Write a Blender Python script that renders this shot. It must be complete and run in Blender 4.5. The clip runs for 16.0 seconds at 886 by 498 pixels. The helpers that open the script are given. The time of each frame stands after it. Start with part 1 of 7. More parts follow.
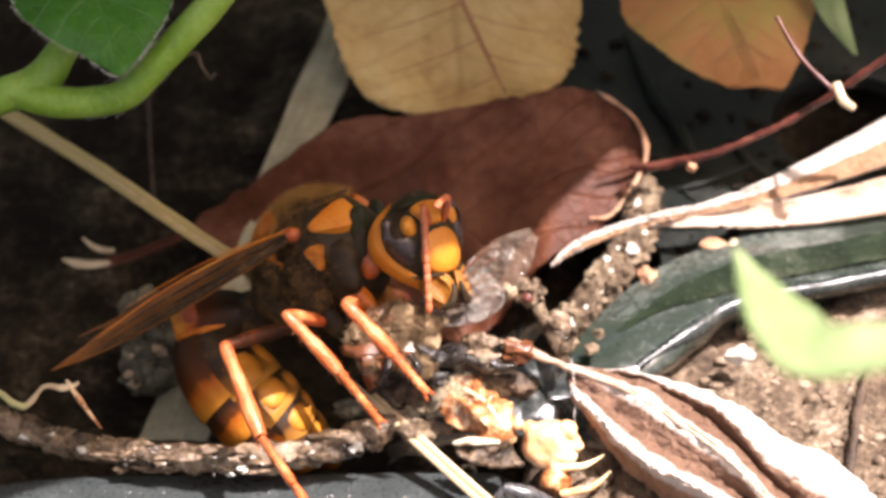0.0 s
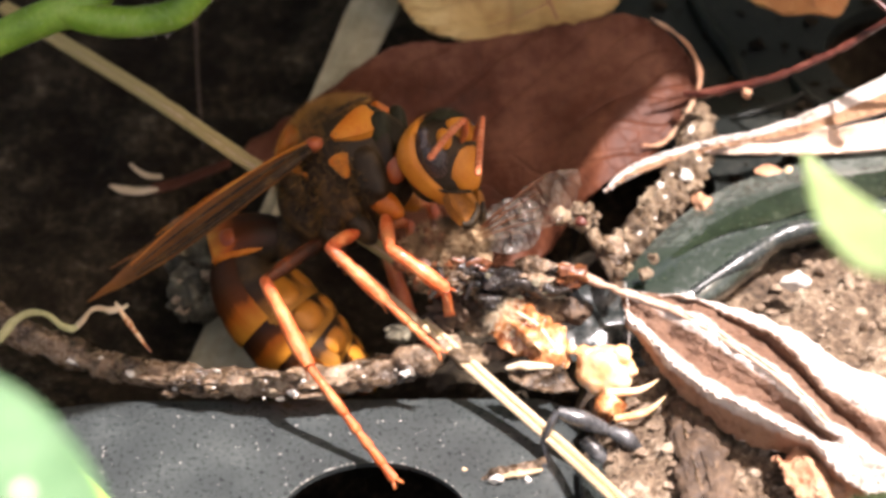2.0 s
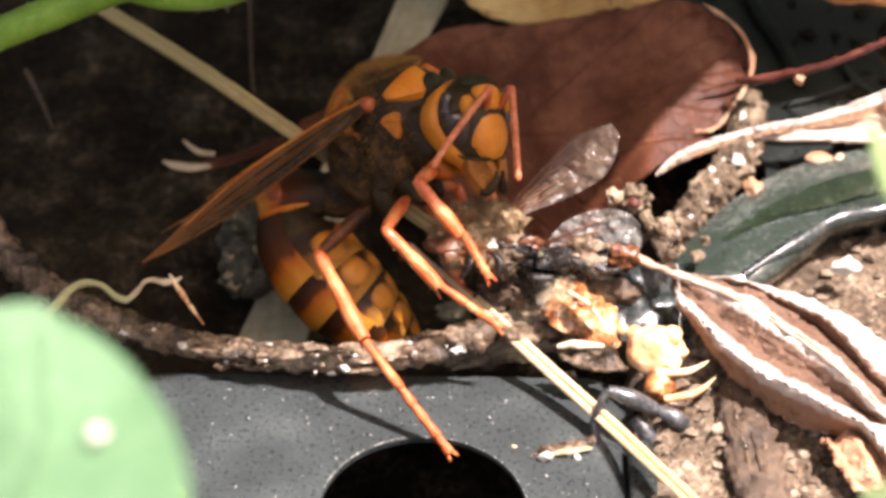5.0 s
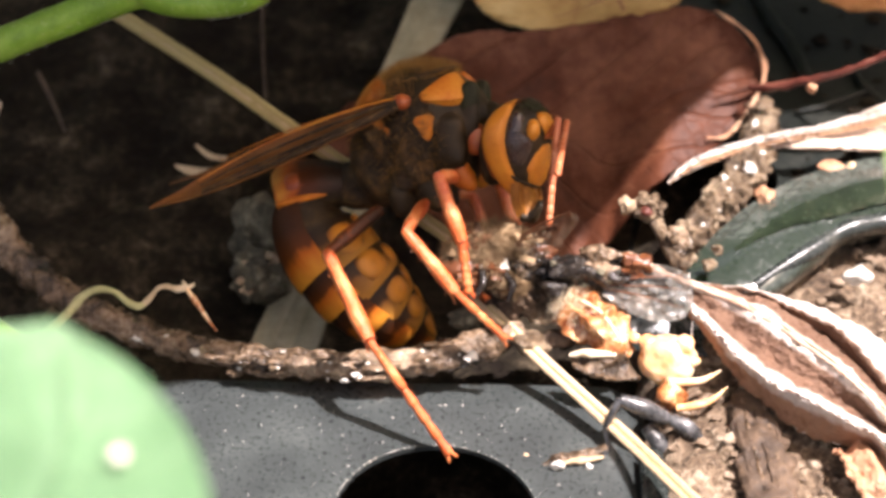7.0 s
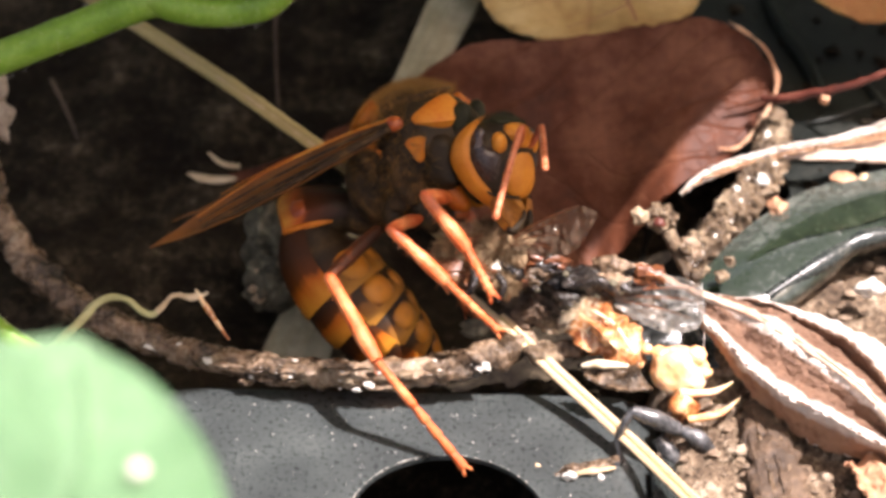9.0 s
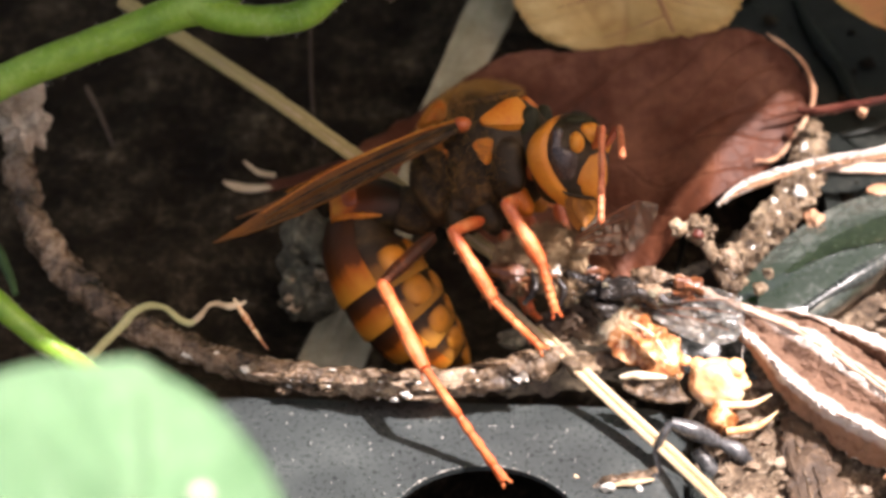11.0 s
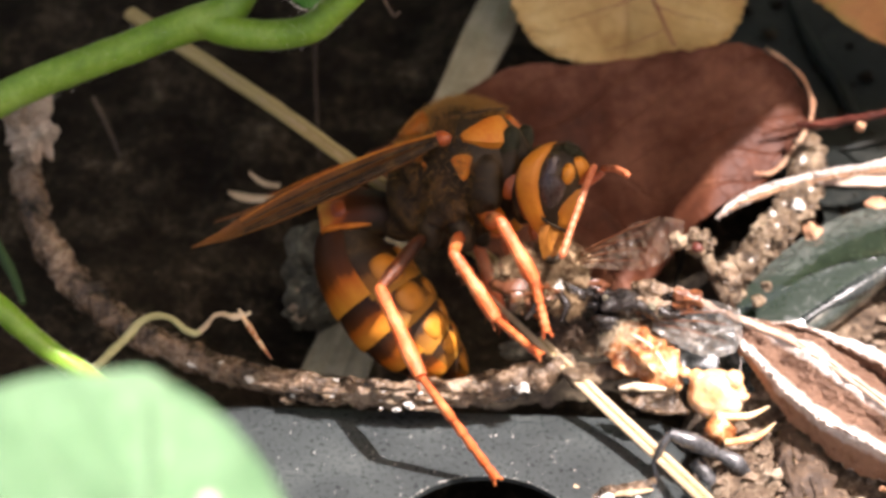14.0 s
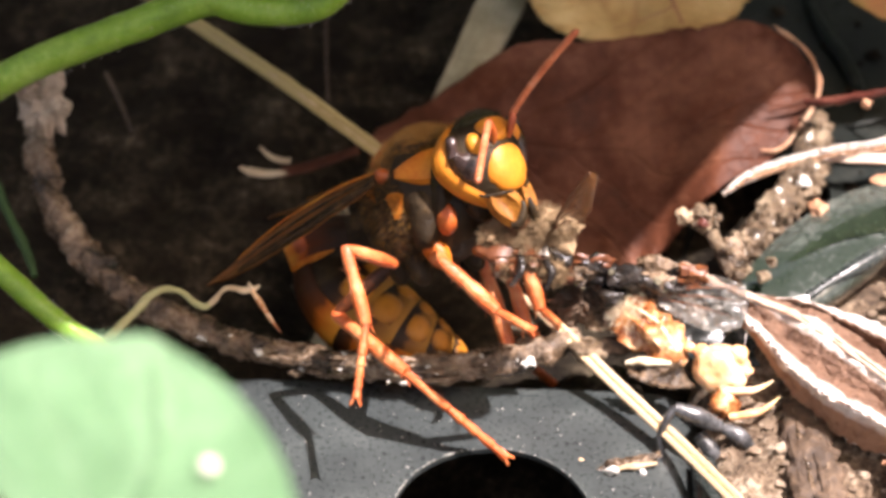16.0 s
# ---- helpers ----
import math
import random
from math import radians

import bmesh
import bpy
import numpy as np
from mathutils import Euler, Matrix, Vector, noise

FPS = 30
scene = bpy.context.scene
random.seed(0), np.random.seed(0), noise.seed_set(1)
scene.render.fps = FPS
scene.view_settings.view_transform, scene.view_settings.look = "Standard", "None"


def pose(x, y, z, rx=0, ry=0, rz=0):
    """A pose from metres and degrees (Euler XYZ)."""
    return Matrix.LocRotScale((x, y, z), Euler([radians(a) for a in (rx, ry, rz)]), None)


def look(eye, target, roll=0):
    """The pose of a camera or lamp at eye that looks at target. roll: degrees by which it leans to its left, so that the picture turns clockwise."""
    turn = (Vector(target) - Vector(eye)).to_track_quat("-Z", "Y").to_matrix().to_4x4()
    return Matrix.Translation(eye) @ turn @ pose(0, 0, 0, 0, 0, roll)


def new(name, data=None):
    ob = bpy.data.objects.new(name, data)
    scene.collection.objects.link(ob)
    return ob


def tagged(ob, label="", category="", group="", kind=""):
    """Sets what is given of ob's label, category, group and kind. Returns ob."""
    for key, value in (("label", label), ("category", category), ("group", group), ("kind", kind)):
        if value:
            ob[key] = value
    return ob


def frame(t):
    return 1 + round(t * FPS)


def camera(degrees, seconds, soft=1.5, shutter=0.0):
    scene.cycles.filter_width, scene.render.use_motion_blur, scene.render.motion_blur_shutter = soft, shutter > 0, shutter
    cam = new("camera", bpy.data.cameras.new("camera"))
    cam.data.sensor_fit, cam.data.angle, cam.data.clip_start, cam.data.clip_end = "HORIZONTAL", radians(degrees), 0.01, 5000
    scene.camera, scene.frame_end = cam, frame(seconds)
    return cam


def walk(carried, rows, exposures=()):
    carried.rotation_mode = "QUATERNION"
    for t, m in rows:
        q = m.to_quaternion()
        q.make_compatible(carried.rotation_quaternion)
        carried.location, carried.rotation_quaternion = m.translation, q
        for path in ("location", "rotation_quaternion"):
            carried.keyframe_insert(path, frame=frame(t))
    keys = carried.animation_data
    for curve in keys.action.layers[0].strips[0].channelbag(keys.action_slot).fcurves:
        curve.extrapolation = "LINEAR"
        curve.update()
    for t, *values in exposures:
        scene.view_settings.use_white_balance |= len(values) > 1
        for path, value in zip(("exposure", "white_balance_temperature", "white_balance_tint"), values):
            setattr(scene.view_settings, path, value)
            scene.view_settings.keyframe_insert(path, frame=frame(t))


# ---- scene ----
MM = 0.001
cam = camera(18.0, 16.0, soft=3.4)
cam.data.dof.use_dof = True
cam.data.dof.focus_distance = 0.158
cam.data.dof.aperture_fstop = 44.0
# seconds, eye in millimetres, turn in degrees
PATH = [
    (0.0, 6.20, -108.58, 117.04, 48.946, 0.464, -0.429),
    (0.5, 6.86, -110.56, 112.84, 48.602, 0.892, -0.708),
    (1.0, 6.87, -110.50, 112.01, 48.490, 0.840, -0.477),
    (1.5, 6.02, -109.88, 113.17, 48.448, 0.680, -0.229),
    (2.0, 4.46, -109.51, 113.20, 48.627, 0.617, 0.070),
    (2.5, 3.52, -110.44, 111.79, 49.029, 0.444, 0.254),
    (3.0, 3.24, -110.44, 111.46, 48.921, 0.232, 0.520),
    (3.5, 2.99, -110.46, 111.88, 48.824, 0.181, 0.572),
    (4.0, 2.90, -110.87, 112.35, 49.022, 0.159, 0.766),
    (6.5, 1.57, -111.99, 111.26, 48.861, -0.013, 1.144),
    (7.0, 1.56, -110.70, 113.42, 48.558, -0.165, 1.174),
    (7.5, 1.81, -110.91, 113.76, 48.916, -0.295, 1.253),
    (8.0, 2.14, -111.20, 113.33, 48.939, -0.196, 1.251),
    (8.5, 1.74, -111.13, 113.53, 48.879, -0.254, 1.319),
    (9.0, 0.91, -110.43, 113.98, 48.543, -0.380, 1.410),
    (11.5, -1.67, -110.18, 114.02, 48.742, -0.771, 1.573),
    (12.0, -1.61, -110.00, 114.77, 48.777, -0.815, 1.523),
    (12.5, -1.19, -110.20, 115.16, 48.720, -0.862, 1.681),
    (13.0, -1.23, -110.54, 115.40, 48.744, -0.868, 1.708),
    (13.5, -1.71, -110.63, 115.93, 48.643, -0.872, 1.629),
    (14.0, -1.60, -111.09, 116.17, 48.548, -0.850, 1.764),
    (14.5, -1.47, -111.62, 116.04, 48.594, -0.863, 1.842),
    (15.0, -1.61, -111.85, 116.39, 48.574, -0.867, 1.850),
    (15.5, -1.50, -111.91, 116.84, 48.425, -0.745, 1.922),
    (16.0, -0.65, -112.29, 116.92, 48.118, -0.678, 2.249),
]
walk(cam, [(t, pose(x * MM, y * MM, z * MM, rx, ry, rz)) for t, x, y, z, rx, ry, rz in PATH], [(0.0, 1.5, 6500, 22), (16.0, 1.5, 6500, 22)])

# ---- light: high sun from the right, open sky, shade from foliage overhead ----
SUN_FROM = Vector((0.36, -0.06, 1.0)).normalized()
world = bpy.data.worlds.new("sky")
scene.world = world
world.use_nodes = True
wn = world.node_tree
sky = wn.nodes.new("ShaderNodeTexSky")
sky.sky_type = "NISHITA"
sky.sun_disc = False
sky.dust_density = 6.0
sky.ozone_density = 0.4
sky.sun_elevation = math.asin(SUN_FROM.z)
sky.sun_rotation = math.atan2(SUN_FROM.x, SUN_FROM.y)
tint = wn.nodes.new("ShaderNodeMix")
tint.data_type, tint.blend_type = "RGBA", "MULTIPLY"
tint.inputs["Factor"].default_value = 1.0
tint.inputs["B"].default_value = (1.0, 0.92, 0.76, 1)
wn.links.new(sky.outputs[0], tint.inputs["A"])
wn.links.new(tint.outputs["Result"], wn.nodes["Background"].inputs[0])
wn.nodes["Background"].inputs[1].default_value = 0.1
sun = new("sun", bpy.data.lights.new("sun", "SUN"))
sun.data.energy = 5.0
sun.data.angle = radians(0.5)
sun.data.color = (1.0, 0.975, 0.93)
sun.matrix_world = look(SUN_FROM, (0, 0, 0))


# ---- materials ----
def nodes_of(name):
    m = bpy.data.materials.new(name)
    m.use_nodes = True
    nt = m.node_tree
    return m, nt, nt.nodes["Principled BSDF"]


def ramp(nt, fac, stops):
    r = nt.nodes.new("ShaderNodeValToRGB")
    e = r.color_ramp.elements
    while len(e) < len(stops):
        e.new(0.5)
    for k, (p, c) in enumerate(stops):
        e[k].position = p
        e[k].color = (*c, 1)
    nt.links.new(fac, r.inputs[0])
    return r.outputs[0]


def noise_of(nt, scale, detail=6.0, rough=0.6, coord="Object", stretch=None, distort=0.0):
    tc = nt.nodes.new("ShaderNodeTexCoord")
    n = nt.nodes.new("ShaderNodeTexNoise")
    n.inputs["Scale"].default_value = scale
    n.inputs["Detail"].default_value = detail
    n.inputs["Roughness"].default_value = rough
    n.inputs["Distortion"].default_value = distort
    src = tc.outputs[coord]
    if stretch:
        mp = nt.nodes.new("ShaderNodeMapping")
        mp.inputs["Scale"].default_value = stretch
        nt.links.new(src, mp.inputs[0])
        src = mp.outputs[0]
    nt.links.new(src, n.inputs["Vector"])
    return n.outputs["Fac"]


def mixc(nt, fac, a, b, mode="MIX"):
    m = nt.nodes.new("ShaderNodeMix")
    m.data_type = "RGBA"
    m.blend_type = mode
    for s, v in ((m.inputs["Factor"], fac), (m.inputs["A"], a), (m.inputs["B"], b)):
        if hasattr(v, "links"):
            nt.links.new(v, s)
        elif isinstance(v, (int, float)):
            s.default_value = v
        else:
            s.default_value = (*v, 1)
    return m.outputs["Result"]


def mathn(nt, op, a, b=0.0, c=0.0):
    m = nt.nodes.new("ShaderNodeMath")
    m.operation = op
    for s, v in zip(m.inputs, (a, b, c)):
        if hasattr(v, "links"):
            nt.links.new(v, s)
        else:
            s.default_value = v
    return m.outputs[0]


def bump(nt, bsdf, height, strength, dist=0.0003):
    b = nt.nodes.new("ShaderNodeBump")
    b.inputs["Strength"].default_value = strength
    b.inputs["Distance"].default_value = dist
    nt.links.new(height, b.inputs["Height"])
    nt.links.new(b.outputs[0], bsdf.inputs["Normal"])


def surface(name, stops, scale=500, rough=0.7, fine=2500, bumps=0.5, coat=0.0, sub=0.0, sub_rgb=(1, 0.5, 0.3), stretch=None,
            rough_var=0.15, fine_mix=0.35, dist=0.0003, spec=0.5, coord="Object", trans=0.0):
    """A plain surface with variation at two scales and fine relief."""
    m, nt, b = nodes_of(name)
    big = noise_of(nt, scale, 5, 0.55, coord, stretch)
    small = noise_of(nt, fine, 4, 0.65, coord, stretch)
    both = mathn(nt, "MULTIPLY_ADD", mathn(nt, "SUBTRACT", small, 0.5), fine_mix, big)
    col = ramp(nt, both, stops)
    nt.links.new(col, b.inputs["Base Color"])
    nt.links.new(mathn(nt, "MULTIPLY_ADD", mathn(nt, "SUBTRACT", small, 0.5), rough_var * 2, rough), b.inputs["Roughness"])
    b.inputs["Specular IOR Level"].default_value = spec
    b.inputs["Coat Weight"].default_value = coat
    b.inputs["Coat Roughness"].default_value = 0.12
    if sub:
        b.inputs["Subsurface Weight"].default_value = sub
        b.inputs["Subsurface Radius"].default_value = sub_rgb
        b.inputs["Subsurface Scale"].default_value = 0.0006
    bump(nt, b, both, bumps, dist)
    if trans:
        thin(nt, b, col, trans)
    return m


def thin(nt, bsdf, col, share):
    """Lets light through a thin leaf or wing."""
    t = nt.nodes.new("ShaderNodeBsdfTranslucent")
    if hasattr(col, "links"):
        nt.links.new(col, t.inputs["Color"])
    mx = nt.nodes.new("ShaderNodeMixShader")
    mx.inputs[0].default_value = share
    nt.links.new(bsdf.outputs[0], mx.inputs[1])
    nt.links.new(t.outputs[0], mx.inputs[2])
    nt.links.new(mx.outputs[0], nt.nodes["Material Output"].inputs[0])


def veined(name, stops, vein, rough=0.55, veins=9.0, slant=1.4, trans=0.25, scale=300, vein_mix=0.5, bumps=0.6, width=0.1, net=True, coat=0.0, spec=0.5):
    """A leaf: mottled blade, slanting side veins on both sides of the midrib (UV: u along, v across) and a fine net."""
    m, nt, b = nodes_of(name)
    tc = nt.nodes.new("ShaderNodeTexCoord")
    sp = nt.nodes.new("ShaderNodeSeparateXYZ")
    nt.links.new(tc.outputs["UV"], sp.inputs[0])
    big = noise_of(nt, scale, 6, 0.6)
    fine = noise_of(nt, scale * 9, 4, 0.6)
    both = mathn(nt, "MULTIPLY_ADD", mathn(nt, "SUBTRACT", fine, 0.5), 0.3, big)
    col = ramp(nt, both, stops)
    side = mathn(nt, "ABSOLUTE", mathn(nt, "SUBTRACT", sp.outputs[1], 0.5))
    wob = mathn(nt, "MULTIPLY", mathn(nt, "SUBTRACT", big, 0.5), 0.12)
    ph = mathn(nt, "ADD", mathn(nt, "MULTIPLY_ADD", side, -slant * 0.5, sp.outputs[0]), wob)
    saw = mathn(nt, "ABSOLUTE", mathn(nt, "SUBTRACT", mathn(nt, "FRACT", mathn(nt, "MULTIPLY", ph, veins)), 0.5))
    line = mathn(nt, "SUBTRACT", 1.0, mathn(nt, "MINIMUM", mathn(nt, "DIVIDE", saw, width), 1.0))
    mid = mathn(nt, "SUBTRACT", 1.0, mathn(nt, "MINIMUM", mathn(nt, "DIVIDE", side, 0.025), 1.0))
    allv = mathn(nt, "MAXIMUM", line, mid)
    if net:
        vor = nt.nodes.new("ShaderNodeTexVoronoi")
        vor.feature = "DISTANCE_TO_EDGE"
        vor.inputs["Scale"].default_value = 900
        nt.links.new(tc.outputs["Object"], vor.inputs["Vector"])
        nline = mathn(nt, "SUBTRACT", 1.0, mathn(nt, "MINIMUM", mathn(nt, "DIVIDE", vor.outputs["Distance"], 0.08), 1.0))
        allv = mathn(nt, "MAXIMUM", allv, mathn(nt, "MULTIPLY", nline, 0.35))
    col = mixc(nt, mathn(nt, "MULTIPLY", allv, vein_mix), col, vein)
    nt.links.new(col, b.inputs["Base Color"])
    b.inputs["Roughness"].default_value = rough
    b.inputs["Coat Weight"].default_value = coat
    b.inputs["Specular IOR Level"].default_value = spec
    bump(nt, b, mathn(nt, "MULTIPLY_ADD", allv, -0.5, both), bumps, 0.0003)
    if trans:
        thin(nt, b, col, trans)
    return m


SOIL = surface("dark humus", [(0.32, (0.009, 0.006, 0.004)), (0.52, (0.021, 0.016, 0.010)), (0.66, (0.052, 0.039, 0.025)), (0.8, (0.13, 0.10, 0.066))], 260, 0.95, 1800, 1.0, fine_mix=0.8, dist=0.0006, spec=0.12)
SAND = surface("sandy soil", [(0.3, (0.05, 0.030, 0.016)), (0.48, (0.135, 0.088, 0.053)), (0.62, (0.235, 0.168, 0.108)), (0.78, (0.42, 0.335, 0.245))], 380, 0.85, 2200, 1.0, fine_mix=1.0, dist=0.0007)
GRIT = surface("grit", [(0.25, (0.06, 0.038, 0.022)), (0.5, (0.19, 0.132, 0.085)), (0.75, (0.42, 0.335, 0.25))], 700, 0.75, 3000, 0.8, fine_mix=0.6)
SLICK = surface("wet dusty plastic", [(0.3, (0.014, 0.022, 0.014)), (0.5, (0.032, 0.040, 0.033)), (0.64, (0.11, 0.12, 0.105))], 120, 0.15, 2600, 0.12, coat=0.5, fine_mix=0.4, rough_var=0.16, dist=0.0002)
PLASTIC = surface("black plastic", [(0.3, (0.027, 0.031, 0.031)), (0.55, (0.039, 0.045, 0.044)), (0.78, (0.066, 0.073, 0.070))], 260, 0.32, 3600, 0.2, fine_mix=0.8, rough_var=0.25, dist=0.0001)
# dark green of mirrored plants, put into the colour
GREEN_REFLECTION = surface("green reflection on plastic", [(0.3, (0.007, 0.011, 0.006)), (0.55, (0.015, 0.023, 0.012)), (0.76, (0.06, 0.066, 0.045))], 300, 0.22, 2600, 0.3, fine_mix=0.5, rough_var=0.2, dist=0.0002)
GLOSSY = surface("glossy black plastic", [(0.3, (0.012, 0.015, 0.014)), (0.55, (0.024, 0.029, 0.027)), (0.7, (0.06, 0.06, 0.05))], 160, 0.26, 2600, 0.3, fine_mix=0.6, rough_var=0.25, dist=0.0002)
FRESH = veined("pale young leaf", [(0.3, (0.155, 0.30, 0.145)), (0.55, (0.195, 0.355, 0.185)), (0.75, (0.26, 0.42, 0.24))], (0.30, 0.48, 0.265), 0.5, 6, 1.2, 0.5, 250, 0.4, width=0.06)
BARK = surface("wet bark", [(0.3, (0.018, 0.011, 0.006)), (0.46, (0.092, 0.058, 0.033)), (0.6, (0.215, 0.142, 0.088)), (0.78, (0.37, 0.28, 0.19))], 480, 0.27, 2000, 1.0, fine_mix=0.6, dist=0.0005, rough_var=0.3)
MUD = surface("muddy bark", [(0.28, (0.040, 0.024, 0.012)), (0.5, (0.145, 0.095, 0.055)), (0.72, (0.34, 0.255, 0.165))], 500, 0.34, 2400, 1.0, fine_mix=0.8, dist=0.0006, rough_var=0.3)
STRAW = surface("straw", [(0.25, (0.25, 0.14, 0.062)), (0.45, (0.48, 0.33, 0.18)), (0.7, (0.74, 0.59, 0.41))], 1.0, 0.42, 2.2, 0.4, stretch=(0.7, 14.0, 1), coord="UV", fine_mix=0.7)
PALE = surface("bleached blade", [(0.3, (0.24, 0.21, 0.125)), (0.55, (0.38, 0.34, 0.225)), (0.75, (0.50, 0.45, 0.32))], 350, 0.7, 2500, 0.5)
RUSSET = veined("russet leaf", [(0.32, (0.048, 0.013, 0.005)), (0.5, (0.104, 0.031, 0.013)), (0.68, (0.20, 0.078, 0.040))], (0.05, 0.015, 0.007), 0.58, 7, 1.3, 0.15, 130, 0.14, bumps=0.6, width=0.06, spec=0.25)
TAN_VEIN = surface("reddish leaf vein", [(0.3, (0.26, 0.10, 0.04)), (0.55, (0.36, 0.16, 0.07)), (0.8, (0.46, 0.26, 0.13))], 600, 0.6, 2600, 0.4)
TAN = veined("tan leaf", [(0.3, (0.46, 0.28, 0.09)), (0.5, (0.64, 0.44, 0.17)), (0.7, (0.74, 0.57, 0.26))], (0.40, 0.19, 0.07), 0.6, 7, 1.2, 0.3, 180, 0.4, width=0.06)
DEEP = veined("deep green leaf", [(0.3, (0.02, 0.05, 0.01)), (0.55, (0.03, 0.07, 0.016)), (0.75, (0.045, 0.10, 0.025))], (0.06, 0.12, 0.04), 0.7, 6, 1.2, 0.1, 250, 0.4, width=0.06)
YOUNG = veined("yellowish young leaf", [(0.3, (0.30, 0.41, 0.17)), (0.55, (0.40, 0.51, 0.25)), (0.75, (0.50, 0.60, 0.33))], (0.46, 0.60, 0.26), 0.5, 6, 1.2, 0.5, 250, 0.3, width=0.06)
OCHRE = veined("ochre leaf", [(0.3, (0.46, 0.19, 0.06)), (0.5, (0.56, 0.27, 0.10)), (0.7, (0.44, 0.36, 0.09))], (0.40, 0.18, 0.07), 0.65, 6, 1.2, 0.3, 160, 0.2)
DRY = surface("dry curled leaf", [(0.25, (0.38, 0.21, 0.13)), (0.5, (0.60, 0.42, 0.31)), (0.75, (0.76, 0.62, 0.51))], 320, 0.6, 1500, 1.0, trans=0.2, dist=0.0005)


def folded(name, pale, brown, stops, end=2.0, beyond=0.3):
    """A dry leaf folded lengthwise: pale along its folds, brown between (UV v runs across)."""
    m, nt, bs = nodes_of(name)
    tc = nt.nodes.new("ShaderNodeTexCoord")
    sp = nt.nodes.new("ShaderNodeSeparateXYZ")
    nt.links.new(tc.outputs["UV"], sp.inputs[0])
    big, fine = noise_of(nt, 420, 5, 0.6), noise_of(nt, 2200, 4, 0.6)
    v = mathn(nt, "ADD", sp.outputs[1], mathn(nt, "MULTIPLY", mathn(nt, "SUBTRACT", big, 0.5), 0.16))
    base = ramp(nt, v, [(q, pale if k else brown) for q, k in stops])
    tip = mathn(nt, "MULTIPLY", mathn(nt, "GREATER_THAN", mathn(nt, "MULTIPLY_ADD", mathn(nt, "SUBTRACT", big, 0.5), 0.2, sp.outputs[0]), end), mathn(nt, "GREATER_THAN", sp.outputs[1], beyond))
    base = mixc(nt, tip, base, pale)
    mot = ramp(nt, mathn(nt, "MULTIPLY_ADD", mathn(nt, "SUBTRACT", fine, 0.5), 0.6, big), [(0.25, (0.6, 0.50, 0.43)), (0.5, (1, 1, 1))])
    col = mixc(nt, 1.0, base, mot, "MULTIPLY")
    nt.links.new(col, bs.inputs["Base Color"])
    bs.inputs["Roughness"].default_value = 0.6
    bump(nt, bs, mathn(nt, "ADD", noise_of(nt, 750, 5, 0.65), mathn(nt, "MULTIPLY", fine, 0.4)), 1.0, 0.0011)
    thin(nt, bs, col, 0.2)
    return m


PALE_DRY, BROWN_DRY = (0.86, 0.76, 0.68), (0.23, 0.125, 0.078)
FOLD_A = folded("near fold", PALE_DRY, BROWN_DRY, [(0.0, 0), (0.23, 0), (0.27, 1), (0.41, 1), (0.46, 0), (0.79, 0), (0.85, 1), (1.0, 1)], 0.70)
FOLD_B = folded("far fold", PALE_DRY, BROWN_DRY, [(0.0, 1), (0.44, 1), (0.53, 0), (1.0, 0)])
FOLD_C = folded("brown fold", PALE_DRY, (0.50, 0.28, 0.17), [(0.0, 1), (0.18, 1), (0.34, 0), (1.0, 0)])
FOLD_D = folded("upper leaf fold", PALE_DRY, (0.40, 0.22, 0.12), [(0.0, 1), (0.42, 1), (0.5, 0), (0.95, 0)])
GOLDEN_STRAW = surface("darker golden straw", [(0.25, (0.22, 0.15, 0.05)), (0.5, (0.44, 0.33, 0.13)), (0.75, (0.62, 0.50, 0.24))], 1.0, 0.5, 3.0, 0.4, stretch=(2.0, 9.0, 1), coord="UV", fine_mix=0.6)
ORANGE_DRY = surface("orange dry leaf", [(0.25, (0.36, 0.15, 0.07)), (0.5, (0.56, 0.30, 0.17)), (0.75, (0.70, 0.47, 0.31))], 380, 0.65, 1500, 1.0, trans=0.2, dist=0.0009)
GREEN = veined("green leaf", [(0.3, (0.045, 0.16, 0.014)), (0.55, (0.075, 0.24, 0.028)), (0.75, (0.12, 0.33, 0.055))], (0.17, 0.40, 0.10), 0.32, 6, 1.2, 0.35, 250, 0.4, width=0.06)
STEM = surface("green stem", [(0.3, (0.13, 0.25, 0.018)), (0.5, (0.21, 0.36, 0.036)), (0.72, (0.34, 0.50, 0.10))], 300, 0.4, 2500, 0.3, sub=0.3, sub_rgb=(0.5, 1, 0.2))
TWIG = surface("red twig", [(0.3, (0.045, 0.011, 0.007)), (0.55, (0.11, 0.028, 0.018)), (0.8, (0.22, 0.085, 0.055))], 500, 0.35, 2600, 0.7)
CREAM = surface("cream flesh", [(0.3, (0.66, 0.27, 0.095)), (0.5, (0.84, 0.51, 0.26)), (0.72, (0.90, 0.73, 0.54))], 650, 0.2, 1600, 0.5, sub=0.35, sub_rgb=(1, 0.6, 0.3), coat=0.5)
AMBER = surface("amber cuticle", [(0.32, (0.16, 0.038, 0.010)), (0.5, (0.44, 0.17, 0.055)), (0.68, (0.76, 0.52, 0.30))], 800, 0.2, 2600, 0.6, coat=0.5, fine_mix=0.6)
TORN = surface("torn brown fur", [(0.3, (0.11, 0.066, 0.030)), (0.6, (0.26, 0.17, 0.088)), (0.8, (0.42, 0.30, 0.175))], 900, 0.8, 3000, 0.4)
FUZZ = surface("pale fuzz", [(0.3, (0.55, 0.42, 0.26)), (0.6, (0.74, 0.63, 0.46)), (0.8, (0.84, 0.77, 0.64))], 900, 0.8, 3000, 0.2)
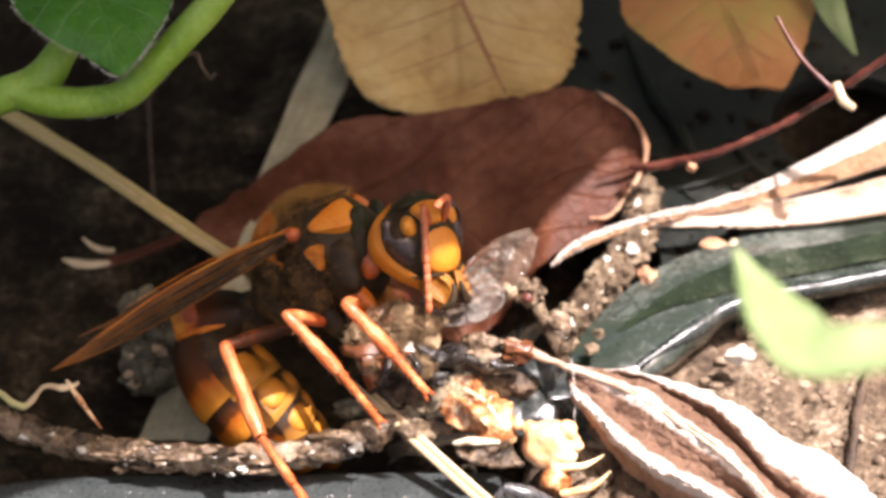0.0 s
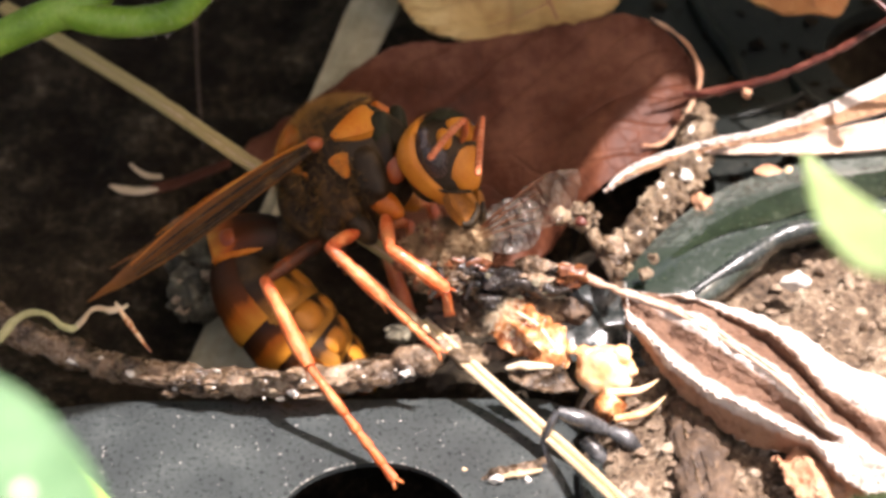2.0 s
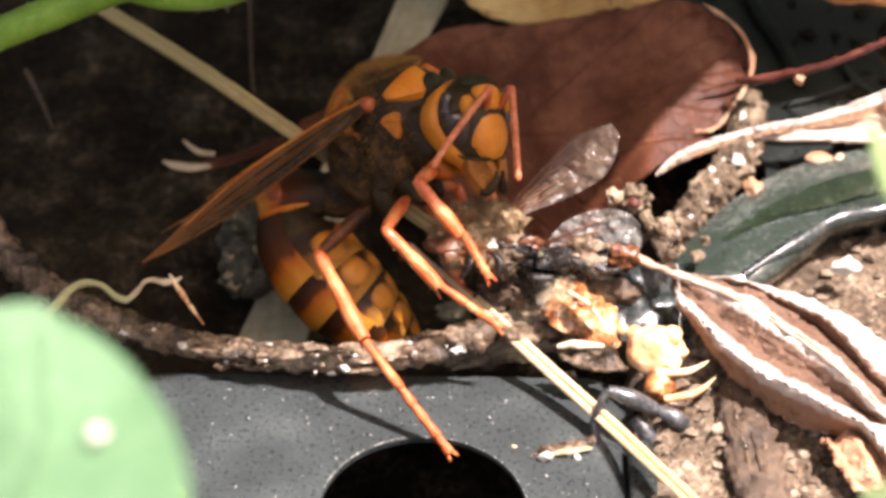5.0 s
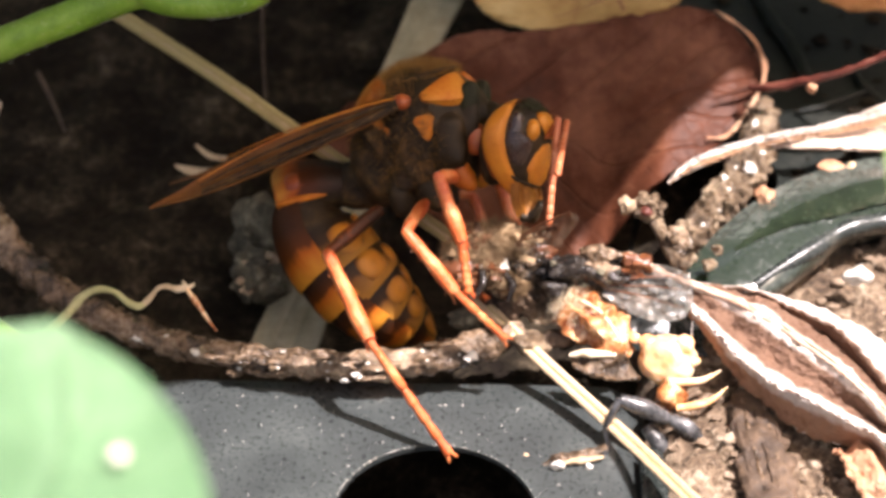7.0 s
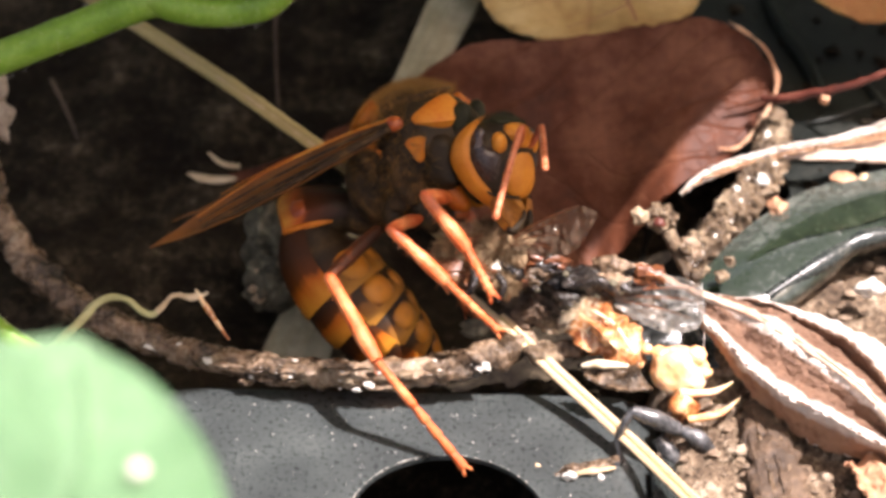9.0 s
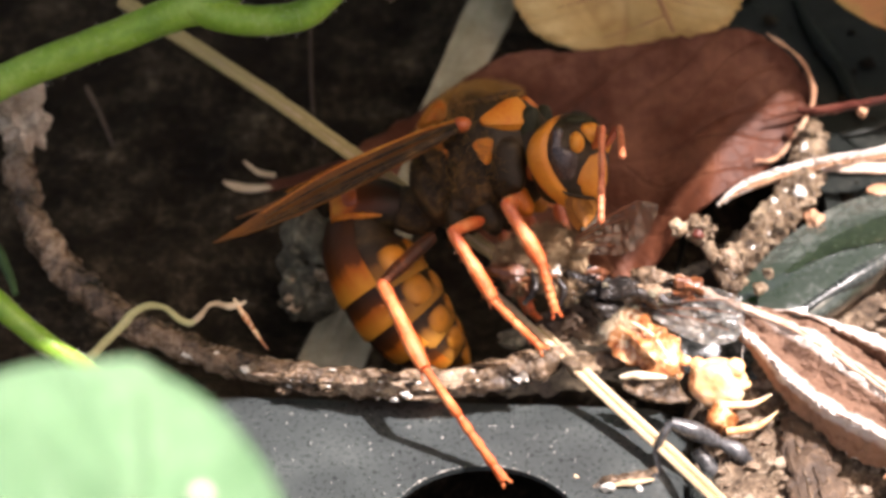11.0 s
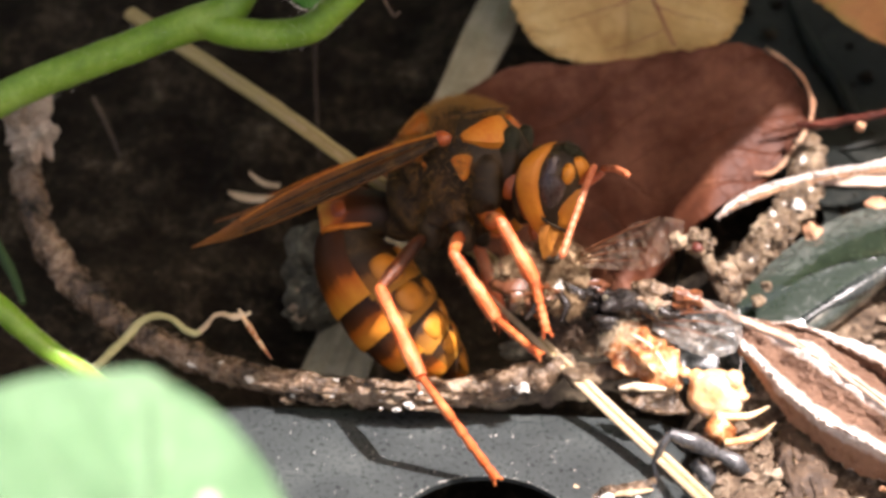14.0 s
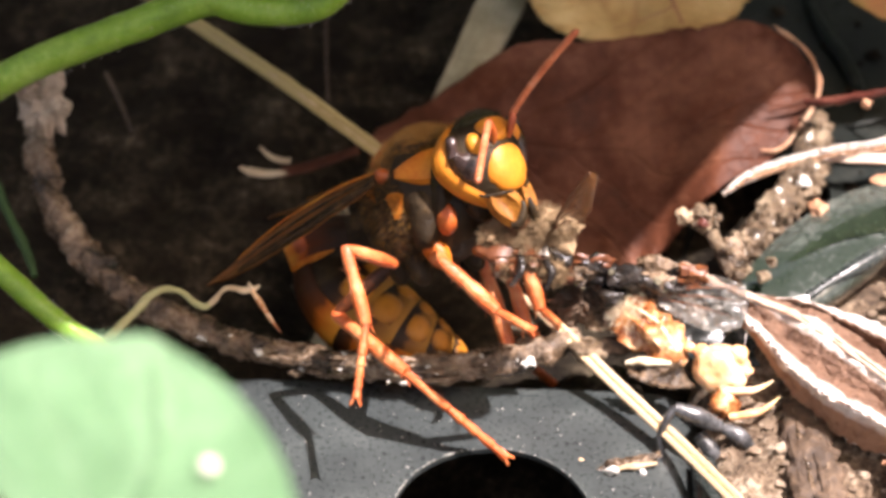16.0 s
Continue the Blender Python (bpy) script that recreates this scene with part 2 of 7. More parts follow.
JET = surface("jet cuticle", [(0.3, (0.007, 0.005, 0.004)), (0.6, (0.020, 0.015, 0.012)), (0.8, (0.06, 0.046, 0.036))], 700, 0.24, 2600, 0.8, coat=0.15, spec=0.35, fine_mix=0.6)
SHINY = surface("grey-black cuticle", [(0.3, (0.02, 0.02, 0.02)), (0.6, (0.07, 0.07, 0.072)), (0.8, (0.15, 0.15, 0.155))], 700, 0.28, 2600, 0.5, coat=0.4)
STONE = surface("pale stone", [(0.3, (0.5, 0.45, 0.38)), (0.6, (0.72, 0.68, 0.62)), (0.8, (0.8, 0.78, 0.74))], 700, 0.5, 2500, 0.6)
# brighter copy of the pale earth, sunlight put into its colour
SUNLIT_EARTH = surface("earth painted sunlit", [(0.3, (0.40, 0.28, 0.19)), (0.5, (0.60, 0.46, 0.34)), (0.75, (0.76, 0.65, 0.52))], 450, 0.7, 2200, 1.0, fine_mix=0.8, dist=0.0006)
EARTH = surface("pale earth", [(0.3, (0.22, 0.14, 0.08)), (0.5, (0.45, 0.32, 0.20)), (0.75, (0.68, 0.55, 0.39))], 450, 0.7, 2200, 1.0, fine_mix=0.8, dist=0.0006)
# darker and duller than the front plate's plastic
DARK_PLASTIC = surface("darker dull black plastic", [(0.3, (0.006, 0.007, 0.006)), (0.55, (0.012, 0.014, 0.012)), (0.72, (0.035, 0.034, 0.028))], 160, 0.42, 2600, 0.4, fine_mix=0.7, rough_var=0.25, dist=0.0002, spec=0.2)
GREY = surface("grey earth", [(0.3, (0.05, 0.042, 0.026)), (0.55, (0.14, 0.12, 0.078)), (0.8, (0.33, 0.29, 0.20))], 700, 0.9, 2000, 1.0, fine_mix=0.8)

# hornet
H_BLACK = surface("dark cuticle", [(0.3, (0.012, 0.007, 0.003)), (0.55, (0.026, 0.016, 0.007)), (0.8, (0.07, 0.040, 0.014))], 900, 0.5, 5000, 0.5, spec=0.22)
H_YELLOW = surface("yellow cuticle", [(0.3, (0.40, 0.125, 0.008)), (0.55, (0.50, 0.178, 0.014)), (0.8, (0.60, 0.26, 0.030))], 500, 0.42, 5000, 0.25, spec=0.3)
H_JAW = surface("brownish yellow jaw", [(0.3, (0.09, 0.028, 0.005)), (0.55, (0.24, 0.090, 0.012)), (0.8, (0.40, 0.18, 0.025))], 700, 0.5, 5000, 0.4, spec=0.2)
H_ORANGE = surface("orange cuticle", [(0.3, (0.30, 0.058, 0.005)), (0.52, (0.49, 0.145, 0.012)), (0.74, (0.60, 0.25, 0.03))], 300, 0.42, 5000, 0.3, spec=0.25)
H_RUST = surface("rust cuticle", [(0.3, (0.22, 0.035, 0.006)), (0.55, (0.38, 0.075, 0.012)), (0.8, (0.52, 0.16, 0.03))], 600, 0.4, 5000, 0.3, coat=0.15)
H_LEG = surface("leg cuticle", [(0.3, (0.38, 0.055, 0.012)), (0.5, (0.55, 0.122, 0.029)), (0.72, (0.69, 0.26, 0.095))], 700, 0.36, 5200, 0.8, coat=0.2, sub=0.15)
H_TEMPLE = surface("rusty brown temple", [(0.3, (0.09, 0.022, 0.006)), (0.52, (0.20, 0.055, 0.012)), (0.76, (0.34, 0.12, 0.025))], 500, 0.5, 5000, 0.4, spec=0.25)
H_FEMUR = surface("dark rusty femur", [(0.38, (0.022, 0.009, 0.005)), (0.54, (0.085, 0.024, 0.008)), (0.70, (0.34, 0.080, 0.016))], 330, 0.45, 4000, 0.5, spec=0.25)
H_BROWN = surface("brown cuticle", [(0.3, (0.07, 0.02, 0.008)), (0.55, (0.14, 0.045, 0.015)), (0.8, (0.24, 0.09, 0.03))], 600, 0.4, 5000, 0.3, coat=0.2)
H_DUSK = surface("dusky brown cuticle", [(0.32, (0.016, 0.009, 0.004)), (0.5, (0.045, 0.024, 0.010)), (0.7, (0.12, 0.062, 0.020))], 1100, 0.55, 4000, 1.0, spec=0.25, fine_mix=0.7)
H_EYE = surface("compound eye", [(0.3, (0.020, 0.010, 0.008)), (0.6, (0.042, 0.022, 0.017)), (0.8, (0.08, 0.042, 0.032))], 400, 0.28, 9000, 0.2, coat=0.35)
H_CROWN = surface("dark olive crown", [(0.3, (0.010, 0.010, 0.004)), (0.6, (0.028, 0.026, 0.010)), (0.8, (0.06, 0.055, 0.022))], 900, 0.6, 4000, 0.7, spec=0.2)
H_HAIR = surface("golden hair", [(0.3, (0.28, 0.13, 0.025)), (0.6, (0.44, 0.23, 0.05)), (0.8, (0.6, 0.38, 0.12))], 900, 0.45, 3000, 0.1, trans=0.3)
H_ANT = surface("antenna", [(0.3, (0.34, 0.07, 0.02)), (0.55, (0.50, 0.15, 0.06)), (0.8, (0.62, 0.28, 0.16))], 700, 0.45, 4000, 0.3)


def wing_mat(name, tint, alpha, rough, coat, relief=0.5, dist=0.0003, spec=0.25):
    m, nt, b = nodes_of(name)
    n = noise_of(nt, 500, 4, 0.5)
    nt.links.new(ramp(nt, n, [(0.3, tuple(c * 0.6 for c in tint)), (0.7, tint)]), b.inputs["Base Color"])
    b.inputs["Roughness"].default_value = rough
    b.inputs["Coat Weight"].default_value = coat
    b.inputs["Alpha"].default_value = alpha
    b.inputs["Specular IOR Level"].default_value = spec
    bump(nt, b, noise_of(nt, 900, 3, 0.5), relief, dist)
    return m


H_WING = wing_mat("smoky wing", (0.20, 0.075, 0.016), 0.9, 0.5, 0.04)
TENDRIL = surface("greenish tendril", [(0.25, (0.20, 0.20, 0.07)), (0.5, (0.36, 0.34, 0.16)), (0.75, (0.52, 0.47, 0.29))], 160, 0.5, 2600, 0.4)
DRY_CURL = surface("dry curl", [(0.25, (0.34, 0.24, 0.14)), (0.5, (0.52, 0.40, 0.26)), (0.75, (0.66, 0.55, 0.40))], 400, 0.6, 2600, 0.5)
CHIP = surface("dark brown wood", [(0.3, (0.025, 0.014, 0.008)), (0.5, (0.07, 0.042, 0.024)), (0.72, (0.15, 0.095, 0.058))], 350, 0.6, 2000, 1.0, fine_mix=0.6, dist=0.0005)
DROPPED = wing_mat("dusty clear wing", (0.24, 0.22, 0.19), 0.34, 0.2, 1.0, 1.0, 0.0012, 1.0)
CLEAR_WING = wing_mat("clear wing", (0.27, 0.19, 0.13), 0.2, 0.12, 1.0, 1.0, 0.0012, 1.0)


def banded(name, lo, hi, dark, edge):
    """A gaster plate: dark towards its front, a bright band with a wavy margin towards its rear (UV u runs from front to rear)."""
    m, nt, b = nodes_of(name)
    tc = nt.nodes.new("ShaderNodeTexCoord")
    sp = nt.nodes.new("ShaderNodeSeparateXYZ")
    nt.links.new(tc.outputs["UV"], sp.inputs[0])
    wav = noise_of(nt, 5.0, 3, 0.5, "UV", (0.2, 2.0, 1))
    fine = noise_of(nt, 1500, 4, 0.6)
    f = mathn(nt, "ADD", sp.outputs[0], mathn(nt, "MULTIPLY_ADD", mathn(nt, "SUBTRACT", wav, 0.5), 0.35, mathn(nt, "MULTIPLY", mathn(nt, "SUBTRACT", fine, 0.5), 0.1)))
    col = ramp(nt, f, [(max(0.02, edge - 0.3), dark), (edge - 0.06, tuple(0.25 * a + 0.2 * c for a, c in zip(dark, lo))), (edge + 0.04, lo), (0.97, hi)])
    nt.links.new(col, b.inputs["Base Color"])
    b.inputs["Roughness"].default_value = 0.5
    b.inputs["Specular IOR Level"].default_value = 0.2
    bump(nt, b, fine, 0.25, 0.0002)
    return m


G_FIRST = banded("first gaster plate", (0.36, 0.075, 0.010), (0.60, 0.26, 0.04), (0.022, 0.010, 0.005), 0.70)
G_PLATE = banded("gaster plate", (0.38, 0.09, 0.006), (0.56, 0.22, 0.022), (0.028, 0.010, 0.004), 0.54)
G_SECOND = banded("second gaster plate", (0.38, 0.09, 0.006), (0.56, 0.22, 0.022), (0.040, 0.014, 0.005), 0.70)


def lobed(name, centre, rim):
    """A swollen lobe: bright in the middle, brown at its margin (UV)."""
    m, nt, b = nodes_of(name)
    tc = nt.nodes.new("ShaderNodeTexCoord")
    sp = nt.nodes.new("ShaderNodeSeparateXYZ")
    nt.links.new(tc.outputs["UV"], sp.inputs[0])
    du = mathn(nt, "SUBTRACT", sp.outputs[0], 0.5)
    dv = mathn(nt, "SUBTRACT", sp.outputs[1], 0.5)
    fine = noise_of(nt, 1300, 4, 0.6)
    d = mathn(nt, "SQRT", mathn(nt, "ADD", mathn(nt, "MULTIPLY", du, du), mathn(nt, "MULTIPLY", dv, dv)))
    d = mathn(nt, "MULTIPLY_ADD", mathn(nt, "SUBTRACT", fine, 0.5), 0.14, d)
    nt.links.new(ramp(nt, d, [(0.0, tuple(c * 0.85 for c in centre)), (0.16, centre), (0.36, tuple(c * 0.8 for c in centre)), (0.52, rim)]), b.inputs["Base Color"])
    b.inputs["Roughness"].default_value = 0.42
    b.inputs["Specular IOR Level"].default_value = 0.3
    bump(nt, b, fine, 0.25, 0.0002)
    return m


G_LOBE = lobed("belly lobe", (0.50, 0.19, 0.018), (0.12, 0.040, 0.006))
G_UNDER = banded("gaster under plate", (0.16, 0.06, 0.010), (0.34, 0.15, 0.02), (0.02, 0.011, 0.006), 0.45)


# ---- mesh helpers (millimetres) ----
BASE = {}


def part(name, bm, material, parent=None, label="", at=None, smooth=True):
    """Links a bmesh, given in millimetres, as one mesh object; under a parent, or at top level with its origin at `at`."""
    o = Vector(BASE[parent.name]) if parent else Vector(at or (0, 0, 0))
    bmesh.ops.recalc_face_normals(bm, faces=bm.faces)
    for v in bm.verts:
        v.co = (v.co - o) * MM
    bm.edges.index_update()
    sharp = [len(e.link_faces) == 2 and e.calc_face_angle(0) > 1.0 for e in bm.edges]
    me = bpy.data.meshes.new(name)
    bm.to_mesh(me)
    bm.free()
    if smooth:
        for k, e in enumerate(sharp):
            if e:
                me.edges[k].use_edge_sharp = True
        me.polygons.foreach_set("use_smooth", [True] * len(me.polygons))
    me.materials.append(material)
    ob = new(name, me)
    if parent:
        ob.parent = parent
    else:
        ob.location = o * MM
    BASE[ob.name] = tuple(o)
    if label:
        ob["label"] = label
    return ob


def thing(name, at, label, category, group="", kind=""):
    e = new(name)
    e.empty_display_size = 0.002
    e.location = Vector(at) * MM
    BASE[e.name] = tuple(at)
    return tagged(e, label, category, group, kind)


def spline(pts, n):
    """n points along a smooth curve through pts (each a tuple of any length)."""
    p = np.array(pts, float)
    k = len(p)
    if k == 2:
        return np.array([p[0] + (p[1] - p[0]) * i / (n - 1) for i in range(n)])
    out = []
    for i in range(n):
        s = i / (n - 1) * (k - 1)
        j = min(int(s), k - 2)
        f = s - j
        a, b, c, d = p[max(j - 1, 0)], p[j], p[j + 1], p[min(j + 2, k - 1)]
        out.append(0.5 * (2 * b + (c - a) * f + (2 * a - 5 * b + 4 * c - d) * f * f + (3 * b - a - 3 * c + d) * f ** 3))
    return np.array(out)


def grid_faces(bm, rows, closed, caps, flip=False):
    uv = bm.loops.layers.uv.verify()
    n, m = len(rows), len(rows[0])
    for i in range(n - 1):
        for j in range(m if closed else m - 1):
            q = (rows[i][j], rows[i][(j + 1) % m], rows[i + 1][(j + 1) % m], rows[i + 1][j])
            f = bm.faces.new(q)
            for l, (a, c) in zip(f.loops, ((i, j), (i, j + 1), (i + 1, j + 1), (i + 1, j))):
                k = c / (m if closed else m - 1)
                l[uv].uv = (a / (n - 1), 1 - k if flip else k)
    if caps:
        for r in (rows[0], rows[-1]):
            bm.faces.new(r)


def tube(bm, pts, radii, sides=10, n=None, wob=0.0, seed=0, flat=1.0, up=(0, 0, 1), freq=0.8):
    """A closed tube through pts with radii along it, uneven by wob; flat squashes it across `up`."""
    n = n or max(4, 5 * len(pts))
    c = spline(pts, n)
    r = spline([(v,) for v in radii], n)[:, 0] if len(radii) > 1 else np.full(n, radii[0])
    rows = []
    side = None
    for i in range(n):
        d = Vector(c[min(i + 1, n - 1)] - c[max(i - 1, 0)]).normalized()
        if side is None:
            side = d.cross(Vector(up))
            if side.length < 0.1:
                side = d.cross(Vector((1, 0, 0)))
        side = (side - d * side.dot(d)).normalized()
        nrm = d.cross(side)
        row = []
        for k in range(sides):
            a = 2 * math.pi * k / sides
            p = Vector(c[i]) + (side * math.cos(a) + nrm * math.sin(a) * flat) * max(r[i], 0.01)
            if wob:
                p += (p - Vector(c[i])).normalized() * wob * r[i] * 2 * noise.noise(p * freq + Vector((seed * 7.1, seed, 0)))
            row.append(bm.verts.new(p))
        rows.append(row)
    grid_faces(bm, rows, True, True)
    return bm


def sheet(bm, P, thick):
    """A thick shell over a grid of points."""
    n, m = len(P), len(P[0])
    top, bot = [], []
    for i in range(n):
        a, b = [], []
        for j in range(m):
            du = Vector(P[min(i + 1, n - 1)][j]) - Vector(P[max(i - 1, 0)][j])
            dv = Vector(P[i][min(j + 1, m - 1)]) - Vector(P[i][max(j - 1, 0)])
            nn = du.cross(dv)
            nn = nn.normalized() if nn.length > 1e-9 else Vector((0, 0, 1))
            p = Vector(P[i][j])
            a.append(bm.verts.new(p + nn * thick / 2))
            b.append(bm.verts.new(p - nn * thick / 2))
        top.append(a)
        bot.append(b)
    grid_faces(bm, top, False, False)
    grid_faces(bm, [r[::-1] for r in bot], False, False, True)
    uv = bm.loops.layers.uv.verify()
    rim = [top[0][j] for j in range(m)] + [top[i][m - 1] for i in range(1, n)] + [top[n - 1][j] for j in range(m - 2, -1, -1)] + [top[i][0] for i in range(n - 2, 0, -1)]
    rib = [bot[0][j] for j in range(m)] + [bot[i][m - 1] for i in range(1, n)] + [bot[n - 1][j] for j in range(m - 2, -1, -1)] + [bot[i][0] for i in range(n - 2, 0, -1)]
    for k in range(len(rim)):
        q = (rim[k], rib[k], rib[(k + 1) % len(rim)], rim[(k + 1) % len(rim)])
        f = bm.faces.new(q)
        for l in f.loops:
            l[uv].uv = (0.5, 0.02)
    return bm


def ruled(bm, A, B, n=28, m=12, bulge=0.0, wave=0.0, freq=0.25, thick=0.15, seed=0.0, ridges=None, frill=0.0):
    """A leaf blade between two edge lines: bulged, waved, with optional lengthwise ridges and a frilled margin."""
    a, b = spline(A, n), spline(B, n)
    P = []
    for i in range(n):
        du = Vector(a[min(i + 1, n - 1)] + b[min(i + 1, n - 1)] - a[max(i - 1, 0)] - b[max(i - 1, 0)])
        row = []
        for j in range(m):
            s = j / (m - 1)
            p = Vector(a[i]) * (1 - s) + Vector(b[i]) * s
            nn = du.cross(Vector(b[i] - a[i]))
            nn = nn.normalized() if nn.length > 1e-9 else Vector((0, 0, 1))
            w = (Vector(b[i] - a[i])).length
            h = bulge * w * 4 * s * (1 - s) + wave * noise.noise(p * freq + Vector((seed, seed * 3.3, 1.7))) + 0.35 * wave * noise.noise(p * freq * 3.1 + Vector((seed, 9.2, seed)))
            if ridges:
                h += ridges[1] * w * math.cos(2 * math.pi * ridges[0] * s)
            if frill:
                e = abs(2 * s - 1) ** 4
                h += frill * e * noise.noise(Vector((i * 0.9, s * 2, seed)))
                p += (Vector(b[i] - a[i]) / max(w, 1e-6)) * (2 * s - 1) * e * frill * 0.7 * noise.noise(Vector((i * 1.3, s * 3, seed + 4)))
            row.append(p + nn * h)
        P.append(row)
    return sheet(bm, P, thick)


def corrugated(bm, lines, n, m, wave, freq, thick, seed):
    """A blade through several lengthwise fold lines."""
    c = [spline(l, n) for l in lines]
    P = []
    for i in range(n):
        row = spline([tuple(l[i]) for l in c], m)
        out = []
        for q in row:
            v = Vector(q)
            out.append(v + Vector((0.25, -0.5, 0.8)) * (wave * noise.noise(v * freq + Vector((seed, 0, 0))) + 0.5 * wave * noise.noise(v * freq * 2.7 + Vector((0, seed, 0))) + 0.75 * wave * noise.noise(v * freq * 5.1 + Vector((seed, seed, 0)))))
        P.append(out)
    return sheet(bm, P, thick)


def lump(bm, at, size, seed=0.0, rough=0.25, sub=3, freq=1.2, turn=None):
    """An uneven rounded lump."""
    made = bmesh.ops.create_icosphere(bm, subdivisions=sub, radius=1.0)["verts"]
    t = Euler(turn or (0, 0, 0)).to_matrix()
    for v in made:
        p = v.co.copy()
        k = 1 + rough * 2 * noise.noise(p * freq + Vector((seed * 3.7, seed, -seed))) + 0.5 * rough * noise.noise(p * freq * 3 + Vector((seed, 5, seed)))
        v.co = t @ Vector((p.x * size[0] * k, p.y * size[1] * k, p.z * size[2] * k)) + Vector(at)
    return bm


def hairs(bm, pts, normals, length, rad, spread, rng):
    """Fine tapering three-sided hairs."""
    for p, nn in zip(pts, normals):
        d = (Vector(nn) + Vector([rng.gauss(0, spread) for _ in range(3)])).normalized() * length * rng.uniform(0.5, 1.2)
        s = d.cross(Vector((0.3, 0.5, 0.8))).normalized() * rad
        s2 = d.cross(s).normalized() * rad
        base = [bm.verts.new(Vector(p) + s), bm.verts.new(Vector(p) - s * 0.5 + s2 * 0.87), bm.verts.new(Vector(p) - s * 0.5 - s2 * 0.87)]
        tip = bm.verts.new(Vector(p) + d)
        for k in range(3):
            bm.faces.new((base[k], base[(k + 1) % 3], tip))


# ---- the ground ----
def soil_height(x, y):
    pit = -4.5 * math.exp(-(((x + 6) / 12) ** 2 + ((y - 16) / 9) ** 2))
    right = 0.0
    back = 0.22 * max(0.0, y - 26)
    low = -2.2 - 160 * math.exp(-(((x + 0.7) ** 2 + (y + 4.9) ** 2) / 62) ** 2) - 10 * math.exp(-((x - 15.6) ** 2 + (y - 20) ** 2) / 16) - 10 * math.exp(-((x - 33) ** 2 + (y - 33) ** 2) / 25)
    v = Vector((x, y, 0))
    return low + pit + right + back + 0.7 * noise.noise(v * 0.22) + 0.45 * noise.noise(v * 0.7) + 0.22 * noise.noise(v * 1.9)


def ground():
    bm = bmesh.new()
    xs = [-3e5, -3e4, -3000, -600, -200, -90] + [-60 + 0.7 * i for i in range(172)] + [90, 200, 600, 3000, 3e4, 3e5]
    ys = [-3e5, -3e4, -3000, -600, -200, -90] + [-40 + 0.7 * i for i in range(166)] + [120, 200, 600, 3000, 3e4, 3e5]
    rows = []
    for x in xs:
        row = []
        for y in ys:
            near = -61 < x < 61 and -41 < y < 77
            row.append(bm.verts.new((x, y, soil_height(x, min(y, 76)) if near else (8.0 if y > 77 else -1.0))))
        rows.append(row)
    grid_faces(bm, rows, False, False)
    return tagged(part("ground", bm, SOIL), "dark damp garden soil with crumbs and grit", "ground", kind="structure")


ground()


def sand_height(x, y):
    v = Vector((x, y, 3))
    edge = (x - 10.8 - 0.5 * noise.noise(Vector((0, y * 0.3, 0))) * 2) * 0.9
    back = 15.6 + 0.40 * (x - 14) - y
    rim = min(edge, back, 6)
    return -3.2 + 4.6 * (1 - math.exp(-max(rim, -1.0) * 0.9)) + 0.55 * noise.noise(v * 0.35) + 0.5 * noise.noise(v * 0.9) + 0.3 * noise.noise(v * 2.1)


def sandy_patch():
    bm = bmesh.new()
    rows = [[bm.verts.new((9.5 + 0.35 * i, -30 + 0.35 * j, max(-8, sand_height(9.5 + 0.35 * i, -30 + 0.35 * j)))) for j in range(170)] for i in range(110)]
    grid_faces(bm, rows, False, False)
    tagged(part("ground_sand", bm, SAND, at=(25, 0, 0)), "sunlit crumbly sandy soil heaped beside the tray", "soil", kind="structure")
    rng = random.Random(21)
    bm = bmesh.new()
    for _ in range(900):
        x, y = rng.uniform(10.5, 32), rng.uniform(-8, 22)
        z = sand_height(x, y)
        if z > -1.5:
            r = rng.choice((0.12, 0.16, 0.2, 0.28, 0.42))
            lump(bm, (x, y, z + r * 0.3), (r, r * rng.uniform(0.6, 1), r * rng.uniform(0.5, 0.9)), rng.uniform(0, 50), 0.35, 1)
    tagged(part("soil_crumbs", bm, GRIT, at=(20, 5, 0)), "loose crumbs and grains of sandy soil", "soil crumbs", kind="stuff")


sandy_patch()


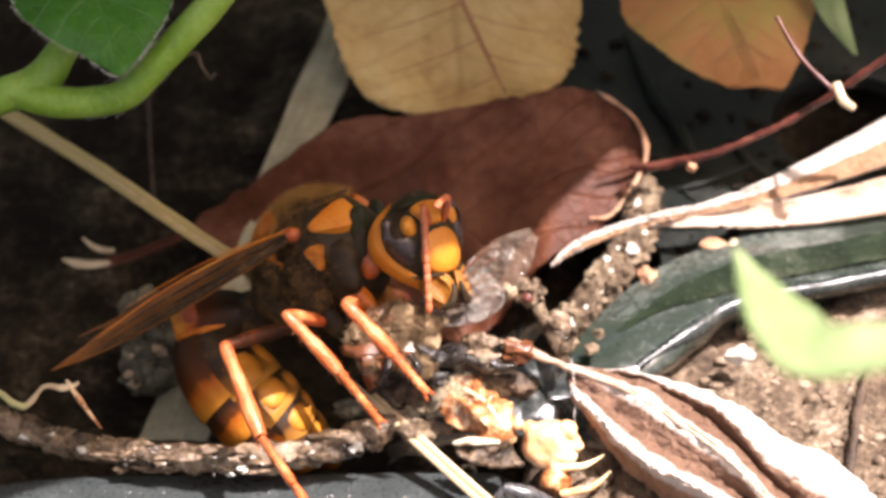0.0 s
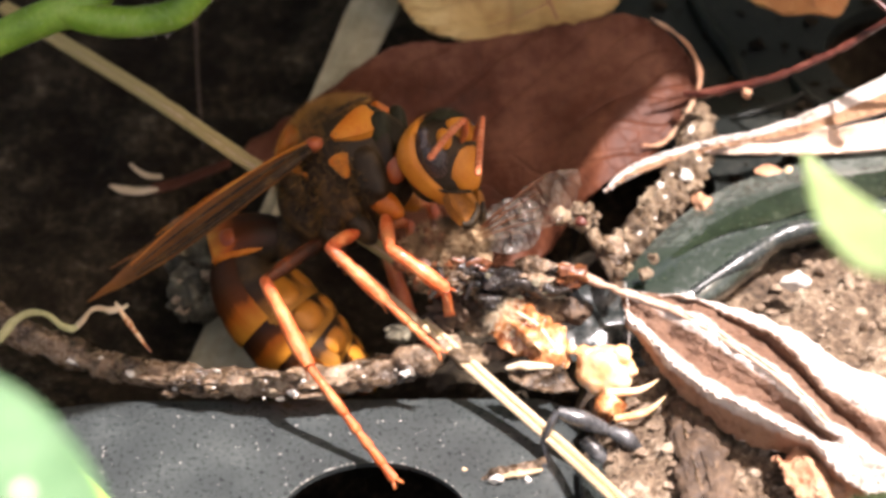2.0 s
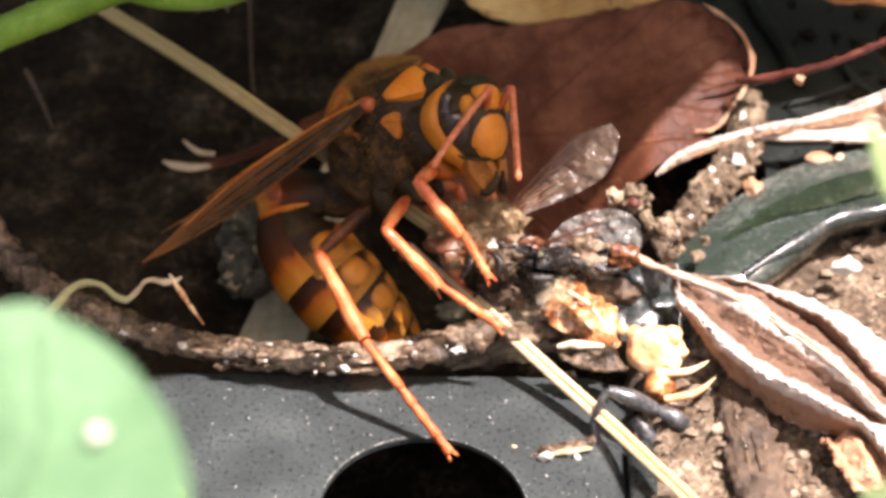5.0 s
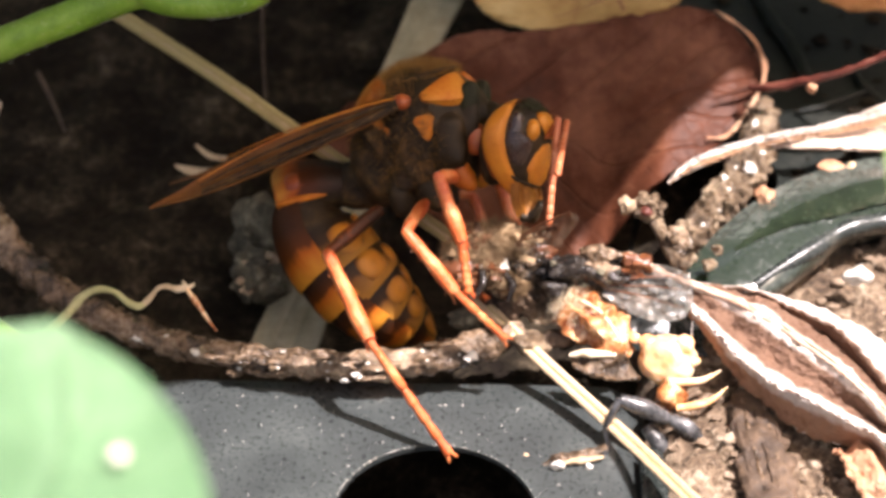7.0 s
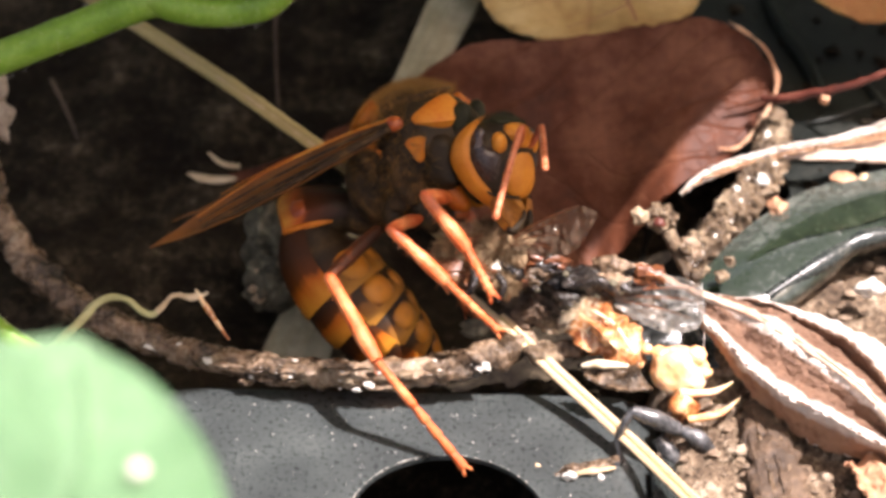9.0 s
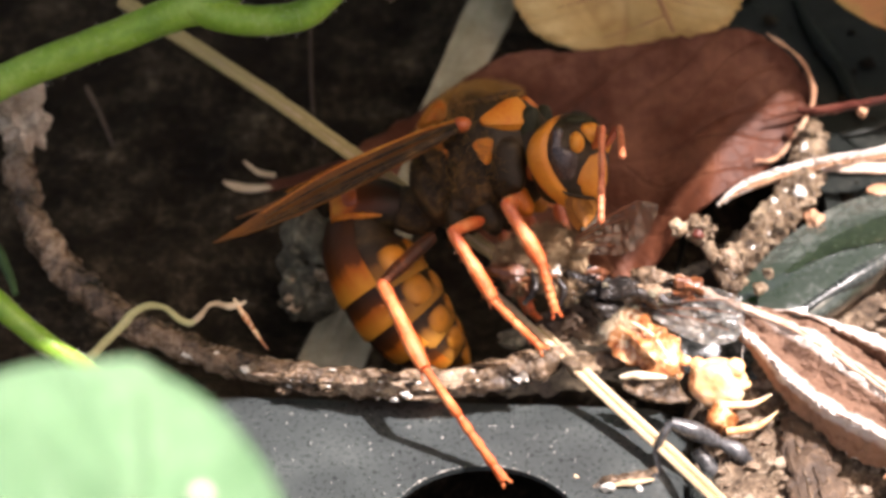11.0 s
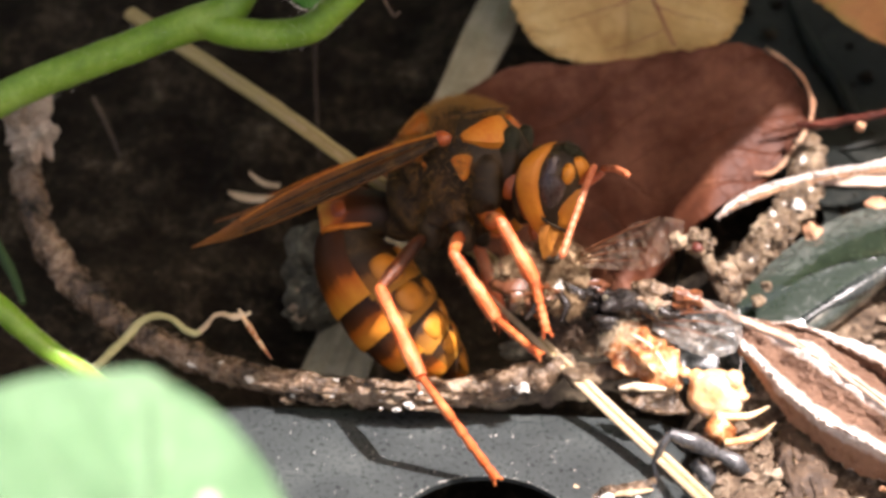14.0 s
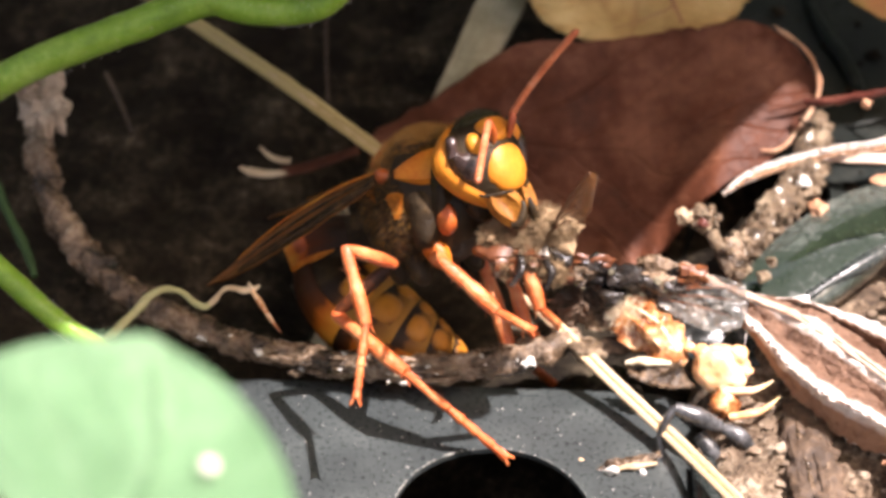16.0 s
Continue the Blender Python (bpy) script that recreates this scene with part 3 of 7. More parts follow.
# ---- black plastic tray: flat pieces with round drain holes ----
def holed_plate(bm, x0, x1, y0, y1, holes, z, thick, slope=(0.0, 0.0), step=0.7, droop=None):
    """A plate from x0..x1, y0..y1 with round holes; each hole is rimmed by a ring of its own."""
    def zz(x, y):
        return z + slope[0] * x + slope[1] * y + (droop(x, y) if droop else 0.0)
    # blocks: a square of ring faces round each hole, plain strips between
    xs = sorted({x0, x1, *[h[0] - h[2] * 1.6 for h in holes], *[h[0] + h[2] * 1.6 for h in holes]})
    ys = sorted({y0, y1, *[h[1] - h[2] * 1.6 for h in holes], *[h[1] + h[2] * 1.6 for h in holes]})
    def fine(v):
        out = []
        for a, b in zip(v[:-1], v[1:]):
            k = max(1, int((b - a) / step))
            out += [a + (b - a) * i / k for i in range(k)]
        return out + [v[-1]]
    fx, fy = fine(xs), fine(ys)
    def inside(x, y):
        return any(abs(x - h[0]) < h[2] * 1.6 - 1e-6 and abs(y - h[1]) < h[2] * 1.6 - 1e-6 for h in holes)
    cache = {}
    def vert(x, y, k):
        key = (round(x, 4), round(y, 4), k)
        if key not in cache:
            cache[key] = bm.verts.new((x, y, zz(x, y) - k * thick))
        return cache[key]
    for k in (0, 1):
        for i in range(len(fx) - 1):
            for j in range(len(fy) - 1):
                if inside((fx[i] + fx[i + 1]) / 2, (fy[j] + fy[j + 1]) / 2):
                    continue
                q = [vert(fx[i], fy[j], k), vert(fx[i + 1], fy[j], k), vert(fx[i + 1], fy[j + 1], k), vert(fx[i], fy[j + 1], k)]
                bm.faces.new(q if k == 0 else q[::-1])
        for hx, hy, r in holes:
            n = 64
            for a in range(n):
                t0, t1 = 2 * math.pi * a / n, 2 * math.pi * (a + 1) / n
                def edge(t):
                    c, s = math.cos(t), math.sin(t)
                    f = r * 1.6 / max(abs(c), abs(s))
                    return hx + c * f, hy + s * f
                for ra, rb in ((0.0, 0.6), (0.6, 1.0)):
                    def at(t, w):
                        ex, ey = edge(t)
                        cx, cy = hx + r * math.cos(t), hy + r * math.sin(t)
                        return vert(ex * w + cx * (1 - w), ey * w + cy * (1 - w), k)
                    q = [at(t0, ra), at(t0, rb), at(t1, rb), at(t1, ra)]
                    if len(set(q)) == 4:
                        bm.faces.new(q if k == 0 else q[::-1])
    for hx, hy, r in holes:
        for a in range(64):
            t0, t1 = 2 * math.pi * a / 64, 2 * math.pi * (a + 1) / 64
            p = [(hx + r * math.cos(t), hy + r * math.sin(t)) for t in (t0, t1)]
            bm.faces.new((vert(*p[0], 0), vert(*p[1], 0), vert(*p[1], 1), vert(*p[0], 1)))
    bmesh.ops.remove_doubles(bm, verts=bm.verts, dist=0.002)
    return bm


def tray():
    t = thing("plastic_tray", (0, -5, 0), "black plastic plant tray with round drain holes, half buried", "plant tray")
    bm = holed_plate(bmesh.new(), -45, 12.5, -40, 6.2, [(-0.7, -4.9, 5.75)], 0.0, 0.35, droop=lambda x, y: -0.06 * max(0, y - 4) ** 2 - 0.02 * max(0, -x - 14) ** 2 - 0.25 * max(0, x - 8.5) ** 2 + 0.05 * noise.noise(Vector((x * 0.2, y * 0.2, 0))))
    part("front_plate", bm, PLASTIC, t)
    bm = holed_plate(bmesh.new(), 11.5, 60, 12, 70, [(15.4, 21.6, 4.4), (33.0, 34.4, 5.2)], 2.2, 1.0, slope=(0.0, 0.02), droop=lambda x, y: -1.2 * max(0, 14.2 - x) ** 1.5 - 1.5 * max(0, 14.8 + 0.42 * (x - 15) - y) ** 1.5)
    part("rear_plate", bm, DARK_PLASTIC, t)
    bm = bmesh.new()
    back = [(13.77, 12.39, 3.60), (16.27, 15.98, 3.80), (19.50, 19.16, 4.00), (22.67, 20.81, 4.20), (26.21, 22.07, 4.20), (31.22, 23.55, 4.00), (45.0, 27.5, 3.6)]
    crest = [(14.01, 10.67, 3.80), (16.68, 12.10, 4.30), (19.77, 14.29, 4.60), (22.54, 15.72, 4.70), (25.69, 17.15, 4.60), (30.58, 18.62, 4.40), (45.0, 22.8, 4.0)]
    brink = [(14.65, 10.01, 3.30), (17.91, 10.18, 3.60), (21.05, 12.94, 3.80), (23.03, 14.86, 3.90), (26.33, 16.18, 3.80), (30.54, 17.58, 3.60), (45.0, 21.8, 3.2)]
    foot = [(14.96, 11.16, 1.60), (18.46, 11.67, 1.60), (21.88, 14.95, 1.60), (23.90, 16.87, 1.60), (26.90, 18.08, 1.60), (30.96, 19.26, 1.60), (45.0, 23.4, 1.6)]
    corrugated(bm, [back, crest, brink, foot], 60, 36, 0.1, 0.16, 0.3, 4.0)
    lip = part("rolled_lip", bm, SLICK, t, "turned-down shiny plastic lip")

    def along(p, q, shares, rise):
        return [tuple(a + (b - a) * f + d for a, b, d in zip(u, v, rise)) for u, v, f in zip(p[1:], q[1:], shares)]
    # thin dark green strip stands in for foliage mirrored in the lip
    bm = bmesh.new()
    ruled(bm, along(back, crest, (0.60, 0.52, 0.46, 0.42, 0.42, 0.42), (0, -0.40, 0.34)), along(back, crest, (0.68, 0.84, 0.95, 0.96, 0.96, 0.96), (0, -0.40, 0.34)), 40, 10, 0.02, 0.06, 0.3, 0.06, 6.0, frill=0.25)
    part("painted_reflection", bm, GREEN_REFLECTION, lip, "dark green reflection painted as a thin strip")
    bm = bmesh.new()
    tube(bm, along(crest, brink, (0.75, 0.72, 0.7, 0.7, 0.7, 0.7), (0, -0.15, 0.12)), [0.35, 0.55, 0.6, 0.55, 0.5, 0.5], 16, 60, wob=0.15, freq=0.5)
    part("lip_bead", bm, GLOSSY, lip, "glossy rounded lip edge")
    bm = bmesh.new()
    ruled(bm, [(9.49, 9.84, 3.25), (11.48, 11.21, 4.02), (14.14, 11.72, 3.81), (17.15, 11.47, 2.72)], [(9.95, 7.18, 1.72), (11.74, 7.20, 1.71), (14.71, 7.38, 1.11), (17.36, 8.20, 1.26)], 24, 14, 0.08, 0.7, 0.35, 0.15, 4.0)
    part("torn_flap", bm, GLOSSY, t, "torn crumpled plastic flap")
    bm = bmesh.new()
    tube(bm, [(11.42, 0.86, -0.20), (11.63, -1.79, -0.20), (11.71, -5.45, -0.40)], [0.7, 0.9, 0.9], 12, 20, flat=0.6)
    part("rolled_lip", bm, GLOSSY, t)
    for pts, r in (([(18.93, 44.19, 3.20), (20.09, 38.40, 3.30), (21.65, 33.87, 3.30), (22.65, 29.87, 3.00)], 0.5), ([(24.91, 33.18, 3.10), (26.12, 30.26, 3.10), (27.57, 28.37, 3.00)], 0.22), ([(21.24, 27.91, 3.00), (23.45, 28.71, 3.10), (26.12, 30.26, 3.10)], 0.22)):
        bm = bmesh.new()
        tube(bm, pts, [r * 0.6, r, r, r * 0.6], 12, 30, wob=0.1, flat=0.7)
        part("moulded_rib", bm, DARK_PLASTIC, t)
    return t


tray()


def dirt():
    rng = random.Random(14)
    bm = bmesh.new()
    for _ in range(420):
        x, y = rng.uniform(14, 42), rng.uniform(19, 62)
        if math.hypot(x - 15.4, y - 21.6) > 4.6 and math.hypot(x - 33, y - 34.4) > 5.4:
            r = rng.choice((0.06, 0.1, 0.15, 0.25, 0.45))
            lump(bm, (x, y, 2.22 + 0.02 * y + r * 0.3), (r * 1.3, r, r * 0.6), rng.uniform(0, 50), 0.4, 1)
    return tagged(part("dirt_crumbs", bm, SOIL, at=(28, 40, 2)), "dark dirt crumbs strewn over the black plastic", "dirt", kind="stuff")


dirt()


def dust():
    rng = random.Random(5)
    bm = bmesh.new()
    for _ in range(650):
        x, y = rng.uniform(-20, 10), rng.uniform(-14, 5)
        d = math.hypot(x + 0.7, y + 4.9)
        if d > 5.85:
            r = rng.choice((0.012, 0.015, 0.018, 0.022, 0.03, 0.05))
            lump(bm, (x, y, 0.03 - 0.06 * max(0, y - 4) ** 2), (r, r, r * 0.6), rng.uniform(0, 9), 0.3, 1)
    for k in range(90):
        a = rng.gauss(1.9, 0.9)
        r = rng.uniform(0.015, 0.05)
        lump(bm, (-0.7 + 5.8 * math.cos(a), -4.9 + 5.8 * math.sin(a), 0.03), (r, r, r), k, 0.3, 1)
    return tagged(part("dust_specks", bm, STONE, at=(-2, 0, 0)), "white dust specks scattered on the black plastic", "dust", kind="stuff")


dust()


# ---- straws, sticks, twigs ----
def straw(label, pts, radii, material=STRAW, name="straw", grooves=True, seed=1):
    bm = bmesh.new()
    tube(bm, pts, radii, 14, 60, wob=0.05, seed=seed, flat=0.75, freq=1.5)
    return tagged(part(name, bm, material, at=pts[0]), label, "straw")


def long_straw():
    pts = [(-24.51, 32.65, 8.56), (-15.42, 25.33, 7.64), (-9.31, 20.43, 6.52), (-3.45, 16.44, 4.90), (0.8, 13.5, 3.7)]
    t = thing("straw", pts[1], "long pale dry grass straw leaning into the hollow", "straw")
    bm = bmesh.new()
    tube(bm, pts, [0.54, 0.52, 0.5, 0.48, 0.46], 14, 60, wob=0.05, seed=1, flat=0.75, freq=1.5)
    part("stalk", bm, GOLDEN_STRAW, t)
    for k, off in enumerate((-0.34, 0.0, 0.34)):
        bm = bmesh.new()
        tube(bm, [tuple(Vector(q) + Vector((0.5 * off, 0.35 * off - 0.33, 0.42 * off + 0.2))) for q in pts], [0.13, 0.12, 0.12, 0.1, 0.1], 6, 50, wob=0.2, seed=k)
        part("rib", bm, STRAW if k == 1 else GOLDEN_STRAW, t)
    return t


long_straw()

def split_straw():
    t = thing("split_straw", (5.22, 5.72, 2.39), "split sunlit dry straw lying over the plastic", "straw")
    for k, (off, dep, r) in enumerate(((-5.2, 0.0, 0.21), (0.3, 0.06, 0.17), (5.6, 0.0, 0.21))):
        o = RIGHT_MM * off + DOWN_MM * (-0.7 * off) + Vector((0, 0.766, -0.643)) * dep
        bm = bmesh.new()
        pts = [Vector(q) + o for q in ((-1.70, 13.07, 4.07), (1.97, 9.08, 3.24), (5.22, 5.61, 2.27), (9.61, 0.82, 1.40), (12.47, -3.74, 2.00), (15.57, -8.23, 2.20))]
        tube(bm, [tuple(q) for q in (pts if k == 0 else pts[1:])], [r * 0.6, r, r * 1.05, r * 1.05, r, r], 10, 60, wob=0.06, seed=k, flat=0.8, freq=1.2)
        part("strand", bm, STRAW if k != 1 else GOLDEN_STRAW, t)
    return t


RIGHT_MM, DOWN_MM = Vector((0.033, 0, 0)), Vector((0, -0.0212, -0.0253))
split_straw()
straw("thin dry stem standing in the dark", [(-13.02, 37.54, 4.86), (-12.68, 32.80, 2.48), (-12.20, 28.37, 0.44)], [0.08, 0.08, 0.06], CHIP, "dry_grass_stem")
straw("thin brown stem hanging in shade", [(-26.96, 30.59, 3.20), (-25.73, 27.84, 3.08), (-24.74, 25.78, 2.23)], [0.14, 0.15, 0.1], CHIP, "dry_grass_stem")


def bark_stick():
    bm = bmesh.new()
    tube(bm, [(-30.58, 25.27, 4.45), (-30.05, 22.74, 3.76), (-29.35, 19.93, 2.90), (-28.10, 17.12, 2.04), (-26.03, 14.49, 1.39), (-23.32, 11.98, 0.90), (-19.55, 9.68, 0.80), (-15.75, 7.97, 0.72), (-9.36, 5.98, 1.39), (-3.18, 5.68, 1.71), (1.34, 6.77, 2.14), (3.93, 8.24, 2.25)],
         [0.8, 0.9, 0.95, 0.95, 0.95, 0.92, 0.88, 0.82, 0.82, 0.88, 0.95, 0.6], 18, 170, wob=0.22, seed=3, freq=1.3)
    t = thing("bark_stick", (-9.36, 5.98, 1.39), "damp dark bark stick along the edge of the plastic", "stick")
    part("wood", bm, BARK, t)
    rng = random.Random(8)
    line = spline([(-19.43, 8.78, 0.94), (-14.27, 6.62, 1.43), (-9.27, 5.18, 2.15), (-3.13, 4.88, 2.47), (1.35, 5.97, 2.89)], 40)
    # loose crumbs; the pale ones also stand for white glints on the bark
    for k in range(70):
        q = Vector(line[rng.randrange(40)]) + Vector((rng.uniform(-0.5, 0.5), rng.uniform(-0.5, 0.3), rng.uniform(-0.9, 0.9)))
        r = rng.uniform(0.1, 0.3) if k < 24 else rng.uniform(0.05, 0.12)
        part("crumb", lump(bmesh.new(), q, (r * 1.4, r, r * 0.8), k, 0.4, 2), STONE if k % 3 == 0 else MUD, t)
    for k in range(9):
        i0 = rng.randrange(2, 30)
        a, b = Vector(line[i0]), Vector(line[min(39, i0 + rng.randrange(4, 9))])
        off = Vector((0, -0.15, rng.uniform(-0.7, 0.9)))
        bm = bmesh.new()
        tube(bm, [a + off, (a + b) / 2 + off * 1.25, b + off], [0.08, 0.3, 0.06], 8, 14, wob=0.4, seed=k, flat=0.5, freq=1.6)
        part("bark_flake", bm, BARK, t)
    return t


bark_stick()


def moss_stem():
    bm = bmesh.new()
    tube(bm, [(-33.10, 20.76, 2.96), (-31.23, 17.24, 1.88), (-29.86, 14.80, 1.30), (-29.23, 13.18, 0.93)], [0.35, 0.32, 0.3, 0.2], 10, 30, wob=0.2)
    return tagged(part("moss_stem", bm, DEEP, at=(-30.0, 14.0, 1.0)), "dull green mossy stem in the shade", "stem")


moss_stem()


def mud_stick():
    bm = bmesh.new()
    tube(bm, [(18.96, 26.95, 4.10), (18.77, 24.13, 4.20), (17.96, 21.11, 4.30), (16.44, 18.40, 4.20), (14.95, 16.37, 3.70), (13.2, 14.9, 2.90)], [0.9, 1.05, 1.15, 1.1, 1.05, 0.9], 26, 120, wob=0.26, seed=8, freq=2.3)
    t = thing("mud_stick", (17.83, 21.50, 3.00), "mud-caked crumbly stick lying on the plastic", "stick")
    part("wood", bm, MUD, t)
    rng = random.Random(9)
    line = spline([(18.70, 23.60, 5.30), (17.85, 20.55, 5.40), (16.35, 17.80, 5.25), (14.85, 15.80, 4.75), (13.3, 14.4, 3.9)], 30)
    for k in range(110):
        q = Vector(line[rng.randrange(30)]) + Vector((rng.uniform(-0.8, 0.8), rng.uniform(-0.3, 0.3), rng.uniform(-0.35, 0.1)))
        r = rng.choice((0.08, 0.1, 0.14, 0.18, 0.26))
        part("grain", lump(bmesh.new(), q, (r, r, r * 0.8), k, 0.4, 2), STONE if k % 9 == 0 else MUD, t)
    return t


mud_stick()


def red_twig():
    t = thing("red_twig", (23.06, 29.12, 5.00), "thin dark red twig joined to the russet leaf", "twig")
    bm = bmesh.new()
    tube(bm, [(18.11, 26.05, 6.46), (19.13, 25.26, 7.07), (22.35, 24.11, 8.75), (24.95, 24.02, 10.11), (27.78, 24.18, 11.78), (31.20, 24.14, 14.72), (34.80, 24.28, 17.87)], [0.2, 0.28, 0.27, 0.21, 0.21, 0.23, 0.24], 10, 60, wob=0.3, freq=1.7)
    part("stem", bm, TWIG, t)
    bm = bmesh.new()
    lump(bm, (21.5, 23.4, 8.5), (0.3, 0.25, 0.36), 2)
    part("bud", bm, ORANGE_DRY, t, "small pinkish bud")
    bm = bmesh.new()
    tube(bm, [(26.46, 27.12, 17.07), (27.89, 25.04, 15.44), (29.77, 23.36, 14.27)], [0.13, 0.14, 0.16], 8, 20)
    part("side_twig", bm, TWIG, t)
    bm = bmesh.new()
    tube(bm, [(29.74, 23.11, 15.06), (30.09, 22.21, 14.48), (30.75, 21.90, 14.12)], [0.3, 0.33, 0.25], 8, 14)
    part("scar", bm, STRAW, t, "pale peeled bark curl")
    return t


red_twig()


def tendril():
    t = thing("tendril", (-17.98, 7.11, 4.63), "thin curling pale tendril with a withered end", "tendril")
    bm = bmesh.new()
    tube(bm, [(-24.6, 4.3, 3.0), (-23.0, 5.7, 3.9), (-21.87, 6.92, 4.50), (-21.24, 7.45, 5.04), (-20.44, 7.70, 5.33), (-19.47, 7.65, 5.27), (-18.64, 7.25, 4.79), (-17.98, 7.11, 4.63), (-17.50, 7.31, 4.87)], [0.3, 0.28, 0.26, 0.24, 0.22, 0.2, 0.2, 0.21, 0.18], 10, 70, wob=0.12, freq=1.4)
    part("shoot", bm, TENDRIL, t)
    bm = bmesh.new()
    tube(bm, [(-17.72, 7.20, 4.74), (-17.03, 7.70, 5.33), (-16.55, 7.83, 5.49), (-15.74, 7.78, 5.43), (-15.09, 7.86, 5.52), (-14.80, 7.99, 5.67)], [0.17, 0.2, 0.22, 0.24, 0.2, 0.1], 10, 40, wob=0.3, freq=1.6, flat=0.7)
    tube(bm, [(-15.25, 7.83, 5.49), (-15.52, 8.08, 5.78)], [0.16, 0.08], 8, 6)
    part("curl", bm, DRY_CURL, t, "pale dry curl")
    bm = bmesh.new()
    tube(bm, [(-15.25, 7.80, 5.49), (-14.85, 7.40, 4.98), (-14.24, 6.85, 4.32), (-13.50, 6.24, 3.59)], [0.2, 0.16, 0.13, 0.08], 8, 24, wob=0.3, freq=1.6)
    part("withered_end", bm, AMBER, t, "brown withered end")
    return t


tendril()


# ---- leaves ----
def pale_blade():
    bm = bmesh.new()
    left = [(0.3, 46.0, 9.2), (-1.62, 39.60, 6.89), (-3.10, 35.63, 5.76), (-5.02, 30.02, 3.97), (-9.21, 21.36, -1.50), (-12.66, 13.30, -4.63)]
    right = [(2.2, 46.0, 9.2), (0.77, 39.53, 6.91), (0.13, 35.64, 5.71), (-2.20, 30.04, 3.92), (-6.01, 21.38, -1.57), (-8.37, 13.34, -4.64)]
    ruled(bm, left, right, 34, 12, 0.06, 0.2, 0.3, 0.25, ridges=(4, 0.03))
    t = thing("grass_blade", (-10.86, 14.50, -4.80), "broad bleached grass blade standing behind the hornet", "grass blade")
    part("blade", bm, PALE, t)
    for f in (0.25, 0.5, 0.75):
        line = [tuple(p + (q - p) * f - (0.14 if k == 1 else -0.1 if k == 2 else 0.0) for k, (p, q) in enumerate(zip(a, b))) for a, b in zip(left[1:5], right[1:5])]
        bm = bmesh.new()
        tube(bm, line, [0.1, 0.11, 0.11, 0.09], 6, 24)
        part("rib", bm, PALE, t)
    return t


pale_blade()


def russet_leaf():
    t = thing("russet_leaf", (8.87, 20.00, -1.69), "reddish brown fallen leaf with a curled margin", "leaf")
    bm = bmesh.new()
    top = [(-9.83, 26.00, 2.13), (-4.52, 28.00, 4.84), (-0.12, 30.00, 7.10), (5.36, 31.00, 6.82), (10.63, 31.00, 8.16), (14.12, 31.00, 9.04), (17.27, 30.00, 8.27), (18.97, 28.50, 6.34)]
    low = [(-9.43, 25.00, 1.80), (-3.82, 24.00, -1.01), (1.16, 22.00, -3.00), (5.40, 20.50, -2.84), (8.36, 20.00, -2.16), (12.64, 22.00, 2.11), (16.75, 25.00, 3.06), (18.97, 27.50, 5.34)]
    ruled(bm, top, low, 60, 26, 0.05, 1.0, 0.12, 0.25, 2.0, frill=0.5)
    part("blade", bm, RUSSET, t)
    bm = bmesh.new()
    tube(bm, [(16.01, 30.30, 9.13), (18.00, 29.30, 8.14), (19.00, 28.20, 6.79), (18.90, 27.20, 5.57), (18.02, 26.00, 4.51), (16.69, 24.60, 3.69), (15.42, 24.00, 3.99)], [0.06, 0.13, 0.17, 0.15, 0.18, 0.13, 0.06], 8, 50, wob=0.5, freq=1.2)
    part("curled_margin", bm, ORANGE_DRY, t, "pale pinkish curled leaf margin")
    bm = bmesh.new()
    tube(bm, [(18.91, 27.00, 5.81), (17.6, 26.7, 5.7), (15.81, 26.20, 5.3)], [0.22, 0.14, 0.05], 8, 20)
    part("midrib", bm, RUSSET, t)
    return t


russet_leaf()


def tan_leaf():
    t = thing("tan_leaf", (6.92, 30.00, 8.18), "pale tan fallen leaf with reddish veins", "leaf")
    bm = bmesh.new()
    ruled(bm, [(-1.73, 40.00, 12.05), (-0.78, 36.00, 10.46), (0.48, 33.00, 8.65), (1.91, 31.50, 7.53), (4.77, 31.00, 6.74)],
          [(15.80, 40.00, 12.71), (15.20, 37.00, 9.51), (14.56, 34.00, 8.14), (12.69, 32.00, 7.67), (9.80, 31.20, 6.97)], 44, 24, -0.06, 0.7, 0.15, 0.22, 5.0, frill=0.6)
    part("blade", bm, TAN, t)
    bm = bmesh.new()
    tube(bm, [(7.03, 38.50, 12.11), (8.43, 35.20, 10.48), (10.32, 31.00, 8.48)], [0.2, 0.17, 0.08], 8, 20)
    part("midrib", bm, TAN_VEIN, t)
    for a, b in (((7.73, 36.60, 11.47), (1.95, 34.40, 10.72)), ((8.77, 34.20, 10.33), (3.01, 32.60, 8.92)), ((8.08, 36.00, 11.01), (13.64, 34.80, 10.26)), ((9.18, 33.20, 9.95), (13.25, 33.20, 8.86)), ((9.80, 31.80, 9.22), (5.85, 31.20, 7.70))):
        bm = bmesh.new()
        tube(bm, [a, tuple((p + q) / 2 - 0.12 for p, q in zip(a, b)), b], [0.05, 0.04, 0.02], 6, 16, wob=0.2)
        part("side_vein", bm, TAN_VEIN, t)
    return t


tan_leaf()


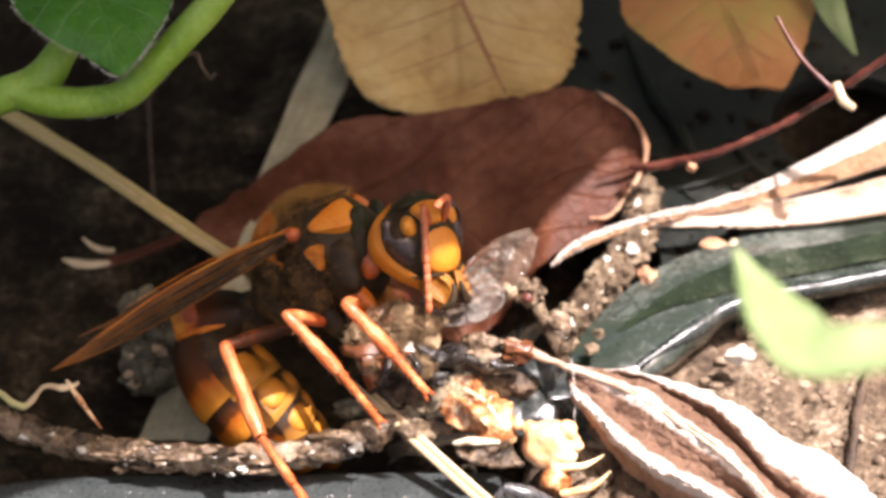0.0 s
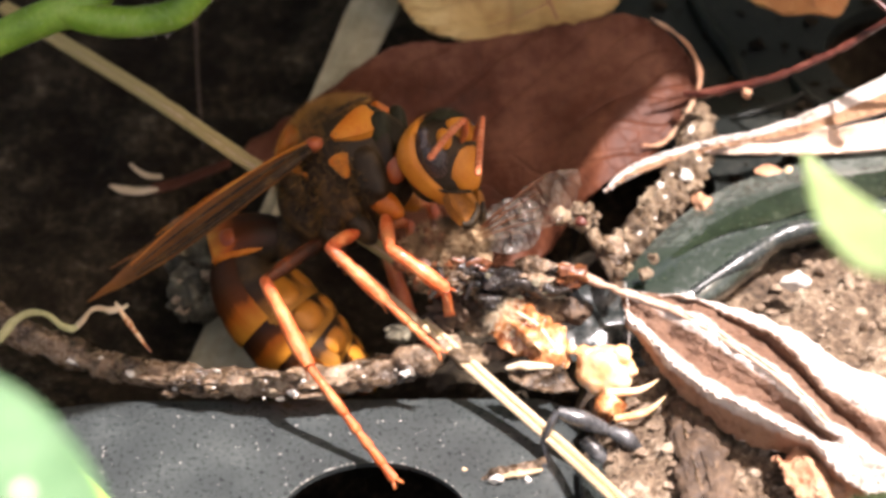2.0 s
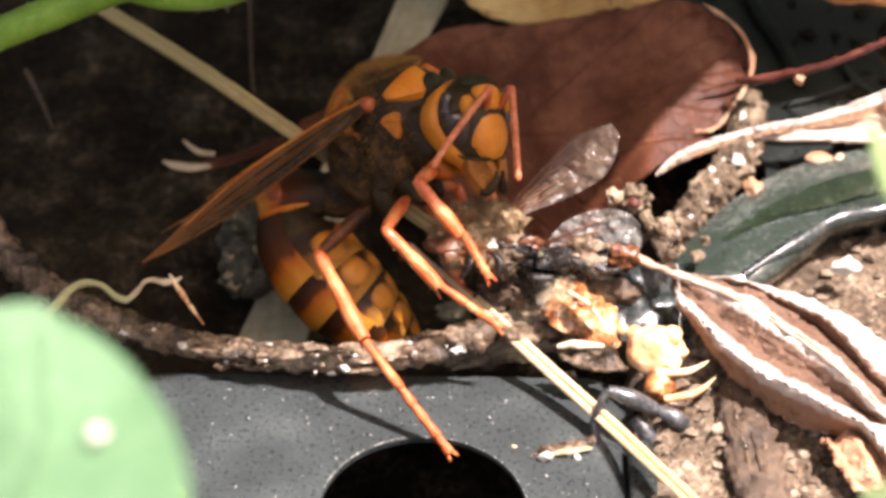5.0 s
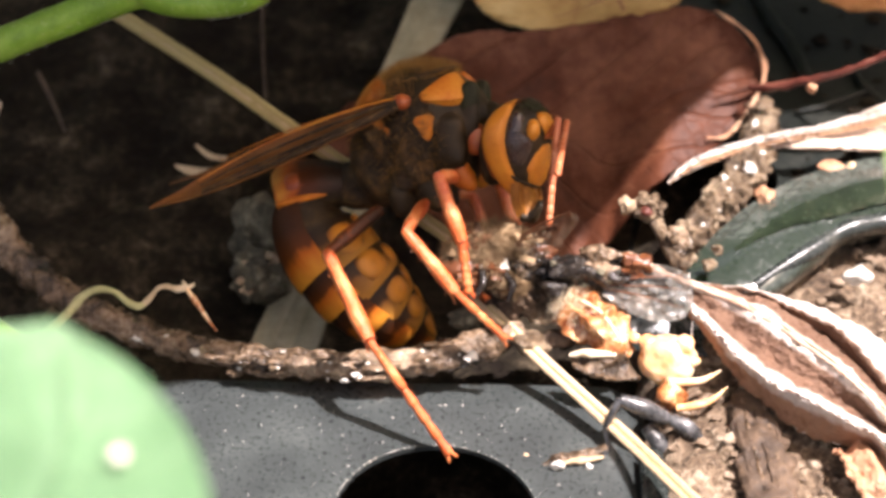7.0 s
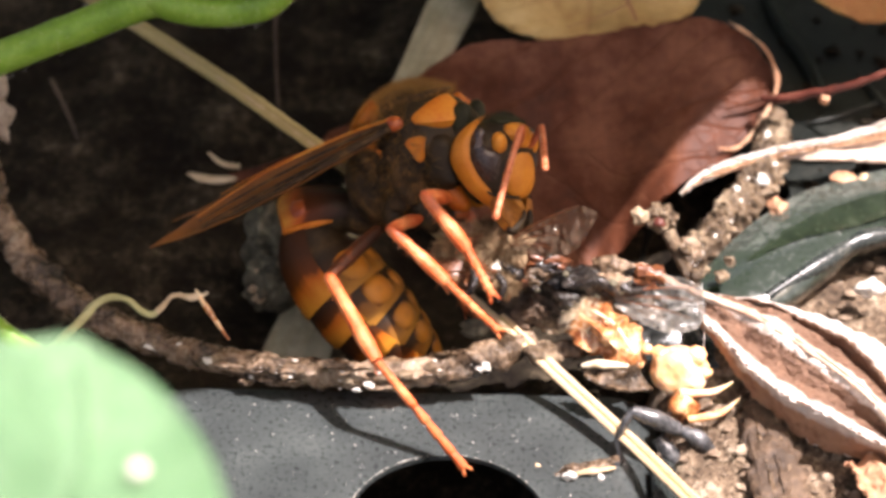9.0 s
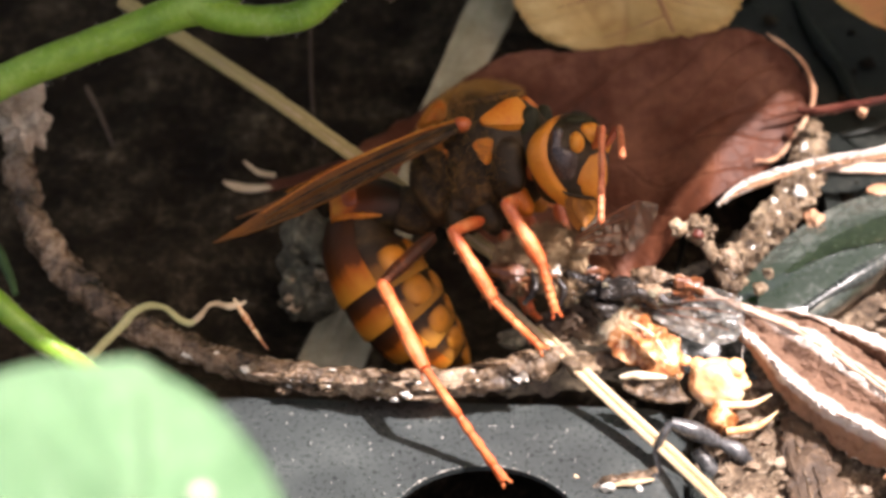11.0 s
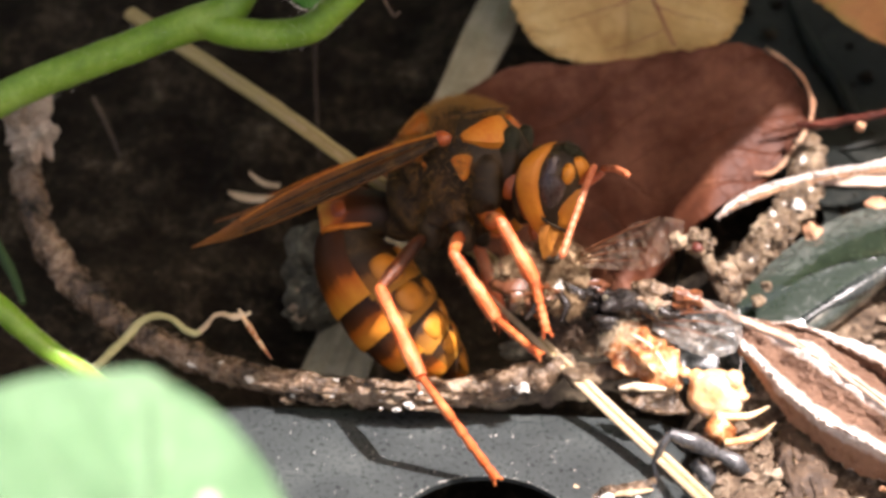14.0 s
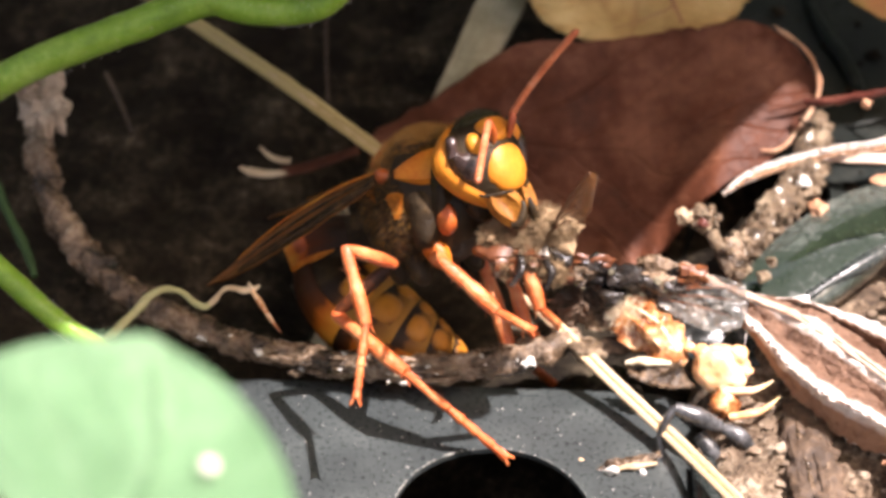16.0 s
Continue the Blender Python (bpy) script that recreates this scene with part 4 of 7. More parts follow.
def ochre_leaf():
    t = thing("ochre_leaf", (24.77, 31.00, 8.50), "ochre fallen leaf turning green at its base", "leaf")
    bm = bmesh.new()
    ruled(bm, [(18.92, 42.00, 10.36), (17.98, 38.00, 9.64), (19.63, 35.00, 9.35), (22.06, 33.00, 8.58), (25.12, 31.00, 8.50)],
          [(30.06, 42.00, 10.21), (30.36, 38.00, 10.37), (29.80, 35.50, 9.52), (28.88, 33.00, 8.71), (27.83, 31.20, 8.30)], 28, 16, 0.07, 0.5, 0.2, 0.22, 8.0, frill=0.25)
    part("blade", bm, OCHRE, t)
    bm = bmesh.new()
    tube(bm, [(24.23, 41.40, 10.72), (24.76, 36.60, 10.57), (25.94, 33.00, 9.65), (26.46, 30.90, 8.65)], [0.1, 0.09, 0.06, 0.03], 8, 24)
    part("midrib", bm, TAN_VEIN, t)
    for a, b in (((24.76, 36.60, 10.57), (21.03, 34.60, 9.86)), ((24.76, 36.60, 10.57), (28.61, 34.80, 9.97)), ((25.58, 34.00, 10.02), (22.72, 32.60, 9.10)), ((25.58, 34.00, 10.02), (28.17, 32.80, 9.23))):
        bm = bmesh.new()
        tube(bm, [a, tuple((p + q) / 2 - 0.1 for p, q in zip(a, b)), b], [0.035, 0.03, 0.015], 6, 14)
        part("side_vein", bm, TAN_VEIN, t)
    return t


ochre_leaf()


def upper_dry_leaf():
    t = thing("dry_leaf", (19.21, 23.57, 4.00), "pale dry curled leaf with a folded brown inside", "leaf")
    bm = bmesh.new()
    ruled(bm, [(12.78, 19.24, 4.40), (14.83, 20.61, 5.40), (18.64, 21.99, 5.80), (23.11, 22.80, 6.40), (28.35, 25.15, 7.20), (37.08, 31.07, 8.00)],
          [(12.82, 19.20, 4.32), (15.18, 20.24, 5.00), (19.02, 21.86, 5.20), (23.12, 22.34, 5.80), (28.32, 23.78, 6.00), (36.89, 27.89, 6.00)], 36, 10, 0.12, 0.25, 0.4, 0.2, 1.0, frill=0.2)
    part("upper_fold", bm, FOLD_D, t)
    bm = bmesh.new()
    ruled(bm, [(14.54, 20.89, 4.60), (18.70, 22.19, 5.20), (21.74, 22.47, 6.00), (25.22, 23.04, 6.00), (28.27, 23.33, 6.00), (36.64, 26.18, 6.00)],
          [(14.61, 20.59, 4.40), (18.80, 22.16, 4.60), (22.42, 21.66, 5.20), (25.53, 21.82, 5.00), (28.23, 22.05, 5.00), (36.39, 23.53, 5.00)], 36, 10, 0.2, 0.25, 0.4, 0.2, 3.0, frill=0.25)
    part("lower_fold", bm, DRY, t)
    return t


upper_dry_leaf()


def big_dry_leaf():
    t = thing("dry_leaf", (17.96, 4.36, 3.10), "large crumpled dry leaf folded lengthwise in full sun", "leaf")
    a0 = [(13.32, 9.57, 5.00), (17.54, 9.33, 4.60), (19.78, 8.67, 4.40), (21.64, 7.66, 4.40), (23.45, 6.27, 4.50), (25.73, 3.58, 4.60), (27.53, 2.70, 4.60), (29.18, 0.68, 4.50), (30.64, -1.46, 4.30)]
    a1 = [(13.31, 9.47, 5.05), (17.49, 8.79, 5.00), (19.67, 7.48, 5.00), (21.71, 5.75, 5.10), (23.11, 3.64, 5.20), (24.28, 1.42, 5.20), (25.77, -0.19, 5.20), (27.61, -1.77, 5.10), (29.55, -4.85, 4.90)]
    a2 = [(13.31, 9.47, 5.00), (17.69, 9.10, 4.50), (19.57, 7.85, 4.10), (21.38, 6.15, 4.00), (22.95, 3.91, 4.00), (24.16, 1.68, 4.00), (25.54, -0.24, 4.00), (27.00, -2.47, 4.00), (29.36, -4.60, 4.00)]
    a3 = [(13.31, 9.37, 5.05), (16.46, 7.65, 5.00), (18.88, 5.46, 5.00), (21.09, 3.12, 5.00), (22.77, 0.79, 5.10), (24.09, -1.60, 5.10), (25.40, -2.37, 5.10), (26.60, -4.03, 5.00), (27.96, -5.57, 4.80)]
    a4 = [(13.48, 9.28, 4.60), (15.65, 7.00, 4.00), (17.92, 4.66, 3.80), (20.00, 2.67, 3.80), (22.06, 0.81, 3.80), (23.61, -0.90, 4.00), (24.89, -3.16, 4.60), (26.05, -4.99, 4.90), (27.49, -5.87, 4.60)]
    a5 = [(13.63, 7.72, 4.70), (15.07, 5.40, 4.70), (16.38, 3.31, 4.80), (17.84, 1.54, 4.80), (19.62, 0.18, 4.90), (21.80, -1.51, 4.90), (23.53, -2.85, 4.80), (24.45, -4.57, 4.60), (25.98, -5.97, 4.40)]
    a6 = [(13.76, 8.13, 3.80), (14.97, 6.13, 3.20), (16.61, 3.49, 2.70), (18.10, 1.84, 2.50), (18.97, 0.65, 2.40), (21.09, -0.53, 2.20), (23.34, -1.34, 2.60), (24.36, -3.41, 3.00), (25.81, -5.38, 3.40)]
    part("far_fold", corrugated(bmesh.new(), [a0, a1, a2], 100, 26, 0.45, 0.5, 0.16, 2.0), FOLD_B, t)
    part("near_fold", corrugated(bmesh.new(), [a2, a3, a4, a5], 100, 40, 0.45, 0.5, 0.16, 5.0), FOLD_A, t)
    part("lower_fold", corrugated(bmesh.new(), [a5, a6], 100, 20, 0.55, 0.6, 0.16, 8.0), FOLD_C, t)
    for k, (off, r) in enumerate(((-0.10, 0.13), (0.16, 0.10))):
        bm = bmesh.new()
        tube(bm, [tuple(Vector(q) + Vector((off, 0.6 * off, 0.16))) for q in a3[:6]], [r, r * 1.1, r * 1.1, r, r, r * 0.7], 8, 80, wob=0.4, seed=k, freq=1.6)
        part("midrib", bm, DRY, t)
    bm = bmesh.new()
    tube(bm, [(9.9, 11.5, 5.3), (10.4, 11.1, 5.45), (12.0, 10.1, 5.25), (13.7, 9.2, 5.1), (15.4, 8.1, 5.05)], [0.12, 0.26, 0.24, 0.2, 0.08], 10, 40, wob=0.35, freq=1.6)
    part("leaf_stalk", bm, DRY, t, "pale dry leaf stalk")
    return t


big_dry_leaf()


def green_tip():
    t = thing("green_leaf", (31.19, 36.00, 10.92), "small bright green leaf tip above the ochre leaf", "leaf")
    bm = bmesh.new()
    ruled(bm, [(28.97, 41.00, 13.61), (29.63, 37.50, 12.08), (30.73, 35.00, 10.77), (32.48, 33.50, 9.36)], [(32.63, 41.00, 13.56), (31.99, 37.50, 12.05), (32.24, 35.00, 10.75), (32.70, 33.50, 9.31)], 20, 10, 0.08, 0.3, 0.3, 0.2, 3.0)
    part("blade", bm, YOUNG, t)
    bm = bmesh.new()
    tube(bm, [(30.93, 40.50, 13.48), (31.40, 34.70, 10.98), (32.43, 33.30, 9.60)], [0.1, 0.08, 0.04], 6, 14)
    part("midrib", bm, YOUNG, t)


green_tip()


def brown_stem():
    bm = bmesh.new()
    tube(bm, [(31.66, 12.64, 2.20), (30.50, 8.70, 2.30), (29.27, 3.03, 2.00)], [0.22, 0.27, 0.22], 12, 30, wob=0.2, flat=0.8)
    return tagged(part("fallen_twig", bm, CHIP, at=(30.57, 9.01, 2.00)), "reddish brown dry twig lying on sandy soil", "twig")


brown_stem()


def leaf_scrap():
    bm = bmesh.new()
    ruled(bm, [(21.20, -1.78, 3.00), (21.58, -3.42, 3.20), (22.12, -4.42, 2.90), (22.69, -5.23, 2.40)], [(23.77, -1.53, 3.00), (24.68, -3.29, 3.00), (25.35, -4.50, 2.60), (24.95, -5.72, 2.20)], 40, 30, 0.1, 0.6, 0.8, 0.16, 3.0, frill=0.35, ridges=(2, 0.06))
    return tagged(part("leaf_scrap", bm, ORANGE_DRY, at=(22.78, -2.98, 2.00)), "crumpled orange scrap of dry leaf on sunlit soil", "leaf")


leaf_scrap()


def green_plant():
    t = thing("green_plant", (-29.42, 18.19, 13.33), "fresh green climbing plant with hairy stems and leaves", "plant")
    bm = bmesh.new()
    tube(bm, [(-35.03, 17.50, 9.61), (-29.41, 18.15, 13.28), (-24.29, 18.42, 15.76), (-19.32, 18.99, 17.85), (-16.95, 19.20, 18.79), (-15.45, 20.53, 20.28), (-14.64, 23.31, 21.92)], [1.0, 1.0, 0.98, 1.05, 1.15, 0.9, 0.8], 16, 60, wob=0.04)
    part("stem", bm, STEM, t)
    bm = bmesh.new()
    tube(bm, [(-18.30, 18.90, 18.48), (-16.28, 18.13, 18.32), (-13.97, 17.67, 18.51), (-11.69, 17.61, 19.16), (-9.78, 18.43, 20.82), (-5.68, 20.53, 24.71), (-3.51, 22.20, 28.15)], [0.9, 0.95, 0.9, 0.9, 0.9, 0.9, 0.8], 16, 50, wob=0.04)
    part("side_stem", bm, STEM, t)
    bm = bmesh.new()
    ruled(bm, [(-18.91, 22.90, 24.38), (-17.67, 19.57, 23.60), (-15.63, 17.70, 22.99), (-13.68, 16.66, 22.55), (-11.89, 15.53, 22.01)], [(-8.32, 24.49, 24.69), (-8.81, 21.16, 23.91), (-9.33, 18.69, 23.35), (-10.52, 16.64, 22.53), (-11.58, 15.48, 21.96)], 24, 16, 0.06, 0.4, 0.3, 0.2, 4.0, frill=0.15)
    leaf = part("leaf", bm, GREEN, t)
    rng = random.Random(16)
    edge = spline([(-18.91, 22.90, 24.38), (-17.67, 19.57, 23.60), (-15.63, 17.70, 22.99), (-13.68, 16.66, 22.55), (-11.89, 15.53, 22.01), (-10.51, 16.56, 22.59), (-9.32, 18.60, 23.41), (-8.81, 21.16, 23.91)], 220)
    pts = [Vector(edge[rng.randrange(220)]) for _ in range(420)]
    bm = bmesh.new()
    hairs(bm, pts, [Vector((rng.gauss(0, 0.6), -0.6, 0.1)) for _ in pts], 0.32, 0.022, 0.5, rng)
    part("hair", bm, STONE, leaf, "fine pale hairs on the margin")
    bm = bmesh.new()
    tube(bm, [(-31.92, 7.07, 9.80), (-27.74, 3.85, 8.18), (-25.74, 2.57, 7.29), (-23.06, 1.00, 6.52), (-18.91, -2.61, 6.11), (-13.39, -9.53, 5.70)], [0.75, 0.68, 0.62, 0.6, 0.55, 0.5], 12, 40, wob=0.05)
    part("lower_stem", bm, STEM, t)
    bm = bmesh.new()
    tube(bm, [(-8.69, 19.47, 20.45), (-7.84, 19.69, 20.39), (-7.44, 19.31, 19.66), (-6.99, 18.92, 19.21), (-6.66, 19.01, 19.47)], [0.22, 0.2, 0.14, 0.13, 0.08], 8, 24, wob=0.3, freq=1.5)
    part("withered_tendril", bm, CHIP, t, "withered brown tendril")
    rng = random.Random(6)
    for line, rad, cnt in (([(-31.48, 17.84, 12.05), (-24.29, 18.42, 15.76), (-19.32, 18.99, 17.85)], 1.0, 260), ([(-16.28, 18.13, 18.32), (-13.97, 17.67, 18.51), (-11.69, 17.61, 19.16), (-9.78, 18.43, 20.82)], 0.92, 200), ([(-28.45, 4.42, 8.39), (-25.74, 2.57, 7.29), (-23.06, 1.00, 6.52)], 0.63, 240)):
        c = spline(line, 60)
        pts, nn = [], []
        for _ in range(cnt):
            k = rng.randrange(1, 59)
            d = Vector(c[k + 1] - c[k - 1]).normalized()
            q = Vector([rng.gauss(0, 1) for _ in range(3)])
            q = (q - d * q.dot(d)).normalized()
            pts.append(Vector(c[k]) + q * rad)
            nn.append(q)
        bm = bmesh.new()
        hairs(bm, pts, nn, 0.26, 0.012, 0.3, rng)
        part("stem_hair", bm, STONE, t, "fine pale stem hairs")
    return t


green_plant()


def near_leaf():
    """Leaf close to the lens, out of focus."""
    t = thing("green_leaf", (-13.61, -41.48, 39.51), "bright green heart-shaped leaf close to the lens", "leaf")
    bm = bmesh.new()
    ruled(bm, [(-23.16, -36.83, 40.44), (-20.46, -35.39, 42.02), (-17.53, -34.77, 42.66), (-15.64, -34.73, 42.66), (-14.59, -34.60, 42.79)],
          [(-9.37, -51.90, 41.23), (-7.54, -46.76, 42.48), (-8.24, -41.43, 42.49), (-10.54, -37.32, 42.65), (-13.96, -34.64, 42.73)], 30, 20, 0.05, 0.4, 0.2, 0.2, 6.0)
    part("blade", bm, FRESH, t)
    bm = bmesh.new()
    tube(bm, [(-14.29, -34.57, 42.66), (-13.26, -39.05, 42.26), (-13.86, -44.55, 41.33)], [0.1, 0.12, 0.14], 8, 20)
    part("midrib", bm, FRESH, t)
    bm = bmesh.new()
    tube(bm, [(-23.05, -36.90, 40.36), (-42, -36, 34), (-62, -34, -1)], [0.4, 0.6, 0.8], 8, 24)
    part("stalk", bm, STEM, t)
    # white bump stands in for a blurred sun glint on the leaf
    part("sun_glint", lump(bmesh.new(), (-11.14, -41.15, 42.55), (0.3, 0.3, 0.14), 2, 0.1, 3), STONE, t, "small white bump painted as a sun glint")
    return t


NEAR_LEAF = near_leaf()


def right_leaves():
    t = thing("green_leaf", (21.34, -20.35, 36.17), "pale green leaf tip held close to the lens", "leaf", "green leaves near the lens")
    bm = bmesh.new()
    ruled(bm, [(18.92, -16.92, 37.06), (20.50, -18.99, 36.98), (21.80, -21.72, 37.67), (22.78, -24.40, 39.15), (25.86, -25.03, 39.91), (28.47, -25.54, 39.6)],
          [(18.87, -17.20, 37.04), (18.88, -22.48, 38.31), (19.41, -26.61, 39.70), (20.98, -27.78, 39.85), (25.32, -28.21, 40.87), (27.85, -28.82, 40.4)], 26, 14, 0.06, 0.3, 0.3, 0.2, 2.0)
    part("blade", bm, YOUNG, t)
    bm = bmesh.new()
    tube(bm, [(19.04, -17.65, 36.82), (20.45, -23.24, 37.74), (23.84, -26.49, 39.17)], [0.03, 0.05, 0.06], 8, 16)
    part("midrib", bm, YOUNG, t)
    bm = bmesh.new()
    tube(bm, [(28.05, -27.18, 39.72), (50, -18, 24), (62, -10, -1)], [0.3, 0.5, 0.7], 8, 24)
    part("stalk", bm, STEM, t)
    u = thing("green_leaf", (22.38, -28.89, 26.52), "green leaf blade low beside the lens", "leaf", "green leaves near the lens")
    bm = bmesh.new()
    ruled(bm, [(18.78, -27.43, 25.19), (21.33, -27.41, 26.70), (24.02, -27.73, 27.82), (28.42, -28.04, 28.95)],
          [(18.90, -27.59, 25.01), (21.30, -29.16, 24.72), (23.98, -30.32, 24.90), (28.36, -31.17, 25.41)], 20, 12, 0.06, 0.3, 0.3, 0.2, 7.0)
    part("blade", bm, YOUNG, u)
    bm = bmesh.new()
    tube(bm, [(28.27, -29.60, 27.18), (52, -24, 14), (64, -22, -1)], [0.3, 0.5, 0.7], 8, 24)
    part("stalk", bm, STEM, u)


right_leaves()


# ---- unseen leaves added: some overhead throw the shade, upright ones behind block sky ----
def shade_leaf(at, size, turn, seed):
    t = thing("unseen_leaf", at, "unseen broad green leaf on a long stalk, added to block light", "leaf", "overhanging leaves")
    bm = bmesh.new()
    m = Euler([radians(a) for a in turn]).to_matrix()
    A, B = [], []
    for k in range(9):
        s = k / 8
        w = size * 0.36 * math.sin(math.pi * min(1, 0.04 + 0.96 * s)) ** 0.7
        A.append(tuple(m @ Vector((size * (s - 0.5), w, 0)) + Vector(at)))
        B.append(tuple(m @ Vector((size * (s - 0.5), -w, 0)) + Vector(at)))
    ruled(bm, A, B, 24, 10, 0.03, 1.0, 0.05, 0.3, seed, frill=1.0)
    part("blade", bm, DEEP if at[1] > 150 else GREEN, t)
    # the stalk runs from the leaf's base to the ground behind the hollow
    ends = [m @ Vector((size * k, 0, 0)) + Vector(at) for k in (-0.5, 0.5)]
    base = min(ends, key=lambda q: q.z) if abs(ends[0].z - ends[1].z) > 20 else max(ends, key=lambda q: q.y)
    foot = Vector((base.x * 1.1, base.y + 50, -1)) if base.z > 40 else Vector((base.x, base.y + 4, -1))
    bm = bmesh.new()
    tube(bm, [tuple(base), tuple(base.lerp(foot, 0.4) + Vector((0, 6, 4))), tuple(foot)], [0.8, 1.1, 1.4], 8, 24)
    part("stalk", bm, STEM, t)
    return t


SHADE = [((-4.25, 33.8, 80), 101.8, (0, 0, -7.6), 1), ((-62, 38, 84), 84, (0, 0, -6), 2), ((24.2, 19.45, 82), 38.6, (0, 0, 44.9), 3), ((-16, 84, 92), 104, (0, 3, 4), 4), ((-84, 86, 96), 100, (3, 0, 0), 5), ((44, 92, 96), 90, (0, 0, 30), 6), ((55.2, 52.8, 90), 83.8, (0, 0, -6.3), 7),
         ((-110, 160, 60), 150, (0, -78, 84), 8), ((-45, 175, 55), 150, (0, -80, 92), 9), ((15, 170, 62), 150, (0, -78, 98), 10), ((75, 178, 55), 150, (0, -82, 88), 11), ((130, 160, 60), 150, (0, -76, 96), 12)]
for a in SHADE:
    shade_leaf(*a)


# ---- the hornet (its own space: x ahead, y to its left, z up its back; millimetres) ----
def ball(bm, at, size, seg=24, rings=16, turn=(0, 0, 0), power=1.0):
    made = bmesh.ops.create_uvsphere(bm, u_segments=seg, v_segments=rings, radius=1.0)["verts"]
    m = Euler([radians(a) for a in turn]).to_matrix()
    for v in made:
        p = v.co
        if power != 1.0:
            p = Vector([math.copysign(abs(c) ** power, c) for c in p])
        v.co = m @ Vector((p.x * size[0], p.y * size[1], p.z * size[2])) + Vector(at)
    return bm


def shell_patch(bm, at, size, lat, lon, grow=1.03, turn=(0, 0, 0), n=12, inner=0.93):
    """A patch of an ellipsoid's skin between two latitudes and two longitudes (degrees), slightly proud, with thickness."""
    m = Euler([radians(a) for a in turn]).to_matrix()
    P = []
    for i in range(n):
        row = []
        for j in range(n):
            p, q = 2 * i / (n - 1) - 1, 2 * j / (n - 1) - 1
            p, q = p * math.sqrt(1 - 0.42 * q * q), q * math.sqrt(1 - 0.42 * p * p)
            a = radians(lat[0] + (lat[1] - lat[0]) * (p + 1) / 2)
            b = radians(lon[0] + (lon[1] - lon[0]) * (q + 1) / 2)
            e = max(abs(2 * i / (n - 1) - 1), abs(2 * j / (n - 1) - 1))
            g = grow if e < 0.9 else inner
            row.append(m @ Vector((math.cos(a) * math.cos(b) * size[0] * g, math.cos(a) * math.sin(b) * size[1] * g, math.sin(a) * size[2] * g)) + Vector(at))
        P.append(row)
    return sheet(bm, P, 0.08)


def ring_plate(bm, path, radii, s0, s1, flare=0.0, sides=28, n=9, arc=(0, 360)):
    """A plate of the gaster: part of a tube round the path from s0 to s1 that widens towards its rear rim; arc in degrees, 0 at its right."""
    c = spline(path, 61)
    r = spline([(v,) for v in radii], 61)[:, 0]
    rows = []
    full = arc[1] - arc[0] >= 360
    for i in range(n):
        s = s0 + (s1 - s0) * i / (n - 1)
        k = min(max(s * 60, 0), 60)
        j = min(int(k), 59)
        p = Vector(c[j] + (c[j + 1] - c[j]) * (k - j))
        d = Vector(c[min(j + 1, 60)] - c[max(j - 1, 0)]).normalized()
        side = Vector((0, -1, 0))
        side = (side - d * side.dot(d)).normalized()
        up = d.cross(side)
        rad = (r[j] + (r[min(j + 1, 60)] - r[j]) * (k - j)) * (1 + flare * i / (n - 1))
        if i == n - 1:
            rad *= 0.965
        row = []
        for q in range(sides if full else sides + 1):
            a = radians(arc[0] + (arc[1] - arc[0]) * q / sides)
            row.append(bm.verts.new(p + (side * math.cos(a) * 1.04 + up * math.sin(a) * 0.96) * rad))
        rows.append(row)
    grid_faces(bm, rows, full, full)
    return bm


def skin_patch(bm, at, size, A, B, grow=1.04, n=14, m=10, inner=0.93):
    """A patch on an ellipsoid's skin between two edge lines given as (latitude, longitude) in degrees, its margin sunk in."""
    a, b = spline(A, n), spline(B, n)
    P = []
    for i in range(n):
        row = []
        for j in range(m):
            f = j / (m - 1)
            la, lo = (radians(v) for v in a[i] * (1 - f) + b[i] * f)
            g = inner if i in (0, n - 1) or j in (0, m - 1) else grow
            row.append(Vector((math.cos(la) * math.cos(lo) * size[0], math.cos(la) * math.sin(lo) * size[1], math.sin(la) * size[2])) * g + Vector(at))
        P.append(row)
    return sheet(bm, P, 0.08)


def lobe(bm, path, radii, s, ds, a, da, grow=1.07, n=9):
    """A rounded, swollen lobe on the skin of a tube round the path: centre s along it and a degrees round it."""
    c, r = spline(path, 61), spline([(v,) for v in radii], 61)[:, 0]
    P = []
    for i in range(n):
        row = []
        for j in range(n):
            p, q = 2 * i / (n - 1) - 1, 2 * j / (n - 1) - 1
            e = max(abs(p), abs(q))
            p, q = p * math.sqrt(1 - 0.45 * q * q), q * math.sqrt(1 - 0.45 * p * p)
            k = min(max((s + ds * p) * 60, 0), 59.99)
            t = int(k)
            o = Vector(c[t] + (c[t + 1] - c[t]) * (k - t))
            d = Vector(c[min(t + 2, 60)] - c[max(t - 1, 0)]).normalized()
            side = Vector((0, -1, 0))
            side = (side - d * side.dot(d)).normalized()
            w = radians(a + da * q)
            g = (grow if e < 0.95 else 0.9) * (1 - 0.05 * e * e)
            row.append(o + (side * math.cos(w) * 1.04 + d.cross(side) * math.sin(w) * 0.96) * (r[t] + (r[t + 1] - r[t]) * (k - t)) * g)
        P.append(row)
    return sheet(bm, P, 0.1)


